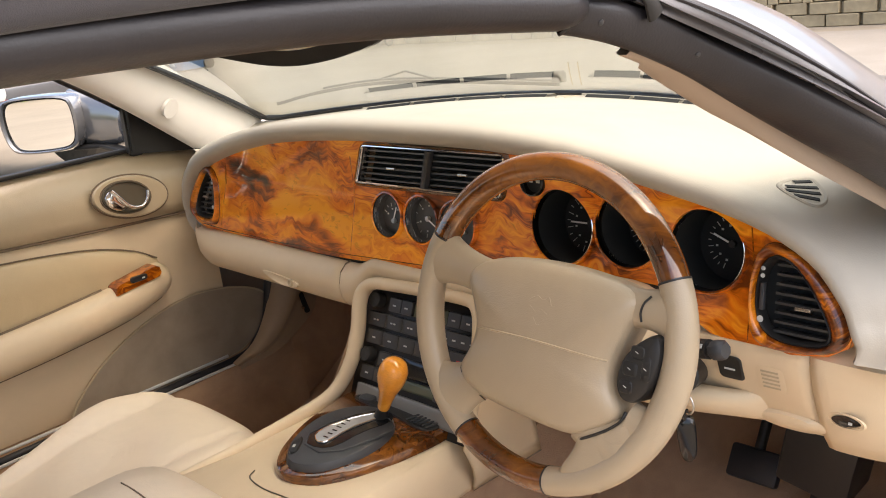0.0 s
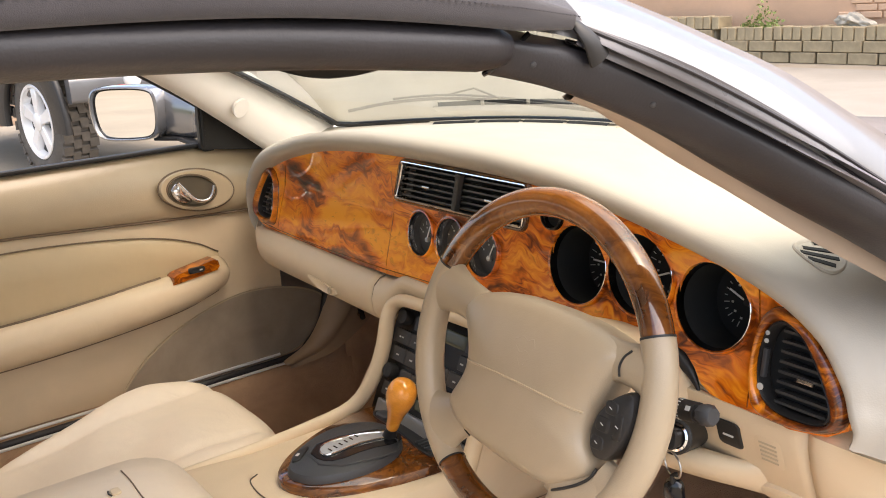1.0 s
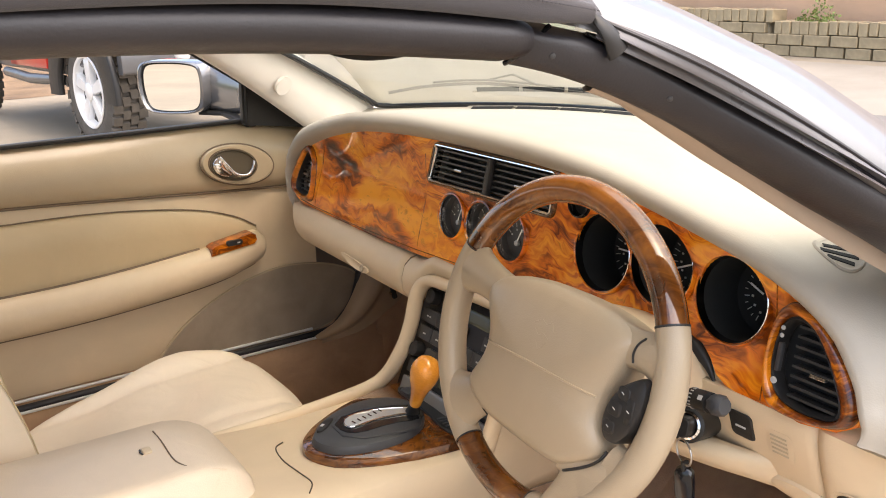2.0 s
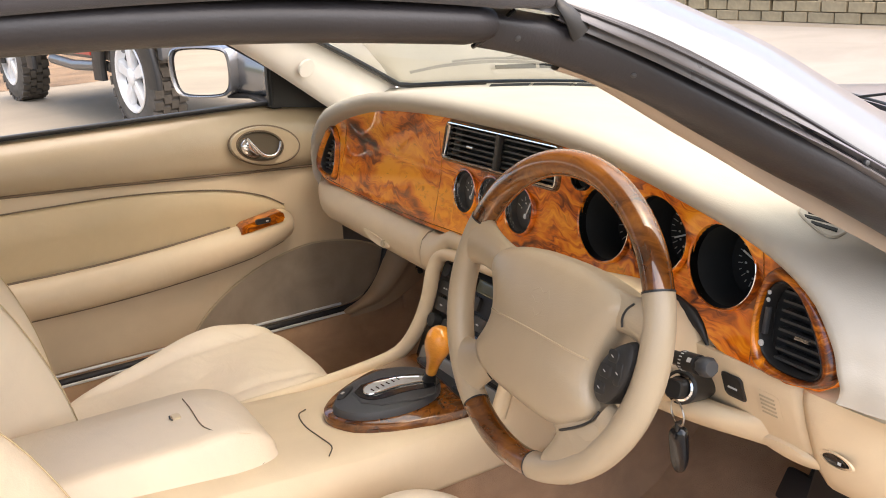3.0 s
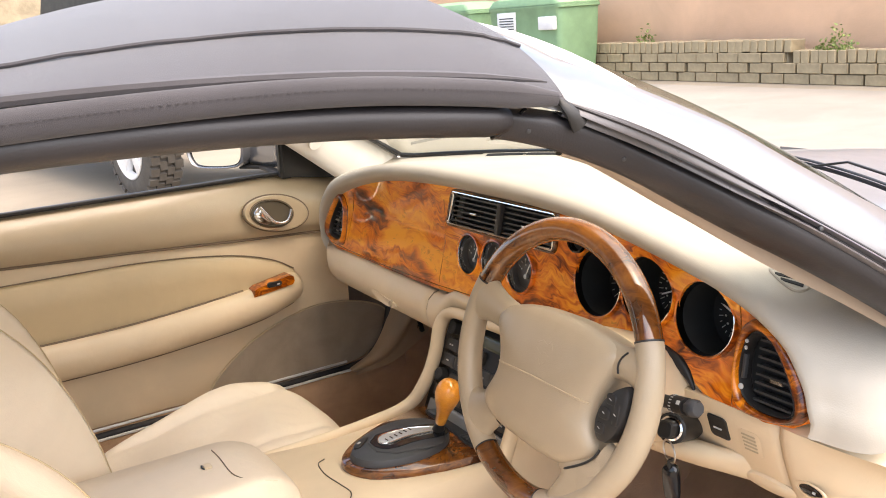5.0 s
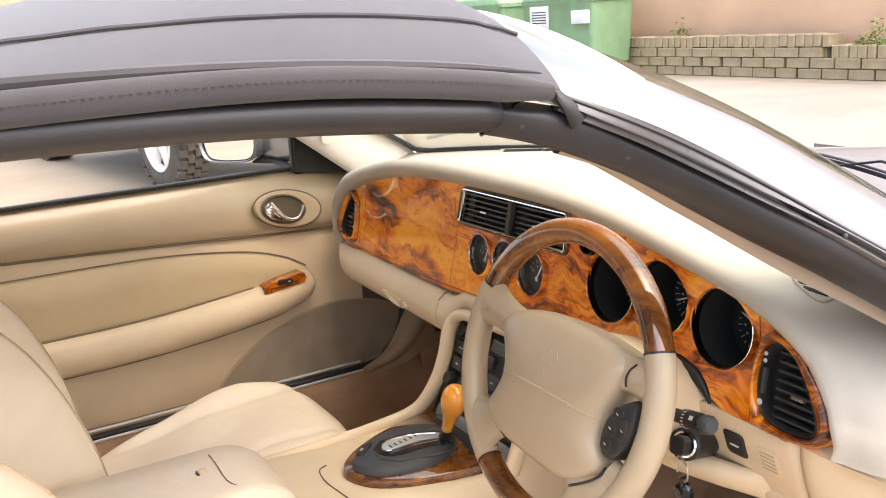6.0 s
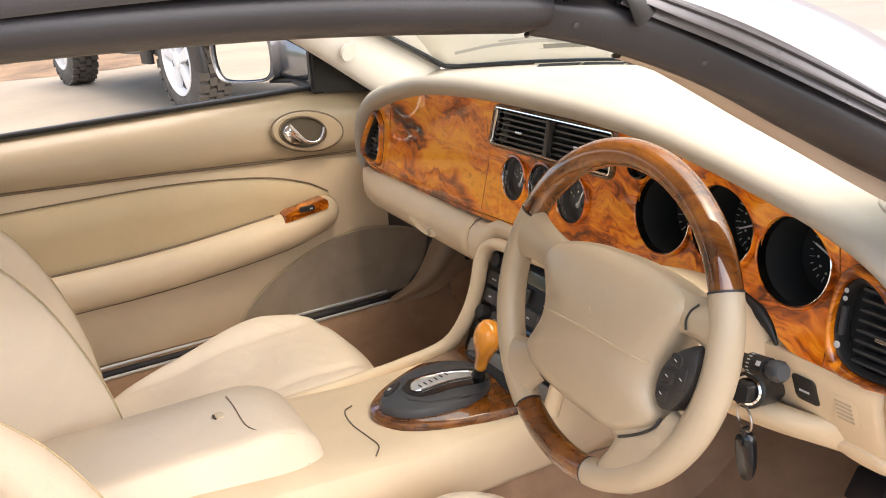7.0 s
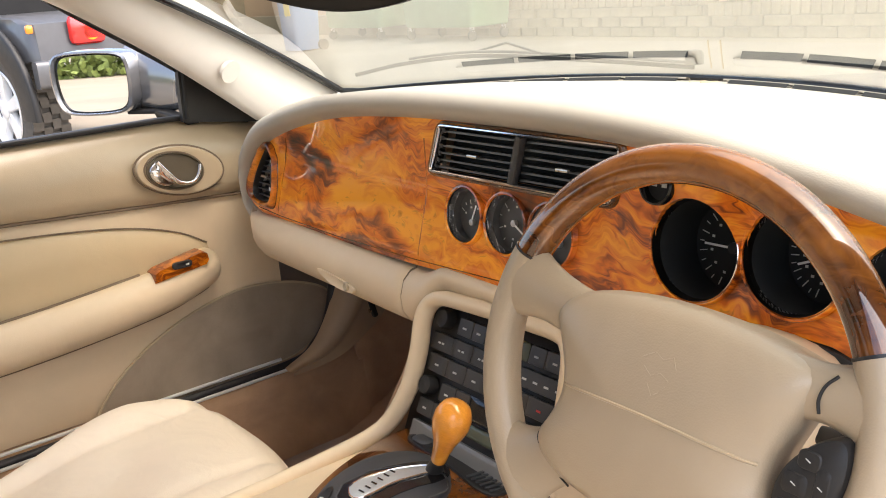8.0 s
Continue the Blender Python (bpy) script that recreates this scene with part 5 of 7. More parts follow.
part("armrest_roll", sweep(rollc, [Vector((q.x * 0.034, q.y * 0.041)) for q in ring(0, 0, 1, n=20)], (0, 0, 1), scale=lambda t: slim(t) if t < 0.82 else slim(t) * max(0.25, math.sqrt(max(0.0, 1 - ((t - 0.82) / 0.19) ** 2)) * 0.85 + 0.15)), CREAM, door, "padded cream armrest roll")
inset = spline([(DX + 0.003, -1.05, 0.818), (DX + 0.003, -0.61, 0.814), (DX + 0.003, -0.40, 0.808), (DX + 0.003, -0.226, 0.787), (DX + 0.003, -0.128, 0.758), (DX + 0.003, -0.075, 0.727)], 40)
part("inset_seam", tube(inset, 0.0015, 8), SEAM, door)
rows = [[Vector((DX + 0.001, p.y, p.z - 0.002)) for p in inset], [Vector((DX + 0.009, p.y, p.z - 0.012)) for p in inset], [Vector((DX + 0.009, p.y, p.z * 0.5 + 0.34)) for p in inset], [Vector((DX + 0.004, p.y, 0.665 if p.y < -0.3 else 0.69)) for p in inset]]
part("inset_panel", sheet(rows), INSET, door, "tan leather door inset", 60)
CP = [(-0.33, 0.448), (-0.318, 0.480), (-0.256, 0.541), (-0.159, 0.594), (-0.048, 0.624), (0.037, 0.620), (0.120, 0.598), (0.170, 0.565), (0.165, 0.52), (0.123, 0.475), (0.03, 0.446)]
kick = part("carpet_panel", dome(loop_smooth([Vector(p) for p in CP], 2), [(1.0, 0.0), (1.0, 0.005), (0.985, 0.008), (0.6, 0.009)], lambda y, z, h: Vector((DX + 0.003 + h, y, z))), KICK, door, "taupe carpet kick panel")
part("carpet_welt", sweep([Vector((DX + 0.008, p.x, p.y)) for p in loop_smooth([Vector(p) for p in CP], 2)], ring(0, 0, 0.0026, n=6), (1, 0, 0)), DOORTOP, kick)

# Dark tubes draw the seams together with the shade in their creases.
part("roll_seam_shade", tube([Vector((DX + 0.022, p.y, p.z - 0.0420 * slim(i / 49))) for i, p in enumerate(rollc[:40])], 0.0026, 8), SEAM, door)
part("roll_seam_shade", tube([Vector((DX + 0.012, p.y, p.z + 0.0405 * slim(i / 49))) for i, p in enumerate(rollc) if p.y < -0.20], 0.0034, 8), SEAM, door)
part("belt_seam", tube([Vector((DX - 0.004, y, mid(y) + 0.001)) for y in np.linspace(-1.05, 0.055, 40)], 0.0030, 8), SEAM, door)

# Black tube drawn in place of the dark gap between door and dash.
part("edge_gap_strip", tube(spline([(DX + 0.004, 0.078, 0.790), (DX + 0.008, 0.086, 0.83), (DX + 0.004, 0.088, 0.89), (DX - 0.012, 0.086, 0.930)], 12), 0.0042, 8, (1, 0, 0)), BLACK, door, "black strip drawn for the dark gap at the door's front edge")
# oval handle bezel with a chrome lever
hc = (-0.108, 0.870)
hpl = lambda y, z, h: Vector((DX + 0.013 + h, hc[0] + y, hc[1] + z - 0.14 * y))
bz = part("handle_bezel", dome(ring(0, 0, 0.079, 0.043, 48), [(1.03, -0.004), (1.0, 0.004), (0.97, 0.0065), (0.90, 0.0070), (0.78, 0.0062)], hpl, False), DOORTOP, door, "oval tan handle surround")
part("bezel_face", dome(ring(0, 0, 0.0625, 0.0340, 48), [(1.0, 0.0062), (0.9, 0.0058), (0.5, 0.004), (0.1, 0.003)], hpl), DOORTOP, bz)
part("bezel_groove", tube([hpl(0.0812 * math.cos(a), 0.0446 * math.sin(a), 0.0008) for a in np.linspace(0, math.tau, 49)], 0.0019, 6, (1, 0, 0)), SEAM, bz)
# Shallow cup; the shade of a deeper recess is in its colour.
part("handle_cup", dome(ring(-0.012, 0.0, 0.0515, 0.0325, 40), [(1.0, 0.0085), (0.97, 0.0100), (0.93, 0.0075), (0.90, 0.0065), (0.5, 0.0066)], hpl), CUPB, bz, "finger recess painted dark brown for its shade")
part("cup_groove", tube([hpl(-0.012 + 0.0530 * math.cos(a), 0.0338 * math.sin(a), 0.0068) for a in np.linspace(0, math.tau, 41)], 0.0014, 6, (1, 0, 0)), SEAM, bz)
hl = spline([hpl(-0.043, 0.017, 0.013), hpl(-0.029, 0.000, 0.015), hpl(-0.014, -0.017, 0.017), hpl(0.003, -0.0215, 0.017), hpl(0.019, -0.017, 0.016), hpl(0.029, -0.004, 0.014), hpl(0.034, 0.009, 0.010)], 26)
part("door_handle", sweep(hl, [Vector((q.x * 0.0040, q.y * 0.0050)) for q in ring(0, 0, 1, n=12)], (1, 0, 0), scale=lambda t: 1.0), CHROME, bz, "curved chrome door handle")
BO = [(-0.060, 0.000), (-0.052, 0.012), (-0.041, 0.020), (-0.033, 0.010), (-0.024, -0.008), (-0.012, -0.021), (-0.024, -0.028), (-0.040, -0.026), (-0.055, -0.016)]
part("handle_boss", dome(loop_smooth([Vector(p) for p in BO], 2), [(1, 0.004), (0.97, 0.0100), (0.85, 0.0130), (0.6, 0.0150), (0.3, 0.0162), (0.1, 0.0166)], hpl), CHROME, bz)

# window switch in its walnut block
SWP = [(-0.196, 0.688), (-0.195, 0.704), (-0.186, 0.709), (-0.104, 0.724), (-0.094, 0.719), (-0.092, 0.708), (-0.098, 0.700)]
swpl = lambda y, z, h: Vector((DX + 0.012 + h, y, z))
ws = part("switch_block", dome([Vector(p) for p in SWP], [(1.0, 0.0), (1.0, 0.033), (0.97, 0.036), (0.5, 0.0365)], swpl), BURRD, door, "small walnut switch block")
part("window_switch", dome(rounded_rect(0.036, 0.012, 0.005, 4, -0.145, 0.711), [(1, 0.035), (1, 0.040), (0.8, 0.042), (0.4, 0.041)], swpl), BLACK, ws)
part("legend", bar(swpl(-0.140, 0.711, 0.0425), swpl(-0.134, 0.711, 0.0425), 0.003, (1, 0, 0)), WHITE, ws)

# sill with its bright tread strip, floor and footwells
sill = tagged(part("sill", merge(sheet([[Vector((x, y, z)) for y in np.linspace(-1.3, 0.20, 16)] for x, z in ((-0.80, 0.455), (-0.742, 0.452), (-0.722, 0.446), (-0.700, 0.440), (-0.688, 0.415), (-0.680, 0.34), (-0.672, 0.275))])), CARPET, None, sharp=60), "brown carpeted door sill", "sill", kind="structure")
for x, z in ((-0.7005, 0.4445), (-0.7245, 0.4595)):
    part("tread_strip", sweep([Vector((x, y, z)) for y in np.linspace(-1.3, 0.035, 12)], rounded_rect(0.006, 0.006, 0.002, 3)), ALLOY, sill, "bright metal tread strip")
seal_path = spline([(-0.7125, -1.30, 0.449), (-0.7125, -0.60, 0.449), (-0.7125, -0.10, 0.449), (-0.7125, 0.06, 0.452), (-0.714, 0.105, 0.474), (-0.718, 0.143, 0.514), (-0.722, 0.168, 0.568), (-0.725, 0.180, 0.630), (-0.730, 0.180, 0.72)], 60)
# Real seal; its front bend is thickened to stand for the shadow gap there.
part("seal_and_gap_shade", sweep(seal_path, ring(0, 0, 0.0140, n=12), (1, 0, 0), scale=lambda t: 0.52 + 0.48 * min(1.0, max(0.0, (t - 0.6) * 5))), RUBBER, sill, "black rubber door seal")
floor_rows = []
for y in (-1.5, -1.2, -0.8, -0.4, -0.1, 0.1, 0.25, 0.36, 0.44, 0.50, 0.53):
    up = 0.0 if y < 0.1 else 0.9 * (y - 0.1) ** 1.5
    floor_rows.append([Vector((x, y, 0.262 + up + 0.01 * math.sin(x * 9))) for x in np.linspace(-0.80, 0.80, 17)])
tagged(part("floor", sheet(floor_rows), CARPET, None, sharp=60), "brown carpet floor of the car", "floor", kind="structure")
tagged(part("bulkhead", sheet([[Vector((x, 0.535 + 0.01 * math.sin(x * 5), z)) for x in np.linspace(-0.80, 0.80, 13)] for z in (0.45, 0.6, 0.75, 0.90)]), CARPET, None), "dark carpeted bulkhead behind the dashboard", "wall", kind="structure")
rows = [[Vector((-0.694 + 0.10 * max(0.0, y - 0.38) ** 1.2, y, z)) for y in np.linspace(0.19, 0.56, 10)] for z in np.linspace(0.26, 0.74, 8)]
tagged(part("kick_side", sheet(rows), CARPET, None, solid=0.01), "brown carpet side of the passenger footwell", "wall", kind="structure")
# Side wall added to stop light entering the driver's footwell.
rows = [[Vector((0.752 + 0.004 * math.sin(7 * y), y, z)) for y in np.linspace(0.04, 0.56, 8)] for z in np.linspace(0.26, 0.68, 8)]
tagged(part("kick_side", sheet(rows), KICK, None, solid=0.01), "dark carpet side, added to keep light out of the driver's footwell", "wall", kind="structure")
# rounded wheel-arch panel in the passenger's footwell with a small black bracket
arch = base("footwell_panel", (-0.66, 0.3, 0.3), "brown moulded panel in the passenger footwell", "panel")
post_l = spline([(-0.722, 0.185, 0.74), (-0.720, 0.180, 0.64), (-0.716, 0.160, 0.565), (-0.710, 0.128, 0.512), (-0.703, 0.088, 0.474), (-0.700, 0.030, 0.450)], 20)
post_m = spline([(-0.668, 0.238, 0.74), (-0.667, 0.228, 0.64), (-0.666, 0.206, 0.565), (-0.668, 0.168, 0.510), (-0.676, 0.118, 0.464), (-0.688, 0.040, 0.440)], 20)
post_r = spline([(-0.690, 0.285, 0.74), (-0.689, 0.280, 0.62), (-0.686, 0.268, 0.515), (-0.682, 0.215, 0.475), (-0.680, 0.140, 0.443), (-0.688, 0.040, 0.432)], 20)
rows = []
for a, b, c in zip(post_l, post_m, post_r):
    out = Vector((0.75, -0.6, 0.25)).normalized()
    rows.append([a.lerp(b, j / 6) + out * 0.012 * math.sin(math.pi * j / 6) for j in range(6)] + [b, b + (c - b) * 0.06 - out * 0.004, b.lerp(c, 0.14) - out * 0.010] + [b.lerp(c, 0.14 + 0.86 * j / 5) - out * 0.010 * (1 - j / 5) for j in range(1, 6)])
part("post_trim", sheet(rows), POST, arch, "brown plastic post trim", 60)
part("bracket", block((0.016, 0.012, 0.055), (-0.680, 0.229, 0.530), Matrix.Rotation(0.25, 4, "X"), 0.004), BLACK, arch)
part("bracket_screw", turned([(0.004, 0), (0.004, 0.003), (0.001, 0.004)], frame_of((-0.671, 0.221, 0.522), (1, 0, 0), (0, 0, 1)), 10), STEEL, arch)
pedal_base = base("pedals", (0.43, 0.25, 0.3), "black brake and accelerator pedals in the footwell", "pedals")
part("brake_pedal", block((0.085, 0.02, 0.055), (0.40, 0.30, 0.42), Matrix.Rotation(-0.6, 4, "X"), 0.006), RUBBER, pedal_base)
part("brake_arm", tube([(0.40, 0.31, 0.43), (0.40, 0.38, 0.53), (0.40, 0.44, 0.68)], 0.009, 10), BLACK, pedal_base)
part("accelerator", block((0.05, 0.018, 0.14), (0.52, 0.27, 0.37), Matrix.Rotation(-0.5, 4, "X"), 0.006), RUBBER, pedal_base)
part("relay_box", block((0.10, 0.09, 0.13), (0.56, 0.20, 0.56), Matrix.Rotation(0.2, 4, "Y"), 0.008), BLACK, pedal_base)

# ---------------------------------------------------------------- seats
def seat(cx, name, label, recline=0.0):
    s = base(name, (cx, -0.55, 0.27), label, "car seat", "front seats")
    egg = [(-0.10, -0.76), (-0.15, -0.62), (-0.19, -0.49), (-0.222, -0.37), (-0.218, -0.275), (-0.165, -0.212), (-0.05, -0.188), (0.06, -0.188), (0.155, -0.208), (0.205, -0.265), (0.215, -0.36), (0.20, -0.50), (0.17, -0.62), (0.12, -0.76)]

    def seat_top(x, y, z):
        dx = abs(x - cx)
        k = min(1.0, max(0.0, (z - 0.50) / 0.05))
        z -= 0.13 * max(0.0, -0.33 - y) + 0.010 * k
        z += k * (0.014 * math.exp(-(((dx - 0.165) / 0.045) ** 2)) - 0.007 * math.exp(-(((dx - 0.112) / 0.014) ** 2)) + 0.003 * math.sin(x * 23 + y * 31))
        return Vector((x, y, z))

    lv = [(0.93, 0.37), (1.0, 0.41), (1.022, 0.445), (1.02, 0.475), (0.995, 0.505), (0.955, 0.528), (0.905, 0.545), (0.85, 0.555)]
    lv += [(0.80 - 0.05 * k, 0.560 + 0.004 * math.sin(k * 0.2)) for k in range(16)]
    part("cushion", dome(loop_smooth([Vector((cx + px_, py_)) for px_, py_ in egg], 3), lv, seat_top), SEAT, s, "cream leather seat cushion, lightly creased", 70)
    rows = []
    for k in range(26):
        t = k / 25
        z = 0.44 + 0.56 * t
        y = -0.680 - recline * 0.4 - (0.27 + recline) * (z - 0.44) + 0.035 * math.sin(math.pi * min(1.0, t / 0.8))
        wid = 0.225 - 0.10 * max(0.0, (t - 0.45) / 0.55) ** 2
        row = []
        for u in np.linspace(-1, 1, 29):
            side = max(0.0, abs(u) - 0.68) / 0.32
            bol = 0.055 * math.exp(-((abs(u) - 0.78) / 0.17) ** 2) * (1 - 0.6 * max(0, t - 0.6))
            dip = -0.008 * math.exp(-((abs(u) - 0.52) / 0.03) ** 2)
            top = 0.12 * max(0.0, (t - 0.62) / 0.38) ** 2.2
            row.append(Vector((cx + wid * u, y + bol + dip - 0.13 * side ** 2.2 - top, z + 0.012 * (1 - u * u))))
        rows.append(row)
    for u in (-25, 24):
        part("bolster_seam", tube([r[u] + Vector((0.0, 0.001, 0)) for r in rows[2:23]], 0.0011, 6, (0, 1, 0)), INSET, s)
    part("backrest", sheet(rows), SEAT, s, "cream leather backrest with side bolsters", 70)
    rows = []
    for k in range(12):
        t = k / 11
        z = 0.30 + 0.70 * t
        y = -0.80 - recline * 0.4 - (0.22 + recline) * (z - 0.44)
        rows.append([Vector((cx + 0.22 * (1 - 0.12 * t) * u, y + 0.05 * u * u * u * u, z)) for u in np.linspace(-1, 1, 11)])
    part("back_shell", sheet(rows), CREAM, s, sharp=70)
    part("seat_base", block((0.40, 0.44, 0.13), (cx, -0.47, 0.345), None, 0.02), CREAM, s)
    for sx in (-1, 1):
        part("seat_rail", block((0.03, 0.50, 0.03), (cx + 0.16 * sx, -0.47, 0.275), None, 0.004), BLACK, s)
    return s


seat(-0.350, "passenger_seat", "cream leather passenger seat with padded bolsters")
seat(0.395, "driver_seat", "cream leather driver's seat with padded bolsters", 0.05)

# ---------------------------------------------------------------- windscreen, pillars, hood
PL_L = [(0.700, 0.040, 0.934), (0.674, -0.096, 1.036), (0.655, -0.20, 1.106), (0.636, -0.31, 1.170), (0.600, -0.44, 1.222)]
PL_U = [(0.711, 0.245, 0.955), (0.676, 0.070, 1.058), (0.650, -0.070, 1.152), (0.618, -0.190, 1.212), (0.585, -0.275, 1.240)]


def glass_pt(u, v):
    a, b = ws_base((0.690 if u < 0 else 0.655) * u), Vector(((0.600 if u < 0 else 0.580) * u, -0.13 - 0.09 * u * u, 1.285 - 0.085 * abs(u) ** 1.6))
    return a.lerp(b, v) + Vector((0, 0.02, 0.035)) * math.sin(math.pi * v) * (1 - 0.8 * u * u)


screen = tagged(part("windscreen", sheet([[glass_pt(u, v) for v in np.linspace(0, 1, 16)] for u in np.linspace(-1, 1, 33)]), GLASS, None, sharp=80), "raked curved windscreen glass with faint reflections", "windscreen", kind="structure")
screen.visible_shadow = False
part("screen_seal", tube([glass_pt(u, 0) + Vector((0, -0.005, 0.003)) for u in np.linspace(0.94, -0.96, 40)] + [glass_pt(-1, v) for v in np.linspace(0.03, 1, 12)], 0.0058, 8, (0.0, 0.3, 1)), GLOSSB, screen, "black screen seal")

lo, hi = spline([(-x, y, z) for x, y, z in PL_L], 24), spline([(-x, y, z) for x, y, z in PL_U], 24)
inward = Vector((1, -0.3, -0.35)).normalized()
rows = []
for a, b in zip(lo, hi):
    row = [a - inward * 0.03, a - inward * 0.008]
    row += [a.lerp(b, k / 8) + inward * 0.016 * math.sin(math.pi * k / 8) for k in range(1, 8)]
    rows.append(row + [b - inward * 0.004, b - inward * 0.02])
pil = base("pillar_trim", (-0.70, 0.1, 0.93), "pale padded windscreen pillar trim", "pillar", "windscreen pillars")
part("padding", sheet(rows), TRIM, pil, sharp=70)
part("round_cap", turned([(0.020, -0.004), (0.020, 0.003), (0.018, 0.005), (0.001, 0.0055)], frame_of((-0.658, -0.020, 1.034), (0.33, -0.94, 0.1), (0.35, 0.2, 0.9)), 28), TRIM, pil, "round pale cover cap")

# header rail inside
rows = []
for u in np.linspace(-1, 1, 25):
    p = glass_pt(u, 1)
    rows.append([p + Vector((0, 0.01, 0.006)), p + Vector((0, -0.01, -0.002)), p + Vector((0, -0.04, 0.002)), p + Vector((0, -0.06, 0.012))])
hd = base("header_rail", (0, 0, 1.25), "padded cream header above the windscreen", "header rail")
part("lining", sheet(rows), TRIM, hd, sharp=60)

bodyw = base("windscreen_surround", (0, 0.1, 0.9), "silver painted windscreen frame with black door seals", "car body")
# lines that run down the driver's pillar, from the inside out
NP = 40


def along_y(pts, y0, y1):
    """A smooth line through pts, stepped evenly from y0 to y1."""
    P = spline(pts, 300)
    ys, xs, zs = [p.y for p in P], [p.x for p in P], [p.z for p in P]
    return [Vector((float(np.interp(y, ys, xs)), y, float(np.interp(y, ys, zs)))) for y in np.linspace(y0, y1, NP)]


TRIM_LOW = along_y([(0.612, -0.470, 1.197), (0.620, -0.420, 1.184), (0.625, -0.360, 1.164), (0.622, -0.320, 1.150), (0.608, -0.295, 1.140), (0.629, -0.236, 1.098), (0.647, -0.208, 1.077), (0.669, -0.165, 1.045), (0.684, -0.130, 1.021), (0.708, -0.048, 0.971), (0.728, 0.030, 0.920), (0.745, 0.11, 0.86)], -0.420, 0.10)
SEAL_LOW = along_y([(0.618, -0.460, 1.192), (0.628, -0.410, 1.181), (0.637, -0.363, 1.166), (0.645, -0.298, 1.138), (0.657, -0.242, 1.107), (0.675, -0.179, 1.071), (0.694, -0.115, 1.035), (0.713, -0.036, 0.988), (0.732, 0.04, 0.935), (0.750, 0.12, 0.87)], -0.420, 0.10)
SEAL_TOP = along_y([(0.636, -0.445, 1.212), (0.641, -0.400, 1.202), (0.650, -0.345, 1.190), (0.662, -0.300, 1.167), (0.680, -0.265, 1.145), (0.703, -0.230, 1.121), (0.724, -0.190, 1.093), (0.744, -0.145, 1.064), (0.770, -0.065, 1.010), (0.790, 0.02, 0.950), (0.80, 0.10, 0.89)], -0.420, 0.10)
SKIN_IN = along_y([(0.645, -0.385, 1.215), (0.658, -0.350, 1.203), (0.672, -0.318, 1.188), (0.688, -0.284, 1.168), (0.707, -0.248, 1.146), (0.726, -0.198, 1.116), (0.742, -0.142, 1.082), (0.768, -0.060, 1.030), (0.790, 0.02, 0.976), (0.81, 0.10, 0.92)], -0.385, 0.10)
SKIN_OUT = along_y([(0.580, -0.262, 1.226), (0.617, -0.190, 1.189), (0.650, -0.140, 1.160), (0.675, -0.080, 1.120), (0.693, 0.0, 1.076), (0.708, 0.09, 1.030), (0.720, 0.19, 0.985)], -0.262, 0.19)
GLASS_R = [glass_pt(1, v) for v in np.linspace(0.97, 0.0, NP)]


def strip_normals(A, B, ref):
    """The way out of the strip between two lines, at each step."""
    out = []
    for i in range(NP):
        j0, j1 = max(i - 2, 0), min(i + 2, NP - 1)
        n = ((A[j1] + B[j1]) - (A[j0] + B[j0])).cross(B[i] - A[i]).normalized()
        out.append(n if n.dot(Vector(ref)) > 0 else -n)
    return out


rt = base("pillar_trim", (0.70, 0.1, 0.93), "taupe padded trim of the driver's windscreen pillar", "pillar", "windscreen pillars")
rows = []
for t, l, g, n in zip(TRIM_LOW, SEAL_LOW, GLASS_R, strip_normals(TRIM_LOW, SEAL_LOW, (0.65, -0.74, 0.17))):
    rows.append([l - n * 0.010, l - n * 0.002, l.lerp(t, 0.3) + n * 0.002, l.lerp(t, 0.8) + n * 0.002, t, t + Vector((-0.003, 0.010, 0.002)), t + Vector((-0.004, 0.03, 0.012)), t + Vector((-0.004, 0.06, 0.03))])
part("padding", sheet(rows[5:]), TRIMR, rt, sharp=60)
# thick hollow seal
rows = []
SN = strip_normals(SEAL_LOW, SEAL_TOP, (0.65, -0.74, 0.17))
for l, h, n in zip(SEAL_LOW, SEAL_TOP, SN):
    w = (h - l).length
    row = [l - n * 0.014]
    for k in range(13):
        a = math.pi * k / 12
        row.append(l.lerp(h, 0.5 - 0.5 * math.cos(a)) + n * (0.26 * w * math.sin(a) ** 0.9))
    row.append(h - n * 0.016)
    rows.append(row)
seal_ob = part("door_seal", sheet(rows), RUBBER, bodyw, "thick black rubber door seal", 75)
lap = [SEAL_LOW[0].lerp(SEAL_TOP[0], k / 14) + SN[0] * (0.27 * (SEAL_TOP[0] - SEAL_LOW[0]).length * math.sin(math.pi * min(1.0, 0.04 + k / 14)) ** 0.9 + 0.0004) + Vector((0.0, 0.030 * (k / 14) ** 1.5 - 0.004, 0)) for k in range(15)]
part("seal_lap", tube(lap[1:], 0.0018, 8, (0, 1, 0)), GLOSSB, seal_ob, "dark lapped joint of the seal")
for i, f in ((9, 0.62), (2, 0.55)):
    c = SEAL_LOW[i].lerp(SEAL_TOP[i], f) + SN[i] * (0.25 * (SEAL_TOP[i] - SEAL_LOW[i]).length)
    part("rivet", turned([(0.0024, -0.002), (0.0022, 0.0006), (0.0008, 0.0012)], frame_of(c, SN[i].orthogonal(), SN[i].cross(SN[i].orthogonal())), 12), GREYP, seal_ob)
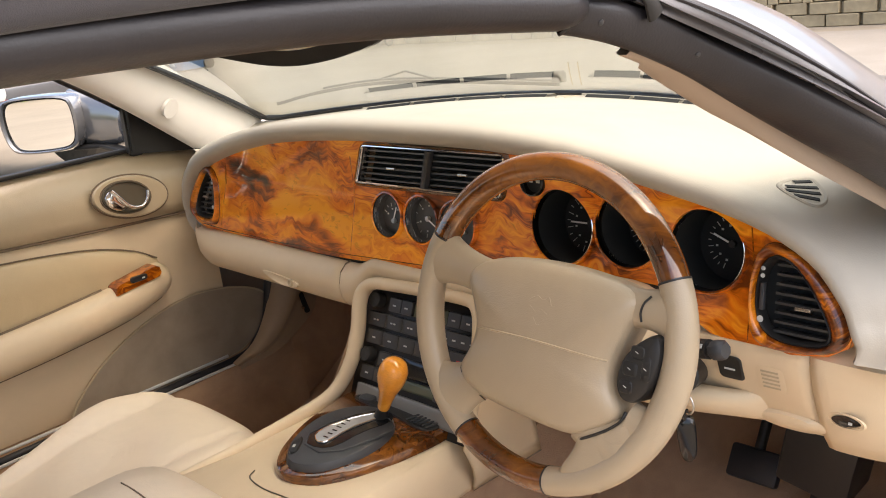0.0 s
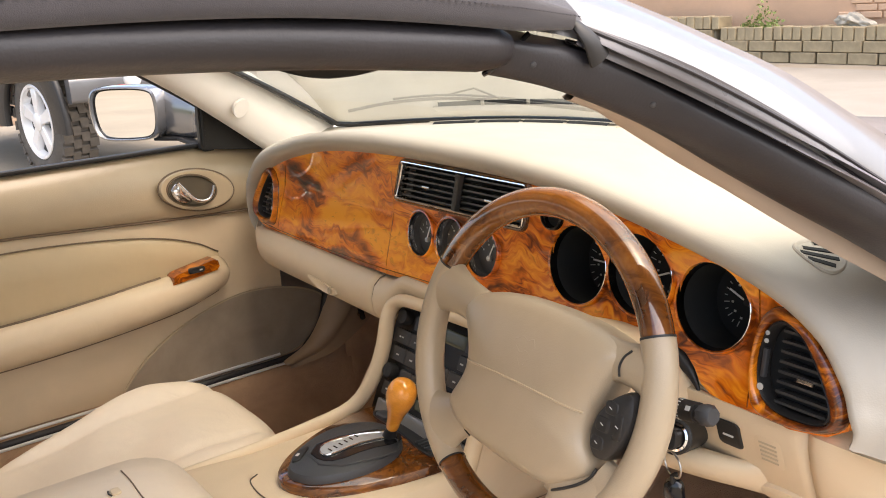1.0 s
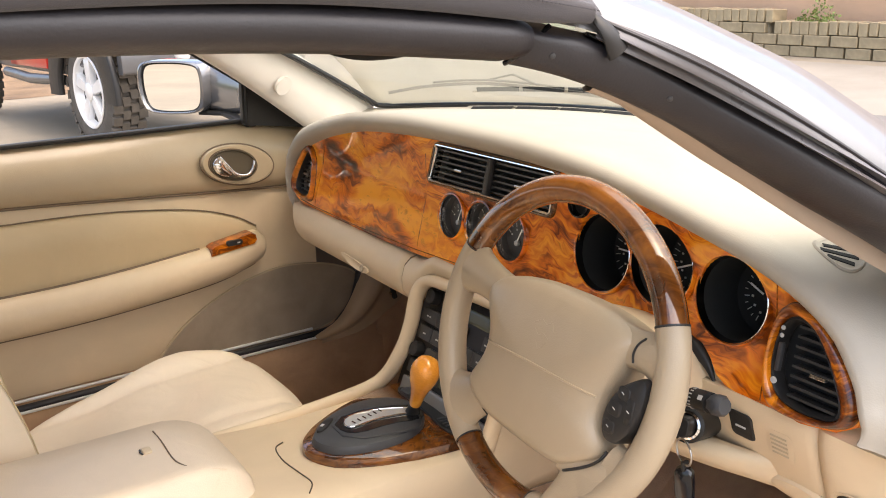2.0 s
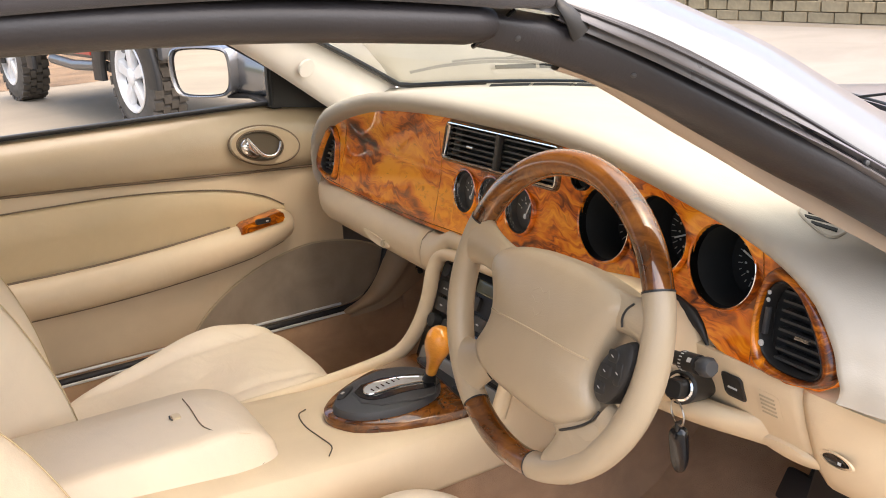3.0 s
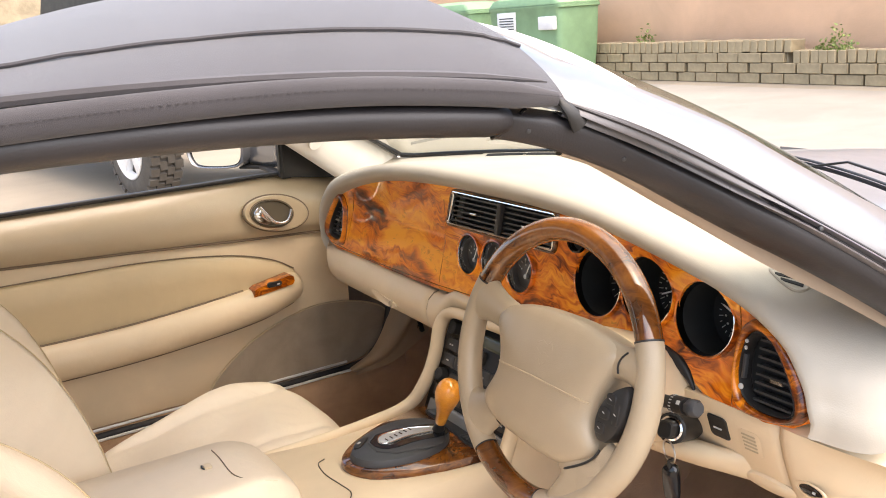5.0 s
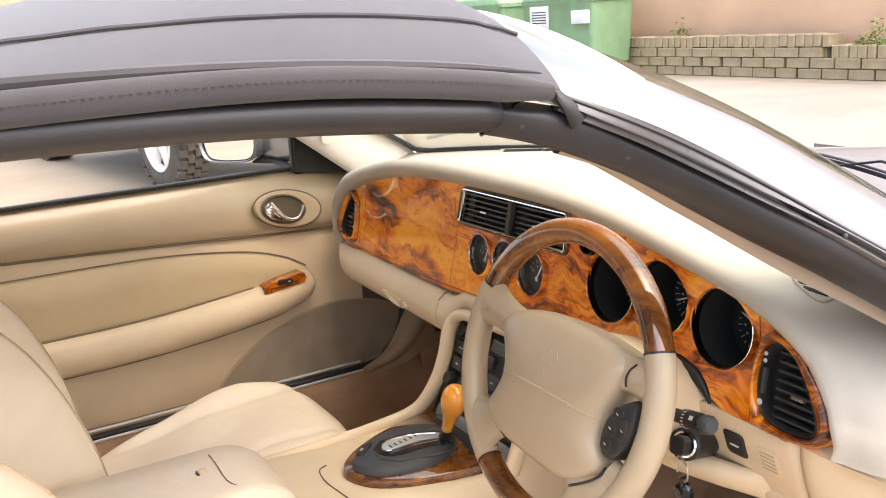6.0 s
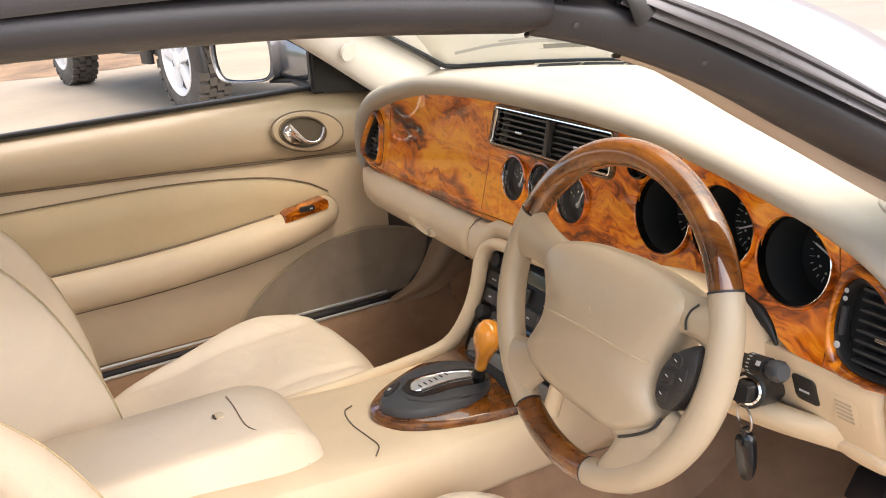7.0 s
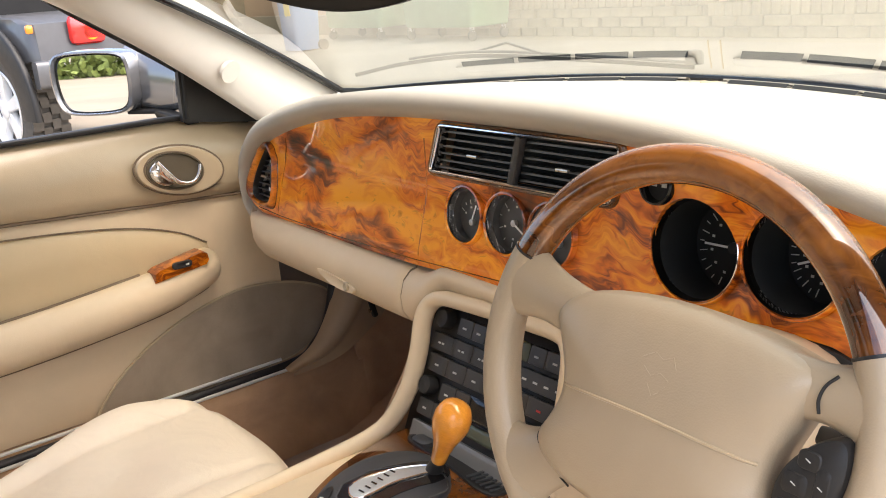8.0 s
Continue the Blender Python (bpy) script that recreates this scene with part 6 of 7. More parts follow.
# gutter: groove, ridge, groove, ridge between seal and paint
prof = [(-0.25, -0.016), (0.00, -0.013), (0.10, -0.008), (0.22, 0.002), (0.34, 0.005), (0.46, 0.003), (0.54, -0.005), (0.60, -0.006), (0.68, 0.001), (0.78, 0.0045), (0.88, 0.003), (0.96, -0.004), (1.05, -0.006)]
GUT_A = [p for p in SEAL_TOP if p.y > -0.372]
GUT_A = [GUT_A[min(len(GUT_A) - 1, round(k * (len(GUT_A) - 1) / (NP - 1)))] for k in range(NP)]
GUT_A = spline(GUT_A[:: 6] + [GUT_A[-1]], NP)
GUT_B = spline([p for p in SKIN_IN if p.y > -0.368][:: 6] + [SKIN_IN[-1]], NP)
GN = strip_normals(GUT_A, GUT_B, (0.8, -0.5, 0.3))
part("gutter", sheet([[h.lerp(k, a) + n * d for a, d in prof] for h, k, n in zip(GUT_A, GUT_B, GN)]), SEALG, bodyw, "ridged grey rain gutter", 75)
for a, d in ((0.05, -0.009), (0.57, -0.0035), (1.0, -0.002)):
    part("gutter_groove", tube([h.lerp(k, a) + n * d for h, k, n in zip(GUT_A, GUT_B, GN)], 0.0016, 6), RUBBER, bodyw)
c = GUT_A[17].lerp(GUT_B[17], 0.6) + GN[17] * 0.004
part("gutter_screw", turned([(0.0024, -0.002), (0.0022, 0.0006), (0.0008, 0.0012)], frame_of(c, GN[17].orthogonal(), GN[17].cross(GN[17].orthogonal())), 12), GREYP, bodyw)
# one silver skin: pillar, header, pillar
head_in = [glass_pt(u, 1) for u in np.linspace(-0.94, 0.78, 25)]
head_out = [Vector((0.615 * u, -0.272 - 0.085 * abs(u) ** 2.2, 1.302 - 0.075 * abs(u) ** 2.5)) for u in np.linspace(-0.96, 0.90, 25)]
rows = []
for k in range(NP - 1, -1, -1):
    a, b = glass_pt(-1, 0.97 * (1 - k / (NP - 1))), SKIN_IN[k].copy()
    b.x = -b.x
    o = Vector((-0.6, 0.0, 0.8))
    rows.append([a, a + o * 0.006, a.lerp(b, 0.3) + o * 0.012, a.lerp(b, 0.7) + o * 0.012, b + o * 0.004, b - o * 0.006])
for a, b in zip(head_in, head_out):
    o = Vector((0.35 * a.x, 0.3, 0.9)).normalized()
    rows.append([a + Vector((0, 0.01, -0.02)), a.lerp(b, 0.1), a.lerp(b, 0.35) + o * 0.004, a.lerp(b, 0.7) + o * 0.006, b + o * 0.001, b - o * 0.012])
for g, a, b, o in zip(GLASS_R, SKIN_OUT, SKIN_IN, strip_normals(SKIN_OUT, SKIN_IN, (0.5, -0.1, 0.85))):
    g = g + Vector((-0.01, 0.01, -0.045))
    rows.append([g, a.lerp(g, 0.12), a.lerp(b, 0.22) + o * 0.007, a.lerp(b, 0.6) + o * 0.009, b.lerp(a, 0.08) + o * 0.002, b - o * 0.008])
part("painted_frame", sheet(rows), SILVER, bodyw, "silver painted pillar and header", 80)
# little clip where hood and pillar meet
part("corner_clip", sweep(spline([Vector((0.657, -0.350, 1.187)), Vector((0.657, -0.358, 1.199)), Vector((0.651, -0.364, 1.209)), Vector((0.641, -0.366, 1.218))], 8), [Vector((q.x * 0.0038, q.y * 0.008)) for q in ring(0, 0, 1, n=14)], (0, 1, 0), scale=lambda t: 1.1 - 0.7 * t), BLACK, bodyw)

hood = base("soft_top", (0, -0.9, 1.2), "raised dark grey canvas soft top with stitched seams", "soft top")
RAIL = [(0.637, -0.366, 1.192), (0.633, -0.45, 1.203), (0.630, -0.58, 1.2155), (0.626, -0.72, 1.2215), (0.622, -0.85, 1.221), (0.615, -1.10, 1.212), (0.60, -1.50, 1.18)]


def hood_pt(u, w):
    """u: across, -1 to 1; w: 0 at the header to 1 at the back."""
    R = RAILS[int(round(w * 59))]
    x = abs(u)
    edge_x = R.x + 0.022
    front = -0.282 - 0.085 * x ** 2.2
    y = front + R.y - RAIL[0][1]
    crown = 1.322 - 0.02 * w + 0.028 * math.sin(math.pi * min(1, w * 1.6))
    low = R.z + 0.020
    if w < 0.08:
        crown = crown - 0.012 * (1 - w / 0.08)
    z = low + (crown - low) * (1 - x ** 3.0) ** 0.85
    return Vector((edge_x * u, y, z))


RAILS = spline(RAIL, 60)
rows = [[hood_pt(math.sin(u * math.pi / 2), w) for u in np.linspace(-1, 1, 49)] for w in np.linspace(0, 1, 60)]
part("canvas", sheet(rows), CANVAS, hood, "dark grey woven canvas", 70)
rows = []
for k in range(9):
    t = k / 8
    rows.append([hood_pt(math.sin(u * math.pi / 2), 1.0) * (1 - t) + Vector((0.62 * math.sin(u * math.pi / 2), -1.98 + 0.12 * u * u, 0.93)) * t + Vector((0, -0.08, 0.03)) * math.sin(math.pi * t) for u in np.linspace(-1, 1, 25)])
rear = sheet(rows)
rear.faces.ensure_lookup_table()
# Unseen rear window, cut into the canvas to let light in from behind.
pane_faces = [f for k, f in enumerate(rear.faces) if 2 <= k // 24 <= 5 and 5 <= k % 24 <= 18]
pane = bmesh.new()
for f in pane_faces:
    pane.faces.new([pane.verts.new(v.co) for v in f.verts])
bmesh.ops.remove_doubles(pane, verts=list(pane.verts), dist=0.0005)
bmesh.ops.delete(rear, geom=pane_faces, context="FACES")
part("rear_canvas", rear, CANVAS, hood, sharp=70)
part("rear_window", pane, GLASS, hood, "unseen glass rear window added to let light in", 70).visible_shadow = False
rows = [[hood_pt(u * 0.97, w) + Vector((0, 0, -0.022)) for u in np.linspace(-1, 1, 21)] for w in np.linspace(0, 1, 20)]
part("headlining", sheet(rows), TRIM, hood, sharp=70)
for s in (1, -1):
    Rr = [Vector((p.x * s, p.y, p.z)) for p in RAILS]
    part("side_rail", sweep([p for p in Rr if p.y < -0.412], [Vector((q.x * 0.020, q.y * 0.015)) for q in ring(0, 0, 1, n=16)], scale=lambda t: min(1.0, 0.72 + 9 * t)), RUBBER, hood, "black rubber side rail", 60)
    lip = [Vector(((p.x + 0.021) * s, p.y, p.z + 0.019 + 0.004 * math.sin(p.y * 9))) for p in RAILS[1:]]
    part("edge_binding", sweep(lip, [Vector((q.x * 0.006, q.y * 0.011)) for q in ring(0, 0, 1, n=12)], scale=lambda t: min(1.0, 0.55 + 5 * t)), CANVAS, hood)
    fold = [hood_pt(0.985 * s, w) + Vector((0.004 * s, 0, 0.006)) for w in np.linspace(0.03, 1, 40)]
    part("side_seam", tube(fold, 0.0045, 8, scale=lambda t: min(1.0, 0.15 + 5 * t)), CANVAS, hood)
    top_seam = [hood_pt(0.86 * s, w) + Vector((0, 0, 0.002)) for w in np.linspace(0.0, 1, 50)]
    part("top_seam", tube(top_seam, 0.0019, 6), CANVAS, hood)
    st = []
    pts = spline([Vector(((p.x + 0.0278) * s, p.y, p.z + 0.021 + 0.004 * math.sin(p.y * 9))) for p in RAILS[1:]], 300)
    for k in range(0, 298, 2):
        st.append(sweep([pts[k], pts[k + 1]], [(-0.0004, -0.0004), (0.0004, -0.0004), (0.0004, 0.0003), (-0.0004, 0.0003)]))
    tagged(part("stitching", merge(*st), STITCH, hood), kind="stuff")

# rear-view mirror
rv = base("interior_mirror", (0.03, -0.19, 1.16), "black framed interior rear-view mirror", "mirror")
RM = [(-0.150, 0.022), (-0.145, -0.006), (-0.10, -0.016), (-0.05, -0.026), (0.0, -0.030), (0.05, -0.026), (0.10, -0.016), (0.145, -0.004), (0.150, 0.022), (0.13, 0.040), (0.0, 0.046), (-0.13, 0.040)]
rpl = frame_of((0.03, -0.20, 1.165), (0.96, 0.28, 0.0), (0.05, -0.12, 0.99))
part("casing", dome(loop_smooth([Vector(p) for p in RM], 2), [(0.7, -0.025), (0.96, -0.012), (1.0, 0.0), (0.97, 0.006), (0.92, 0.0045)], rpl), BLACK, rv)
part("mirror_glass", dome([q * 0.82 + Vector((0, 0.016)) for q in loop_smooth([Vector(p) for p in RM], 2)], [(1.0, 0.0050), (0.5, 0.0052)], rpl), MIRROR, rv)
part("stem", tube([rpl(0, 0.01, -0.02), rpl(0, 0.05, -0.06), glass_pt(0.03, 0.95)], 0.009, 10), BLACK, rv)

# ---------------------------------------------------------------- outside parts of the car
mir = base("door_mirror", (-0.80, -0.02, 0.95), "silver door mirror on the passenger door", "mirror")
MC = Vector((-0.990, -0.149, 1.016))
mpl = frame_of(MC, (0.83, 0.55, 0.0), (-0.0115, 0.0175, 1))
if (mpl(0, 0, 1) - mpl(0, 0, 0)).y > 0:
    raise ValueError("mirror faces ahead")
MO = [(-0.088, 0.050), (-0.092, 0.0), (-0.080, -0.050), (-0.05, -0.062), (0.05, -0.060), (0.082, -0.050), (0.092, -0.02), (0.092, 0.035), (0.078, 0.058), (-0.05, 0.060)]
mo = loop_smooth([Vector(p) * 0.93 for p in MO], 2)
part("housing", dome(mo, [(0.985, -0.006), (0.99, 0.006), (1.03, 0.011), (1.09, 0.008), (1.13, -0.008), (1.13, -0.03), (1.06, -0.06), (0.88, -0.09), (0.55, -0.108), (0.2, -0.112)], mpl), SILVERM, mir, "silver mirror housing")
part("mirror_rim", dome(mo, [(0.99, 0.001), (0.975, 0.0045), (0.955, 0.0045), (0.945, 0.0005)], mpl, False), GLOSSB, mir)
part("mirror_glass", dome(mo, [(0.95, 0.0022), (0.5, 0.0022)], mpl), MIRROR, mir, "mirror glass")
part("arm", sweep(spline([mpl(0.050, 0.0, -0.050), mpl(0.100, -0.004, -0.048), Vector((-0.850, -0.022, 1.000)), Vector((-0.800, -0.030, 0.985)), Vector((-0.765, -0.045, 0.972))], 16), [Vector((q.x * 0.034, q.y * 0.062)) for q in loop_smooth([Vector(p) for p in ((1, 1), (-1, 1), (-1, -1), (1, -1))], 2)], scale=lambda t: 1.05 - 0.55 * t ** 1.3), SILVERM, mir, "silver mirror arm")
part("arm_foot", sweep([mpl(0.060, -0.058, -0.02), mpl(0.12, -0.060, -0.03), Vector((-0.765, -0.055, 0.945))], rounded_rect(0.026, 0.010, 0.004, 4)), BLACK, mir)
tri = tagged(part("quarter_panel", plate([Vector(p) for p in ((-0.078, 0.948), (0.085, 0.925), (0.085, 0.934), (-0.062, 1.044), (-0.074, 1.046))], [], 0.014, lambda y, z, h: Vector((-0.765 + h, y, z)), 0.0), BLACK, door), "black plastic quarter panel behind the mirror")
part("panel_ridge", tube([(-0.750, -0.070, 0.953), (-0.750, -0.066, 1.036)], 0.004, 8, (1, 0, 0)), BLACK, tri)

bon = base("bonnet", (0, 1.2, 0.6), "silver painted bonnet of the car", "bonnet")
rows = []
for k in range(26):
    t = k / 25
    y = 0.56 + 1.35 * t
    row = []
    for u in np.linspace(-1, 1, 33):
        z = 0.955 - 0.10 * t - 0.10 * t ** 3 - 0.05 * u * u + 0.012 * math.exp(-(u / 0.25) ** 2)
        row.append(Vector((u * (0.74 - 0.06 * t), y - 0.36 * u * u * (1 - t), z)))
    rows.append(row)
part("panel", sheet(rows), SILVER, bon, "silver painted panel", 70)
rows = []
for u in np.linspace(-1, 1, 33):
    a, b = glass_pt(u, 0), Vector((u * 0.74, 0.56 - 0.36 * u * u, 0.945 - 0.05 * u * u))
    rows.append([a + Vector((0, 0.01, -0.012)), a.lerp(b, 0.5) + Vector((0, 0, -0.02)), b + Vector((0, 0, -0.012))])
part("scuttle", sheet(rows), SILVER, bon, sharp=70)
for s in (1, -1):
    rows = [[Vector((s * x, y, z)) for y in np.linspace(0.12, 1.9, 14)] for x, z in ((0.70, 0.885), (0.80, 0.865), (0.87, 0.79), (0.90, 0.68), (0.90, 0.45))]
    for r in rows:
        for p in r:
            t = max(0.0, (p.y - 0.56) / 1.35)
            p.z -= 0.10 * t + 0.10 * t ** 3
    part("wing", sheet(rows), SILVER, bon, "silver painted front wing", 70)


# the rest of the car's outside, plain
shell = base("car_bodywork", (0, -0.8, 0), "silver painted convertible bodywork on dark tyres", "car body")


def side_skin(sx, y0, y1, sec, name):
    rows = [[Vector((sx * x, y, z)) for y in np.linspace(y0, y1, 12)] for x, z in sec]
    return part(name, sheet(rows), SILVER, shell, sharp=70)


SIDE = ((0.785, 0.938), (0.83, 0.905), (0.875, 0.80), (0.895, 0.66), (0.885, 0.45), (0.83, 0.27), (0.76, 0.24))
side_skin(-1, -1.20, 0.10, SIDE, "door_skin")
for sx in (-1, 1):
    side_skin(sx, -2.45, -1.22, ((0.62, 0.955), (0.75, 0.945), *SIDE[1:]), "rear_quarter")
    side_skin(sx, -1.22, 0.12, ((0.80, 0.30), (0.86, 0.29), (0.85, 0.25), (0.76, 0.22)), "sill_skin")
part("rear_deck", sheet([[Vector((0.62 * u, y, 0.955 + 0.02 * (1 - u * u) - 0.03 * max(0, -y - 2.1))) for u in np.linspace(-1, 1, 9)] for y in (-1.93, -2.1, -2.3, -2.45)]), SILVER, shell, sharp=70)
for y, z0 in ((-2.45, 0.94), (1.91, 0.755)):
    part("end_panel", sheet([[Vector((0.885 * u, y + (0.06 if y > 0 else -0.06) * math.sin(math.pi * t) * (1 - u * u), z0 - (z0 - 0.25) * t)) for u in np.linspace(-1, 1, 11)] for t in np.linspace(0, 1, 6)]), SILVER, shell, sharp=70)
for sx in (-1, 1):
    for y in (-1.62, 1.08):
        pl = frame_of((0.80 * sx, y, 0.325), (0, sx, 0), (0, 0, 1))
        ty = part("tyre", turned([(0.22, 0.09), (0.29, 0.105), (0.322, 0.08), (0.325, -0.08), (0.29, -0.105), (0.20, -0.09)], pl, 32), TYRE, shell)
        part("rim", turned([(0.225, 0.092), (0.21, 0.10), (0.19, 0.07), (0.06, 0.085), (0.001, 0.09)], pl, 28, cap=False), ALLOY, ty)


def wiper(pts, spring, name):
    w = base(name, pts[0], "black windscreen wiper lying along the glass", "wiper", "wipers")
    path = spline(pts, 24)
    part("blade", sweep(path, rounded_rect(0.003, 0.007, 0.001, 3)), RUBBER, w)
    part("arm", tube([p + Vector((0, 0, 0.007)) for p in path[6:]], 0.0024, 8), GREYP, w)
    m = path[len(path) // 2 + spring]
    part("bridge", sweep([m + Vector((-0.08, 0, 0.006)), m + Vector((0, 0, 0.022)), m + Vector((0.08, 0, 0.006))], rounded_rect(0.006, 0.004, 0.0015, 3)), BLACK, w)
    part("pivot", turned([(0.014, -0.005), (0.014, 0.010), (0.010, 0.016), (0.001, 0.017)], frame_of(path[-1] + Vector((0, 0, 0.01)), (1, 0, 0), (0, 1, 0)), 16), BLACK, w)


wiper([glass_pt(-0.95, 0.085) + Vector((0, 0.012, 0.012)), glass_pt(-0.80, 0.11) + Vector((0, 0.012, 0.014)), glass_pt(-0.60, 0.105) + Vector((0, 0.012, 0.014)), glass_pt(-0.35, 0.05) + Vector((0, 0.02, 0.012)), glass_pt(-0.10, 0.02) + Vector((0, 0.03, 0.008))], 1, "wiper")
wiper([Vector((0.10, 0.49, 1.012)), Vector((0.28, 0.47, 1.004)), Vector((0.45, 0.425, 0.990)), Vector((0.62, 0.36, 0.968))], 0, "wiper")

# ---------------------------------------------------------------- off-road car beside ours
JD = Vector((-0.988, -0.155, 0)).normalized()
JS = Vector((-JD.y, JD.x, 0))
if JS.y > 0:
    JS = -JS
jeep = base("offroad_car", (-7.9, 1.2, 0), "grey and black off-road car with knobbly tyres", "car")
jpt = lambda a, b, z: Vector((-6.42, 0.84, 0)) + JD * a - JS * b + Vector((0, 0, z))


def big_wheel(a, b, name="wheel", r=0.46, rim_r=0.285, width=0.27):
    c = jpt(a, b, r)
    ey = Vector((0, 0, 1))
    pl = frame_of(c, JD if JD.cross(ey).dot(JS) > 0 else -JD, ey)
    prof = [(rim_r, 0.0), (rim_r + 0.03, 0.012), (r * 0.80, 0.010), (r * 0.92, -0.005), (r * 0.945, -0.03), (r * 0.945, -width + 0.03), (r * 0.92, -width), (rim_r, -width)]
    ty = part(name, turned(prof, pl, 48, cap=False), TYRE, jeep, "knobbly black off-road tyre on a pale alloy rim")
    lug = []
    for k in range(27):
        for row, (h0, h1, ph) in enumerate(((-0.002, -0.068, 0.0), (-0.075, -0.130, 0.5), (-0.140, -0.195, 0.0), (-0.202, -0.268, 0.5))):
            ang = (k + ph) * math.tau / 27
            ca, sa = math.cos(ang), math.sin(ang)
            hw = 0.036
            pts = []
            for rr in (r * 0.93, r * 1.0):
                for t, h in ((-hw, h0), (hw, h0 + 0.006), (hw, h1), (-hw, h1 - 0.006)):
                    pts.append(pl(rr * ca - t * sa, rr * sa + t * ca, h))
            lug.append(sheet([pts[:4], pts[4:]], close_v=True, cap=True))
    tagged(part("tread", merge(*lug), TYRE, ty, "raised tread lugs"), kind="stuff")
    rm = part("rim", turned([(rim_r + 0.006, 0.006), (rim_r, 0.012), (rim_r - 0.02, 0.008), (rim_r - 0.03, -0.05), (rim_r - 0.05, -0.075), (0.001, -0.07)], pl, 40, cap=False), ALLOY, ty, "pale five-spoke alloy rim")
    for k in range(5):
        ang = k * math.tau / 5 + 0.3
        d = Vector((math.cos(ang), math.sin(ang)))
        n2 = Vector((-d.y, d.x))
        q = [d * 0.05 + n2 * 0.035, d * (rim_r - 0.02) + n2 * 0.055, d * (rim_r - 0.02) - n2 * 0.055, d * 0.05 - n2 * 0.035]
        part("rim_spoke", dome(q, [(1, -0.06), (1, -0.012), (0.9, -0.004), (0.4, -0.002)], pl), ALLOY, rm)
    part("centre_cap", turned([(0.07, -0.03), (0.07, 0.004), (0.05, 0.014), (0.001, 0.016)], pl, 20), ALLOY, rm)
    part("rim_gap", turned([(rim_r - 0.035, -0.055), (0.08, -0.058)], pl, 32, cap=False), BLACK, rm)


big_wheel(0.0, 0.0)
big_wheel(3.4, 0.0)
for a in (0.0, 3.0):
    c = jpt(a, 1.5, 0.44)
    part("wheel", turned([(0.10, 0.14), (0.40, 0.14), (0.44, 0.10), (0.44, -0.10), (0.40, -0.14), (0.10, -0.14)], frame_of(c, JD, (0, 0, 1)), 36), TYRE, jeep)
# tub, arches, bumper, lamps
def tub():
    side = [(-0.62, 0.80), (-0.60, 1.05), (-0.45, 1.10), (0.2, 1.12), (1.2, 1.15), (1.9, 1.15), (3.0, 1.10), (3.1, 0.95), (3.1, 0.62), (2.0, 0.56), (0.6, 0.56), (-0.2, 0.70)]
    s = [Vector(p) for p in side]
    return dome(s, [(1, -1.45), (1, -0.05), (0.985, -0.02), (0.95, 0.0), (0.3, 0.005)], lambda a, z, h: jpt(a, 0.02 - h, z))


part("body_tub", tub(), BODYG, jeep, "grey painted body")
part("cabin", dome([Vector(p) for p in ((0.3, 1.12), (0.2, 1.72), (1.7, 1.78), (2.1, 1.15))], [(1, -1.40), (1, -0.10), (0.97, -0.05), (0.5, -0.045)], lambda a, z, h: jpt(a, 0.02 - h, z)), BLACK, jeep, "black hard top")
for a in (0.0, 3.0):
    arc = [jpt(a + 0.56 * math.cos(t), -0.04, 0.46 + 0.52 * math.sin(t)) for t in np.linspace(-0.1, math.pi + 0.1, 20)]
    part("arch_flare", sweep(arc, rounded_rect(0.22, 0.05, 0.02, 4), JS), BLACK, jeep, "black plastic arch flare")
part("bumper", sweep([jpt(-0.70, -0.02, 0.72), jpt(-0.74, 0.2, 0.72), jpt(-0.74, 1.3, 0.72), jpt(-0.70, 1.52, 0.72)], rounded_rect(0.14, 0.18, 0.03, 4)), BODYG, jeep)
part("side_step", tube([jpt(0.55, 0.02, 0.52), jpt(1.2, -0.02, 0.50), jpt(1.95, 0.02, 0.52)], 0.045, 12), BODYG, jeep)
part("red_side_panel", block((0.9, 0.03, 0.12), jpt(1.25, -0.005, 0.66), Matrix.Rotation(math.atan2(JD.y, JD.x), 4, "Z"), 0.01), REDPAINT, jeep, "red painted lower panel")
lamp = part("tail_lamp", block((0.07, 0.26, 0.20), jpt(-0.63, 0.42, 0.99), Matrix.Rotation(math.atan2(JD.y, JD.x), 4, "Z"), 0.04), REDLENS, jeep, "red lamp lens with an amber centre")
part("indicator", turned([(0.055, 0.0), (0.050, 0.012), (0.025, 0.018), (0.001, 0.020)], frame_of(jpt(-0.665, 0.44, 0.97), JS, (0, 0, 1)), 20), AMBER, lamp)
part("side_marker", block((0.05, 0.05, 0.06), jpt(-0.63, 0.02, 1.02), None, 0.015), AMBER, jeep, "small amber marker lamp")
part("tow_ball", turned([(0.045, -0.05), (0.06, -0.02), (0.06, 0.02), (0.04, 0.05), (0.001, 0.06)], frame_of((-5.40, 1.29, 0.79), (1, 0, 0), (0, 1, 0)), 16), ALLOY, jeep, "white ball cover")


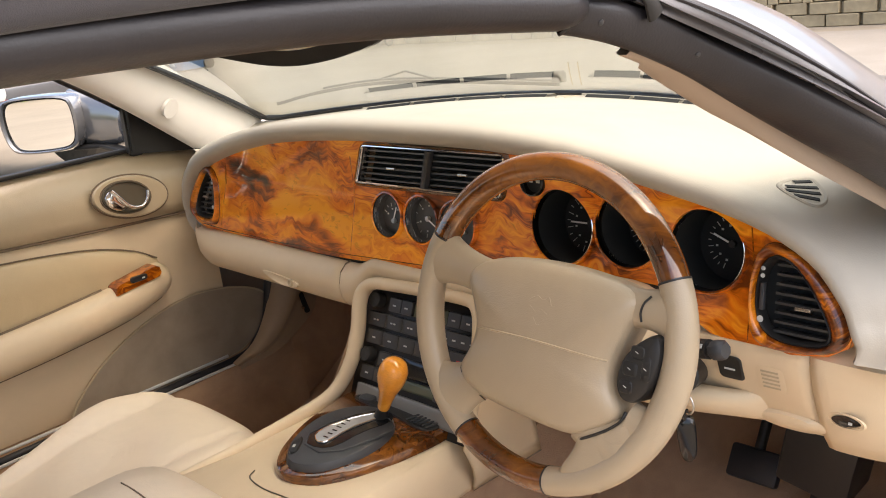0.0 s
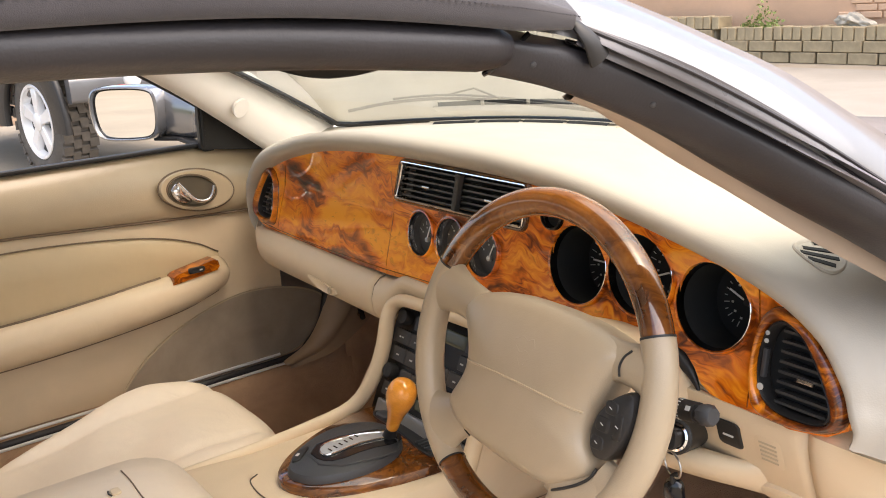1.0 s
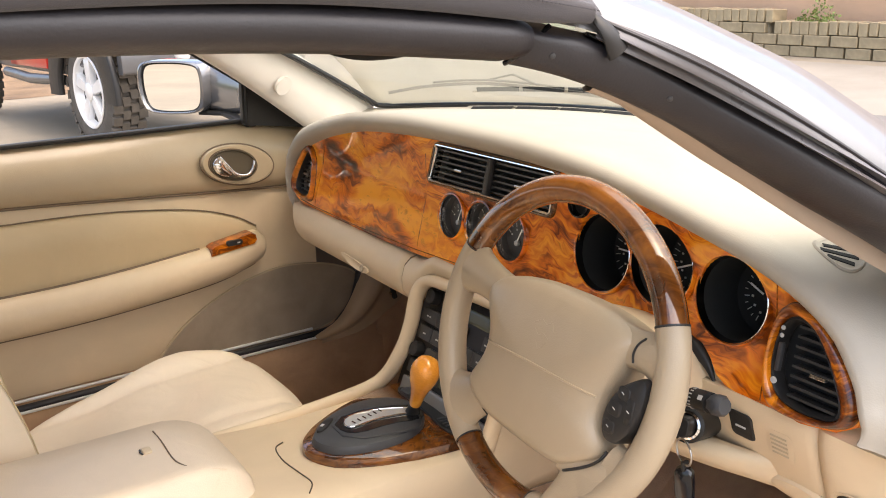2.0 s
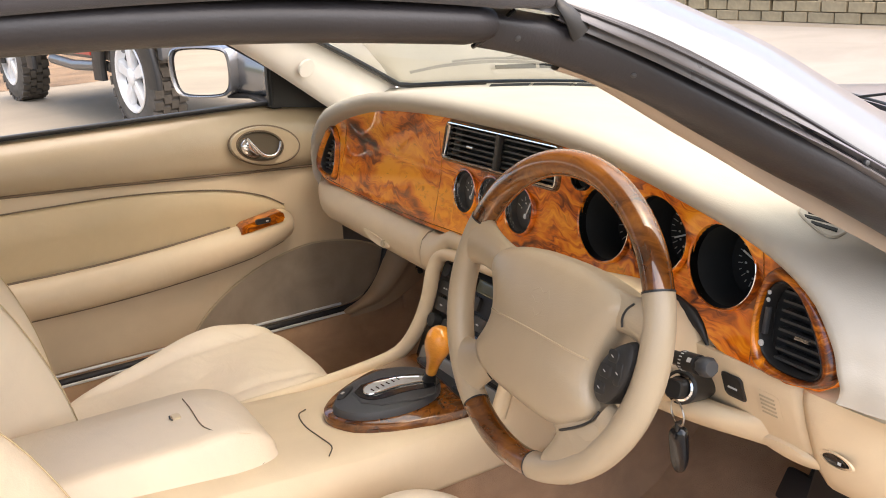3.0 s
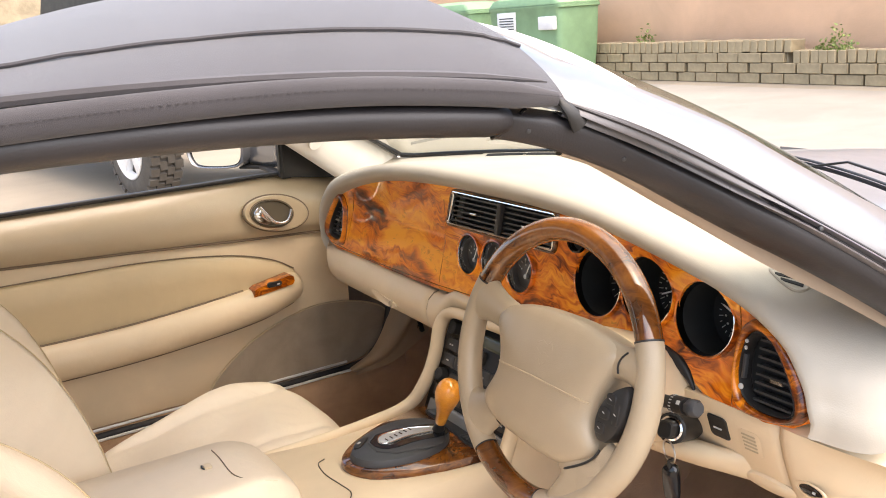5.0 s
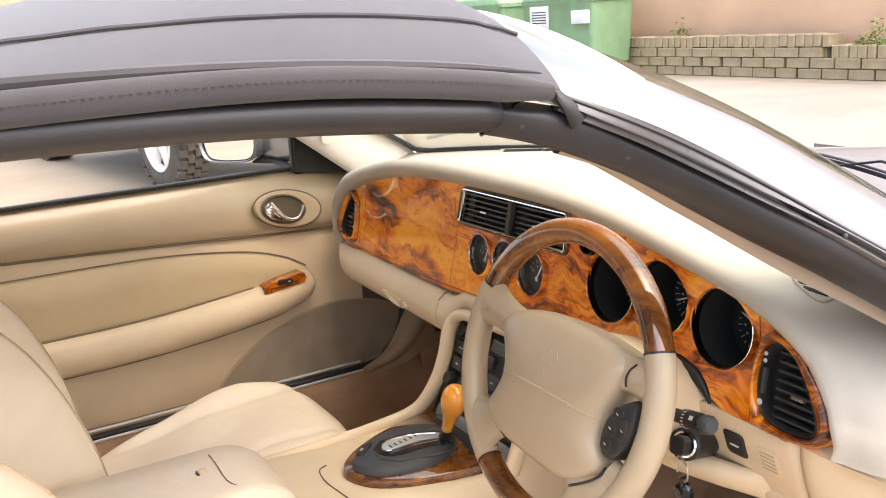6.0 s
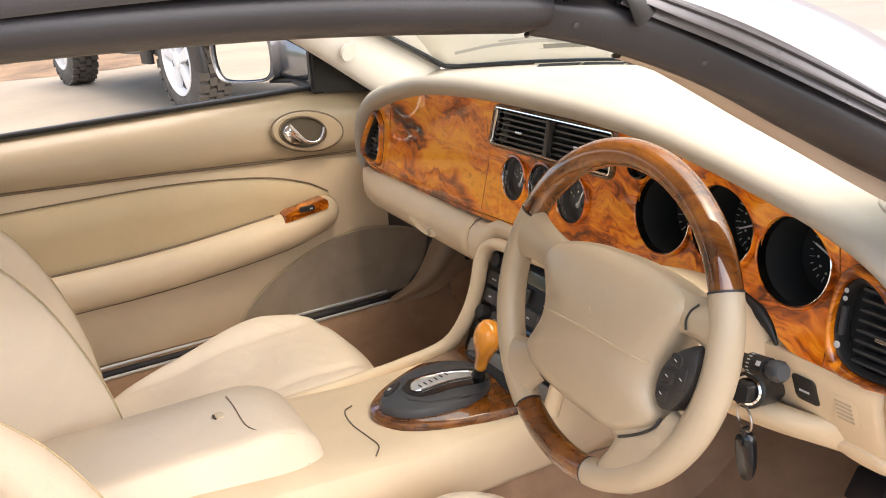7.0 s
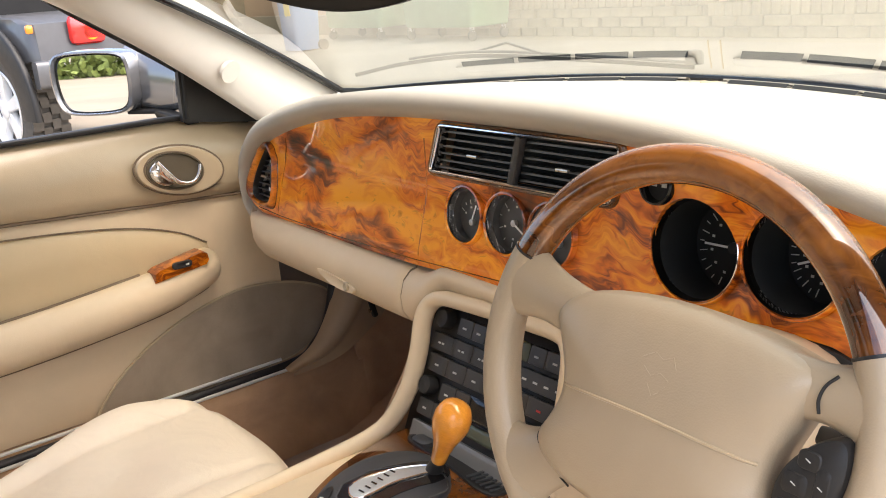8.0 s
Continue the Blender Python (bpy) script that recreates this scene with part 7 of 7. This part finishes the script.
# ---------------------------------------------------------------- bins, walls, planting
def container(cx, cy, w, name="waste_container"):
    c = base(name, (cx, cy, 0), "green metal waste container on castors with a pale notice", "container", "waste containers")
    part("body", dome(rounded_rect(w, 1.0, 0.12, 5), [(0.90, 0.25), (0.93, 0.27), (0.97, 0.7), (1.0, 1.35), (1.03, 1.37), (1.03, 1.42), (0.98, 1.43)], lambda x, y, h: Vector((cx + x, cy + y, h))), GREENBIN, c, "green painted steel body", 50)
    part("lid", dome(rounded_rect(w * 1.02, 1.04, 0.15, 5), [(1, 1.425), (1, 1.45), (0.9, 1.56), (0.6, 1.62), (0.2, 1.63)], lambda x, y, h: Vector((cx + x, cy + y, h))), GREENBIN, c)
    for sx in (-1, 1):
        for sy in (-1, 1):
            wh = part("castor", turned([(0.03, -0.03), (0.09, -0.03), (0.10, 0), (0.09, 0.03), (0.03, 0.03)], frame_of((cx + sx * w * 0.42, cy + sy * 0.38, 0.10), (0, 1, 0), (0, 0, 1)), 18), TYRE, c)
            part("fork", block((0.08, 0.06, 0.10), (cx + sx * w * 0.42, cy + sy * 0.38, 0.215), None, 0.01), STEEL, wh)
    part("handle_box", block((0.45, 0.10, 0.24), (cx + w * 0.36, cy - 0.52, 1.10), None, 0.02), ALLOY, c, "pale grey latch box")
    nt = part("notice", block((0.6, 0.01, 0.42), (cx - w * 0.22, cy - 0.505, 1.12), None, 0.002), PAPER, c, "pale notice with illegible lines")
    for k in range(5):
        part("text_bar", block((0.46, 0.004, 0.02), (cx - w * 0.22, cy - 0.512, 1.02 + 0.05 * k), None, 0.001), GREYP, nt)


container(-12.85, 10.30, 2.2)
container(-15.75, 10.30, 2.2)

bb = base("wheelie_bin", (-14.5, 7.9, 0), "blue plastic wheelie bin with a yellow sticker", "bin")
part("body", dome(rounded_rect(0.58, 0.62, 0.08, 5), [(0.80, 0.03), (0.83, 0.05), (0.97, 0.85), (1.0, 0.98), (1.04, 0.99), (1.04, 1.02)], lambda x, y, h: Vector((-14.5 + x, 7.9 + y, h))), BLUEBIN, bb)
part("lid", dome(rounded_rect(0.64, 0.68, 0.10, 5), [(1, 1.015), (1, 1.04), (0.9, 1.09), (0.4, 1.11)], lambda x, y, h: Vector((-14.5 + x, 7.9 + y, h))), BLUEBIN, bb)
part("sticker", block((0.20, 0.01, 0.24), (-14.38, 7.592, 0.78), Matrix.Rotation(0.06, 4, "X"), 0.002), YELLOW, bb)
for sx in (-1, 1):
    part("bin_wheel", turned([(0.03, -0.03), (0.10, -0.03), (0.10, 0.03), (0.03, 0.03)], frame_of((-14.5 + 0.27 * sx, 8.2, 0.10), (0, 1, 0), (0, 0, 1)), 16), TYRE, bb)

rw = tagged(part("wall_rendered", block((64, 0.3, 3.4), (-14, 11.55, 1.70), None, 0.02), RENDER, None), "tall terracotta rendered wall behind the low brick wall", "wall", kind="structure")
tagged(part("wall_far", block((0.4, 60, 2.6), (-24, -8, 1.3), None, 0.03), YBRICK, None), "ochre brick boundary wall across the yard", "wall", kind="structure")


def leaf_clump(name, at, size, n, label, leaf=0.035, seed=3):
    rnd = random.Random(seed)
    bms = bmesh.new()
    for k in range(n):
        a, r = rnd.uniform(0, math.tau), rnd.random() ** 0.6
        c = Vector((at[0] + size[0] * r * math.cos(a), at[1] + size[1] * r * math.sin(a), at[2] + size[2] * rnd.random() ** 1.4 * (1.15 - r)))
        d = Vector((rnd.uniform(-1, 1), rnd.uniform(-1, 1), rnd.uniform(-0.3, 1))).normalized()
        s = d.cross(Vector((rnd.uniform(-1, 1), rnd.uniform(-1, 1), 0.3))).normalized()
        l = leaf * rnd.uniform(0.6, 1.4)
        v = [bms.verts.new(p) for p in (c, c + d * l * 0.5 + s * l * 0.3, c + d * l, c + d * l * 0.5 - s * l * 0.3)]
        bms.faces.new(v)
    tagged(part(name, bms, LEAF, None), label, "plant", kind="stuff")


leaf_clump("wall_plant", (-7.0, 11.0, 0.46), (0.36, 0.12, 0.40), 260, "small green weed growing on top of the wall", 0.055, 5)
leaf_clump("wall_plant", (-11.0, 11.2, 0.60), (0.26, 0.12, 0.40), 130, "small green weed growing on top of the wall", 0.055, 8)
leaf_clump("hedge", (-8, -26, 0.0), (24, 1.0, 3.2), 16000, "yellow-green hedge behind the cars", 0.30, 9)

# low brick wall in two heights: cores with real bricks on the face and a row of coping bricks
bw = tagged(part("wall_brick", merge(block((20, 0.26, 0.46), (-17.75, 11.06, 0.23), None, 0.01), block((16, 0.26, 0.30), (0.35, 11.06, 0.15), None, 0.01)), MORTAR, None), "low weathered brick wall with a soldier course on top", "wall", kind="structure")


def brick_mesh(sx, sy, sz, material):
    bm = block((sx, sy, sz), (0, 0, 0), None, 0.008, 1)
    me = bpy.data.meshes.new("brick")
    bm.to_mesh(me)
    bm.free()
    me.materials.append(material)
    return me


def lay(name, mesh, parent, at, tilt, swing=0.0):
    ob = new(name, mesh)
    ob.parent = parent
    ob.location = at
    ob.rotation_euler = (tilt, 0, swing)


face_bricks = [brick_mesh(w, 0.10, 0.146, BRICK) for w in (0.40, 0.425, 0.37)]
cope_bricks = [brick_mesh(w, 0.34, 0.185, BRICK) for w in (0.132, 0.142, 0.120)]
rnd = random.Random(11)
for course in range(3):
    x = -13.2 + (0.21 if course % 2 else 0.0)
    while x < (-7.9 if course == 2 else -2.2):
        lay("brick", rnd.choice(face_bricks), bw, (x, 10.90 + rnd.uniform(-0.010, 0.010), 0.078 + 0.156 * course), rnd.uniform(-0.02, 0.02), rnd.uniform(-0.012, 0.012))
        x += 0.435
x = -13.2
while x < -2.2:
    z = 0.565 if x < -7.68 else 0.408
    lay("coping_brick", rnd.choice(cope_bricks), bw, (x, 11.04 + rnd.uniform(-0.015, 0.015), z + rnd.uniform(-0.010, 0.008)), rnd.uniform(-0.03, 0.03), rnd.uniform(-0.03, 0.03))
    x += 0.152
# bare bricks showing through the plaster
bare_brick = brick_mesh(0.30, 0.03, 0.085, RENDER)
for course in range(9):
    for k in range(8 - course % 3):
        lay("brick", bare_brick, rw, (-5.9 + 0.325 * k + (0.16 if course % 2 else 0) + (0.09 * course) % 0.3, 11.385 + rnd.uniform(-0.004, 0.004), 0.62 + 0.098 * course), 0)
# pale broken stone lying on the coping
lump = bmesh.new()
bmesh.ops.create_icosphere(lump, subdivisions=4, radius=1)
for v in lump.verts:
    q = v.co.copy()
    n1 = math.sin(q.x * 5.1 + 1.3) * math.cos(q.z * 6.3) * 0.16 + math.sin(q.y * 9.7 + q.x * 3.0) * 0.09
    v.co = Vector((-5.62 + q.x * 0.28 * (1 + n1), 11.10 + q.y * 0.11 * (1 + n1), 0.565 - 0.10 * q.x * (q.x > -0.3) + q.z * 0.070 * (1 + n1) * (1.15 - 0.4 * q.x)))
tagged(part("rubble_stone", lump, PAPERSTONE, None), "pale broken stone lying on the low wall", "stone")
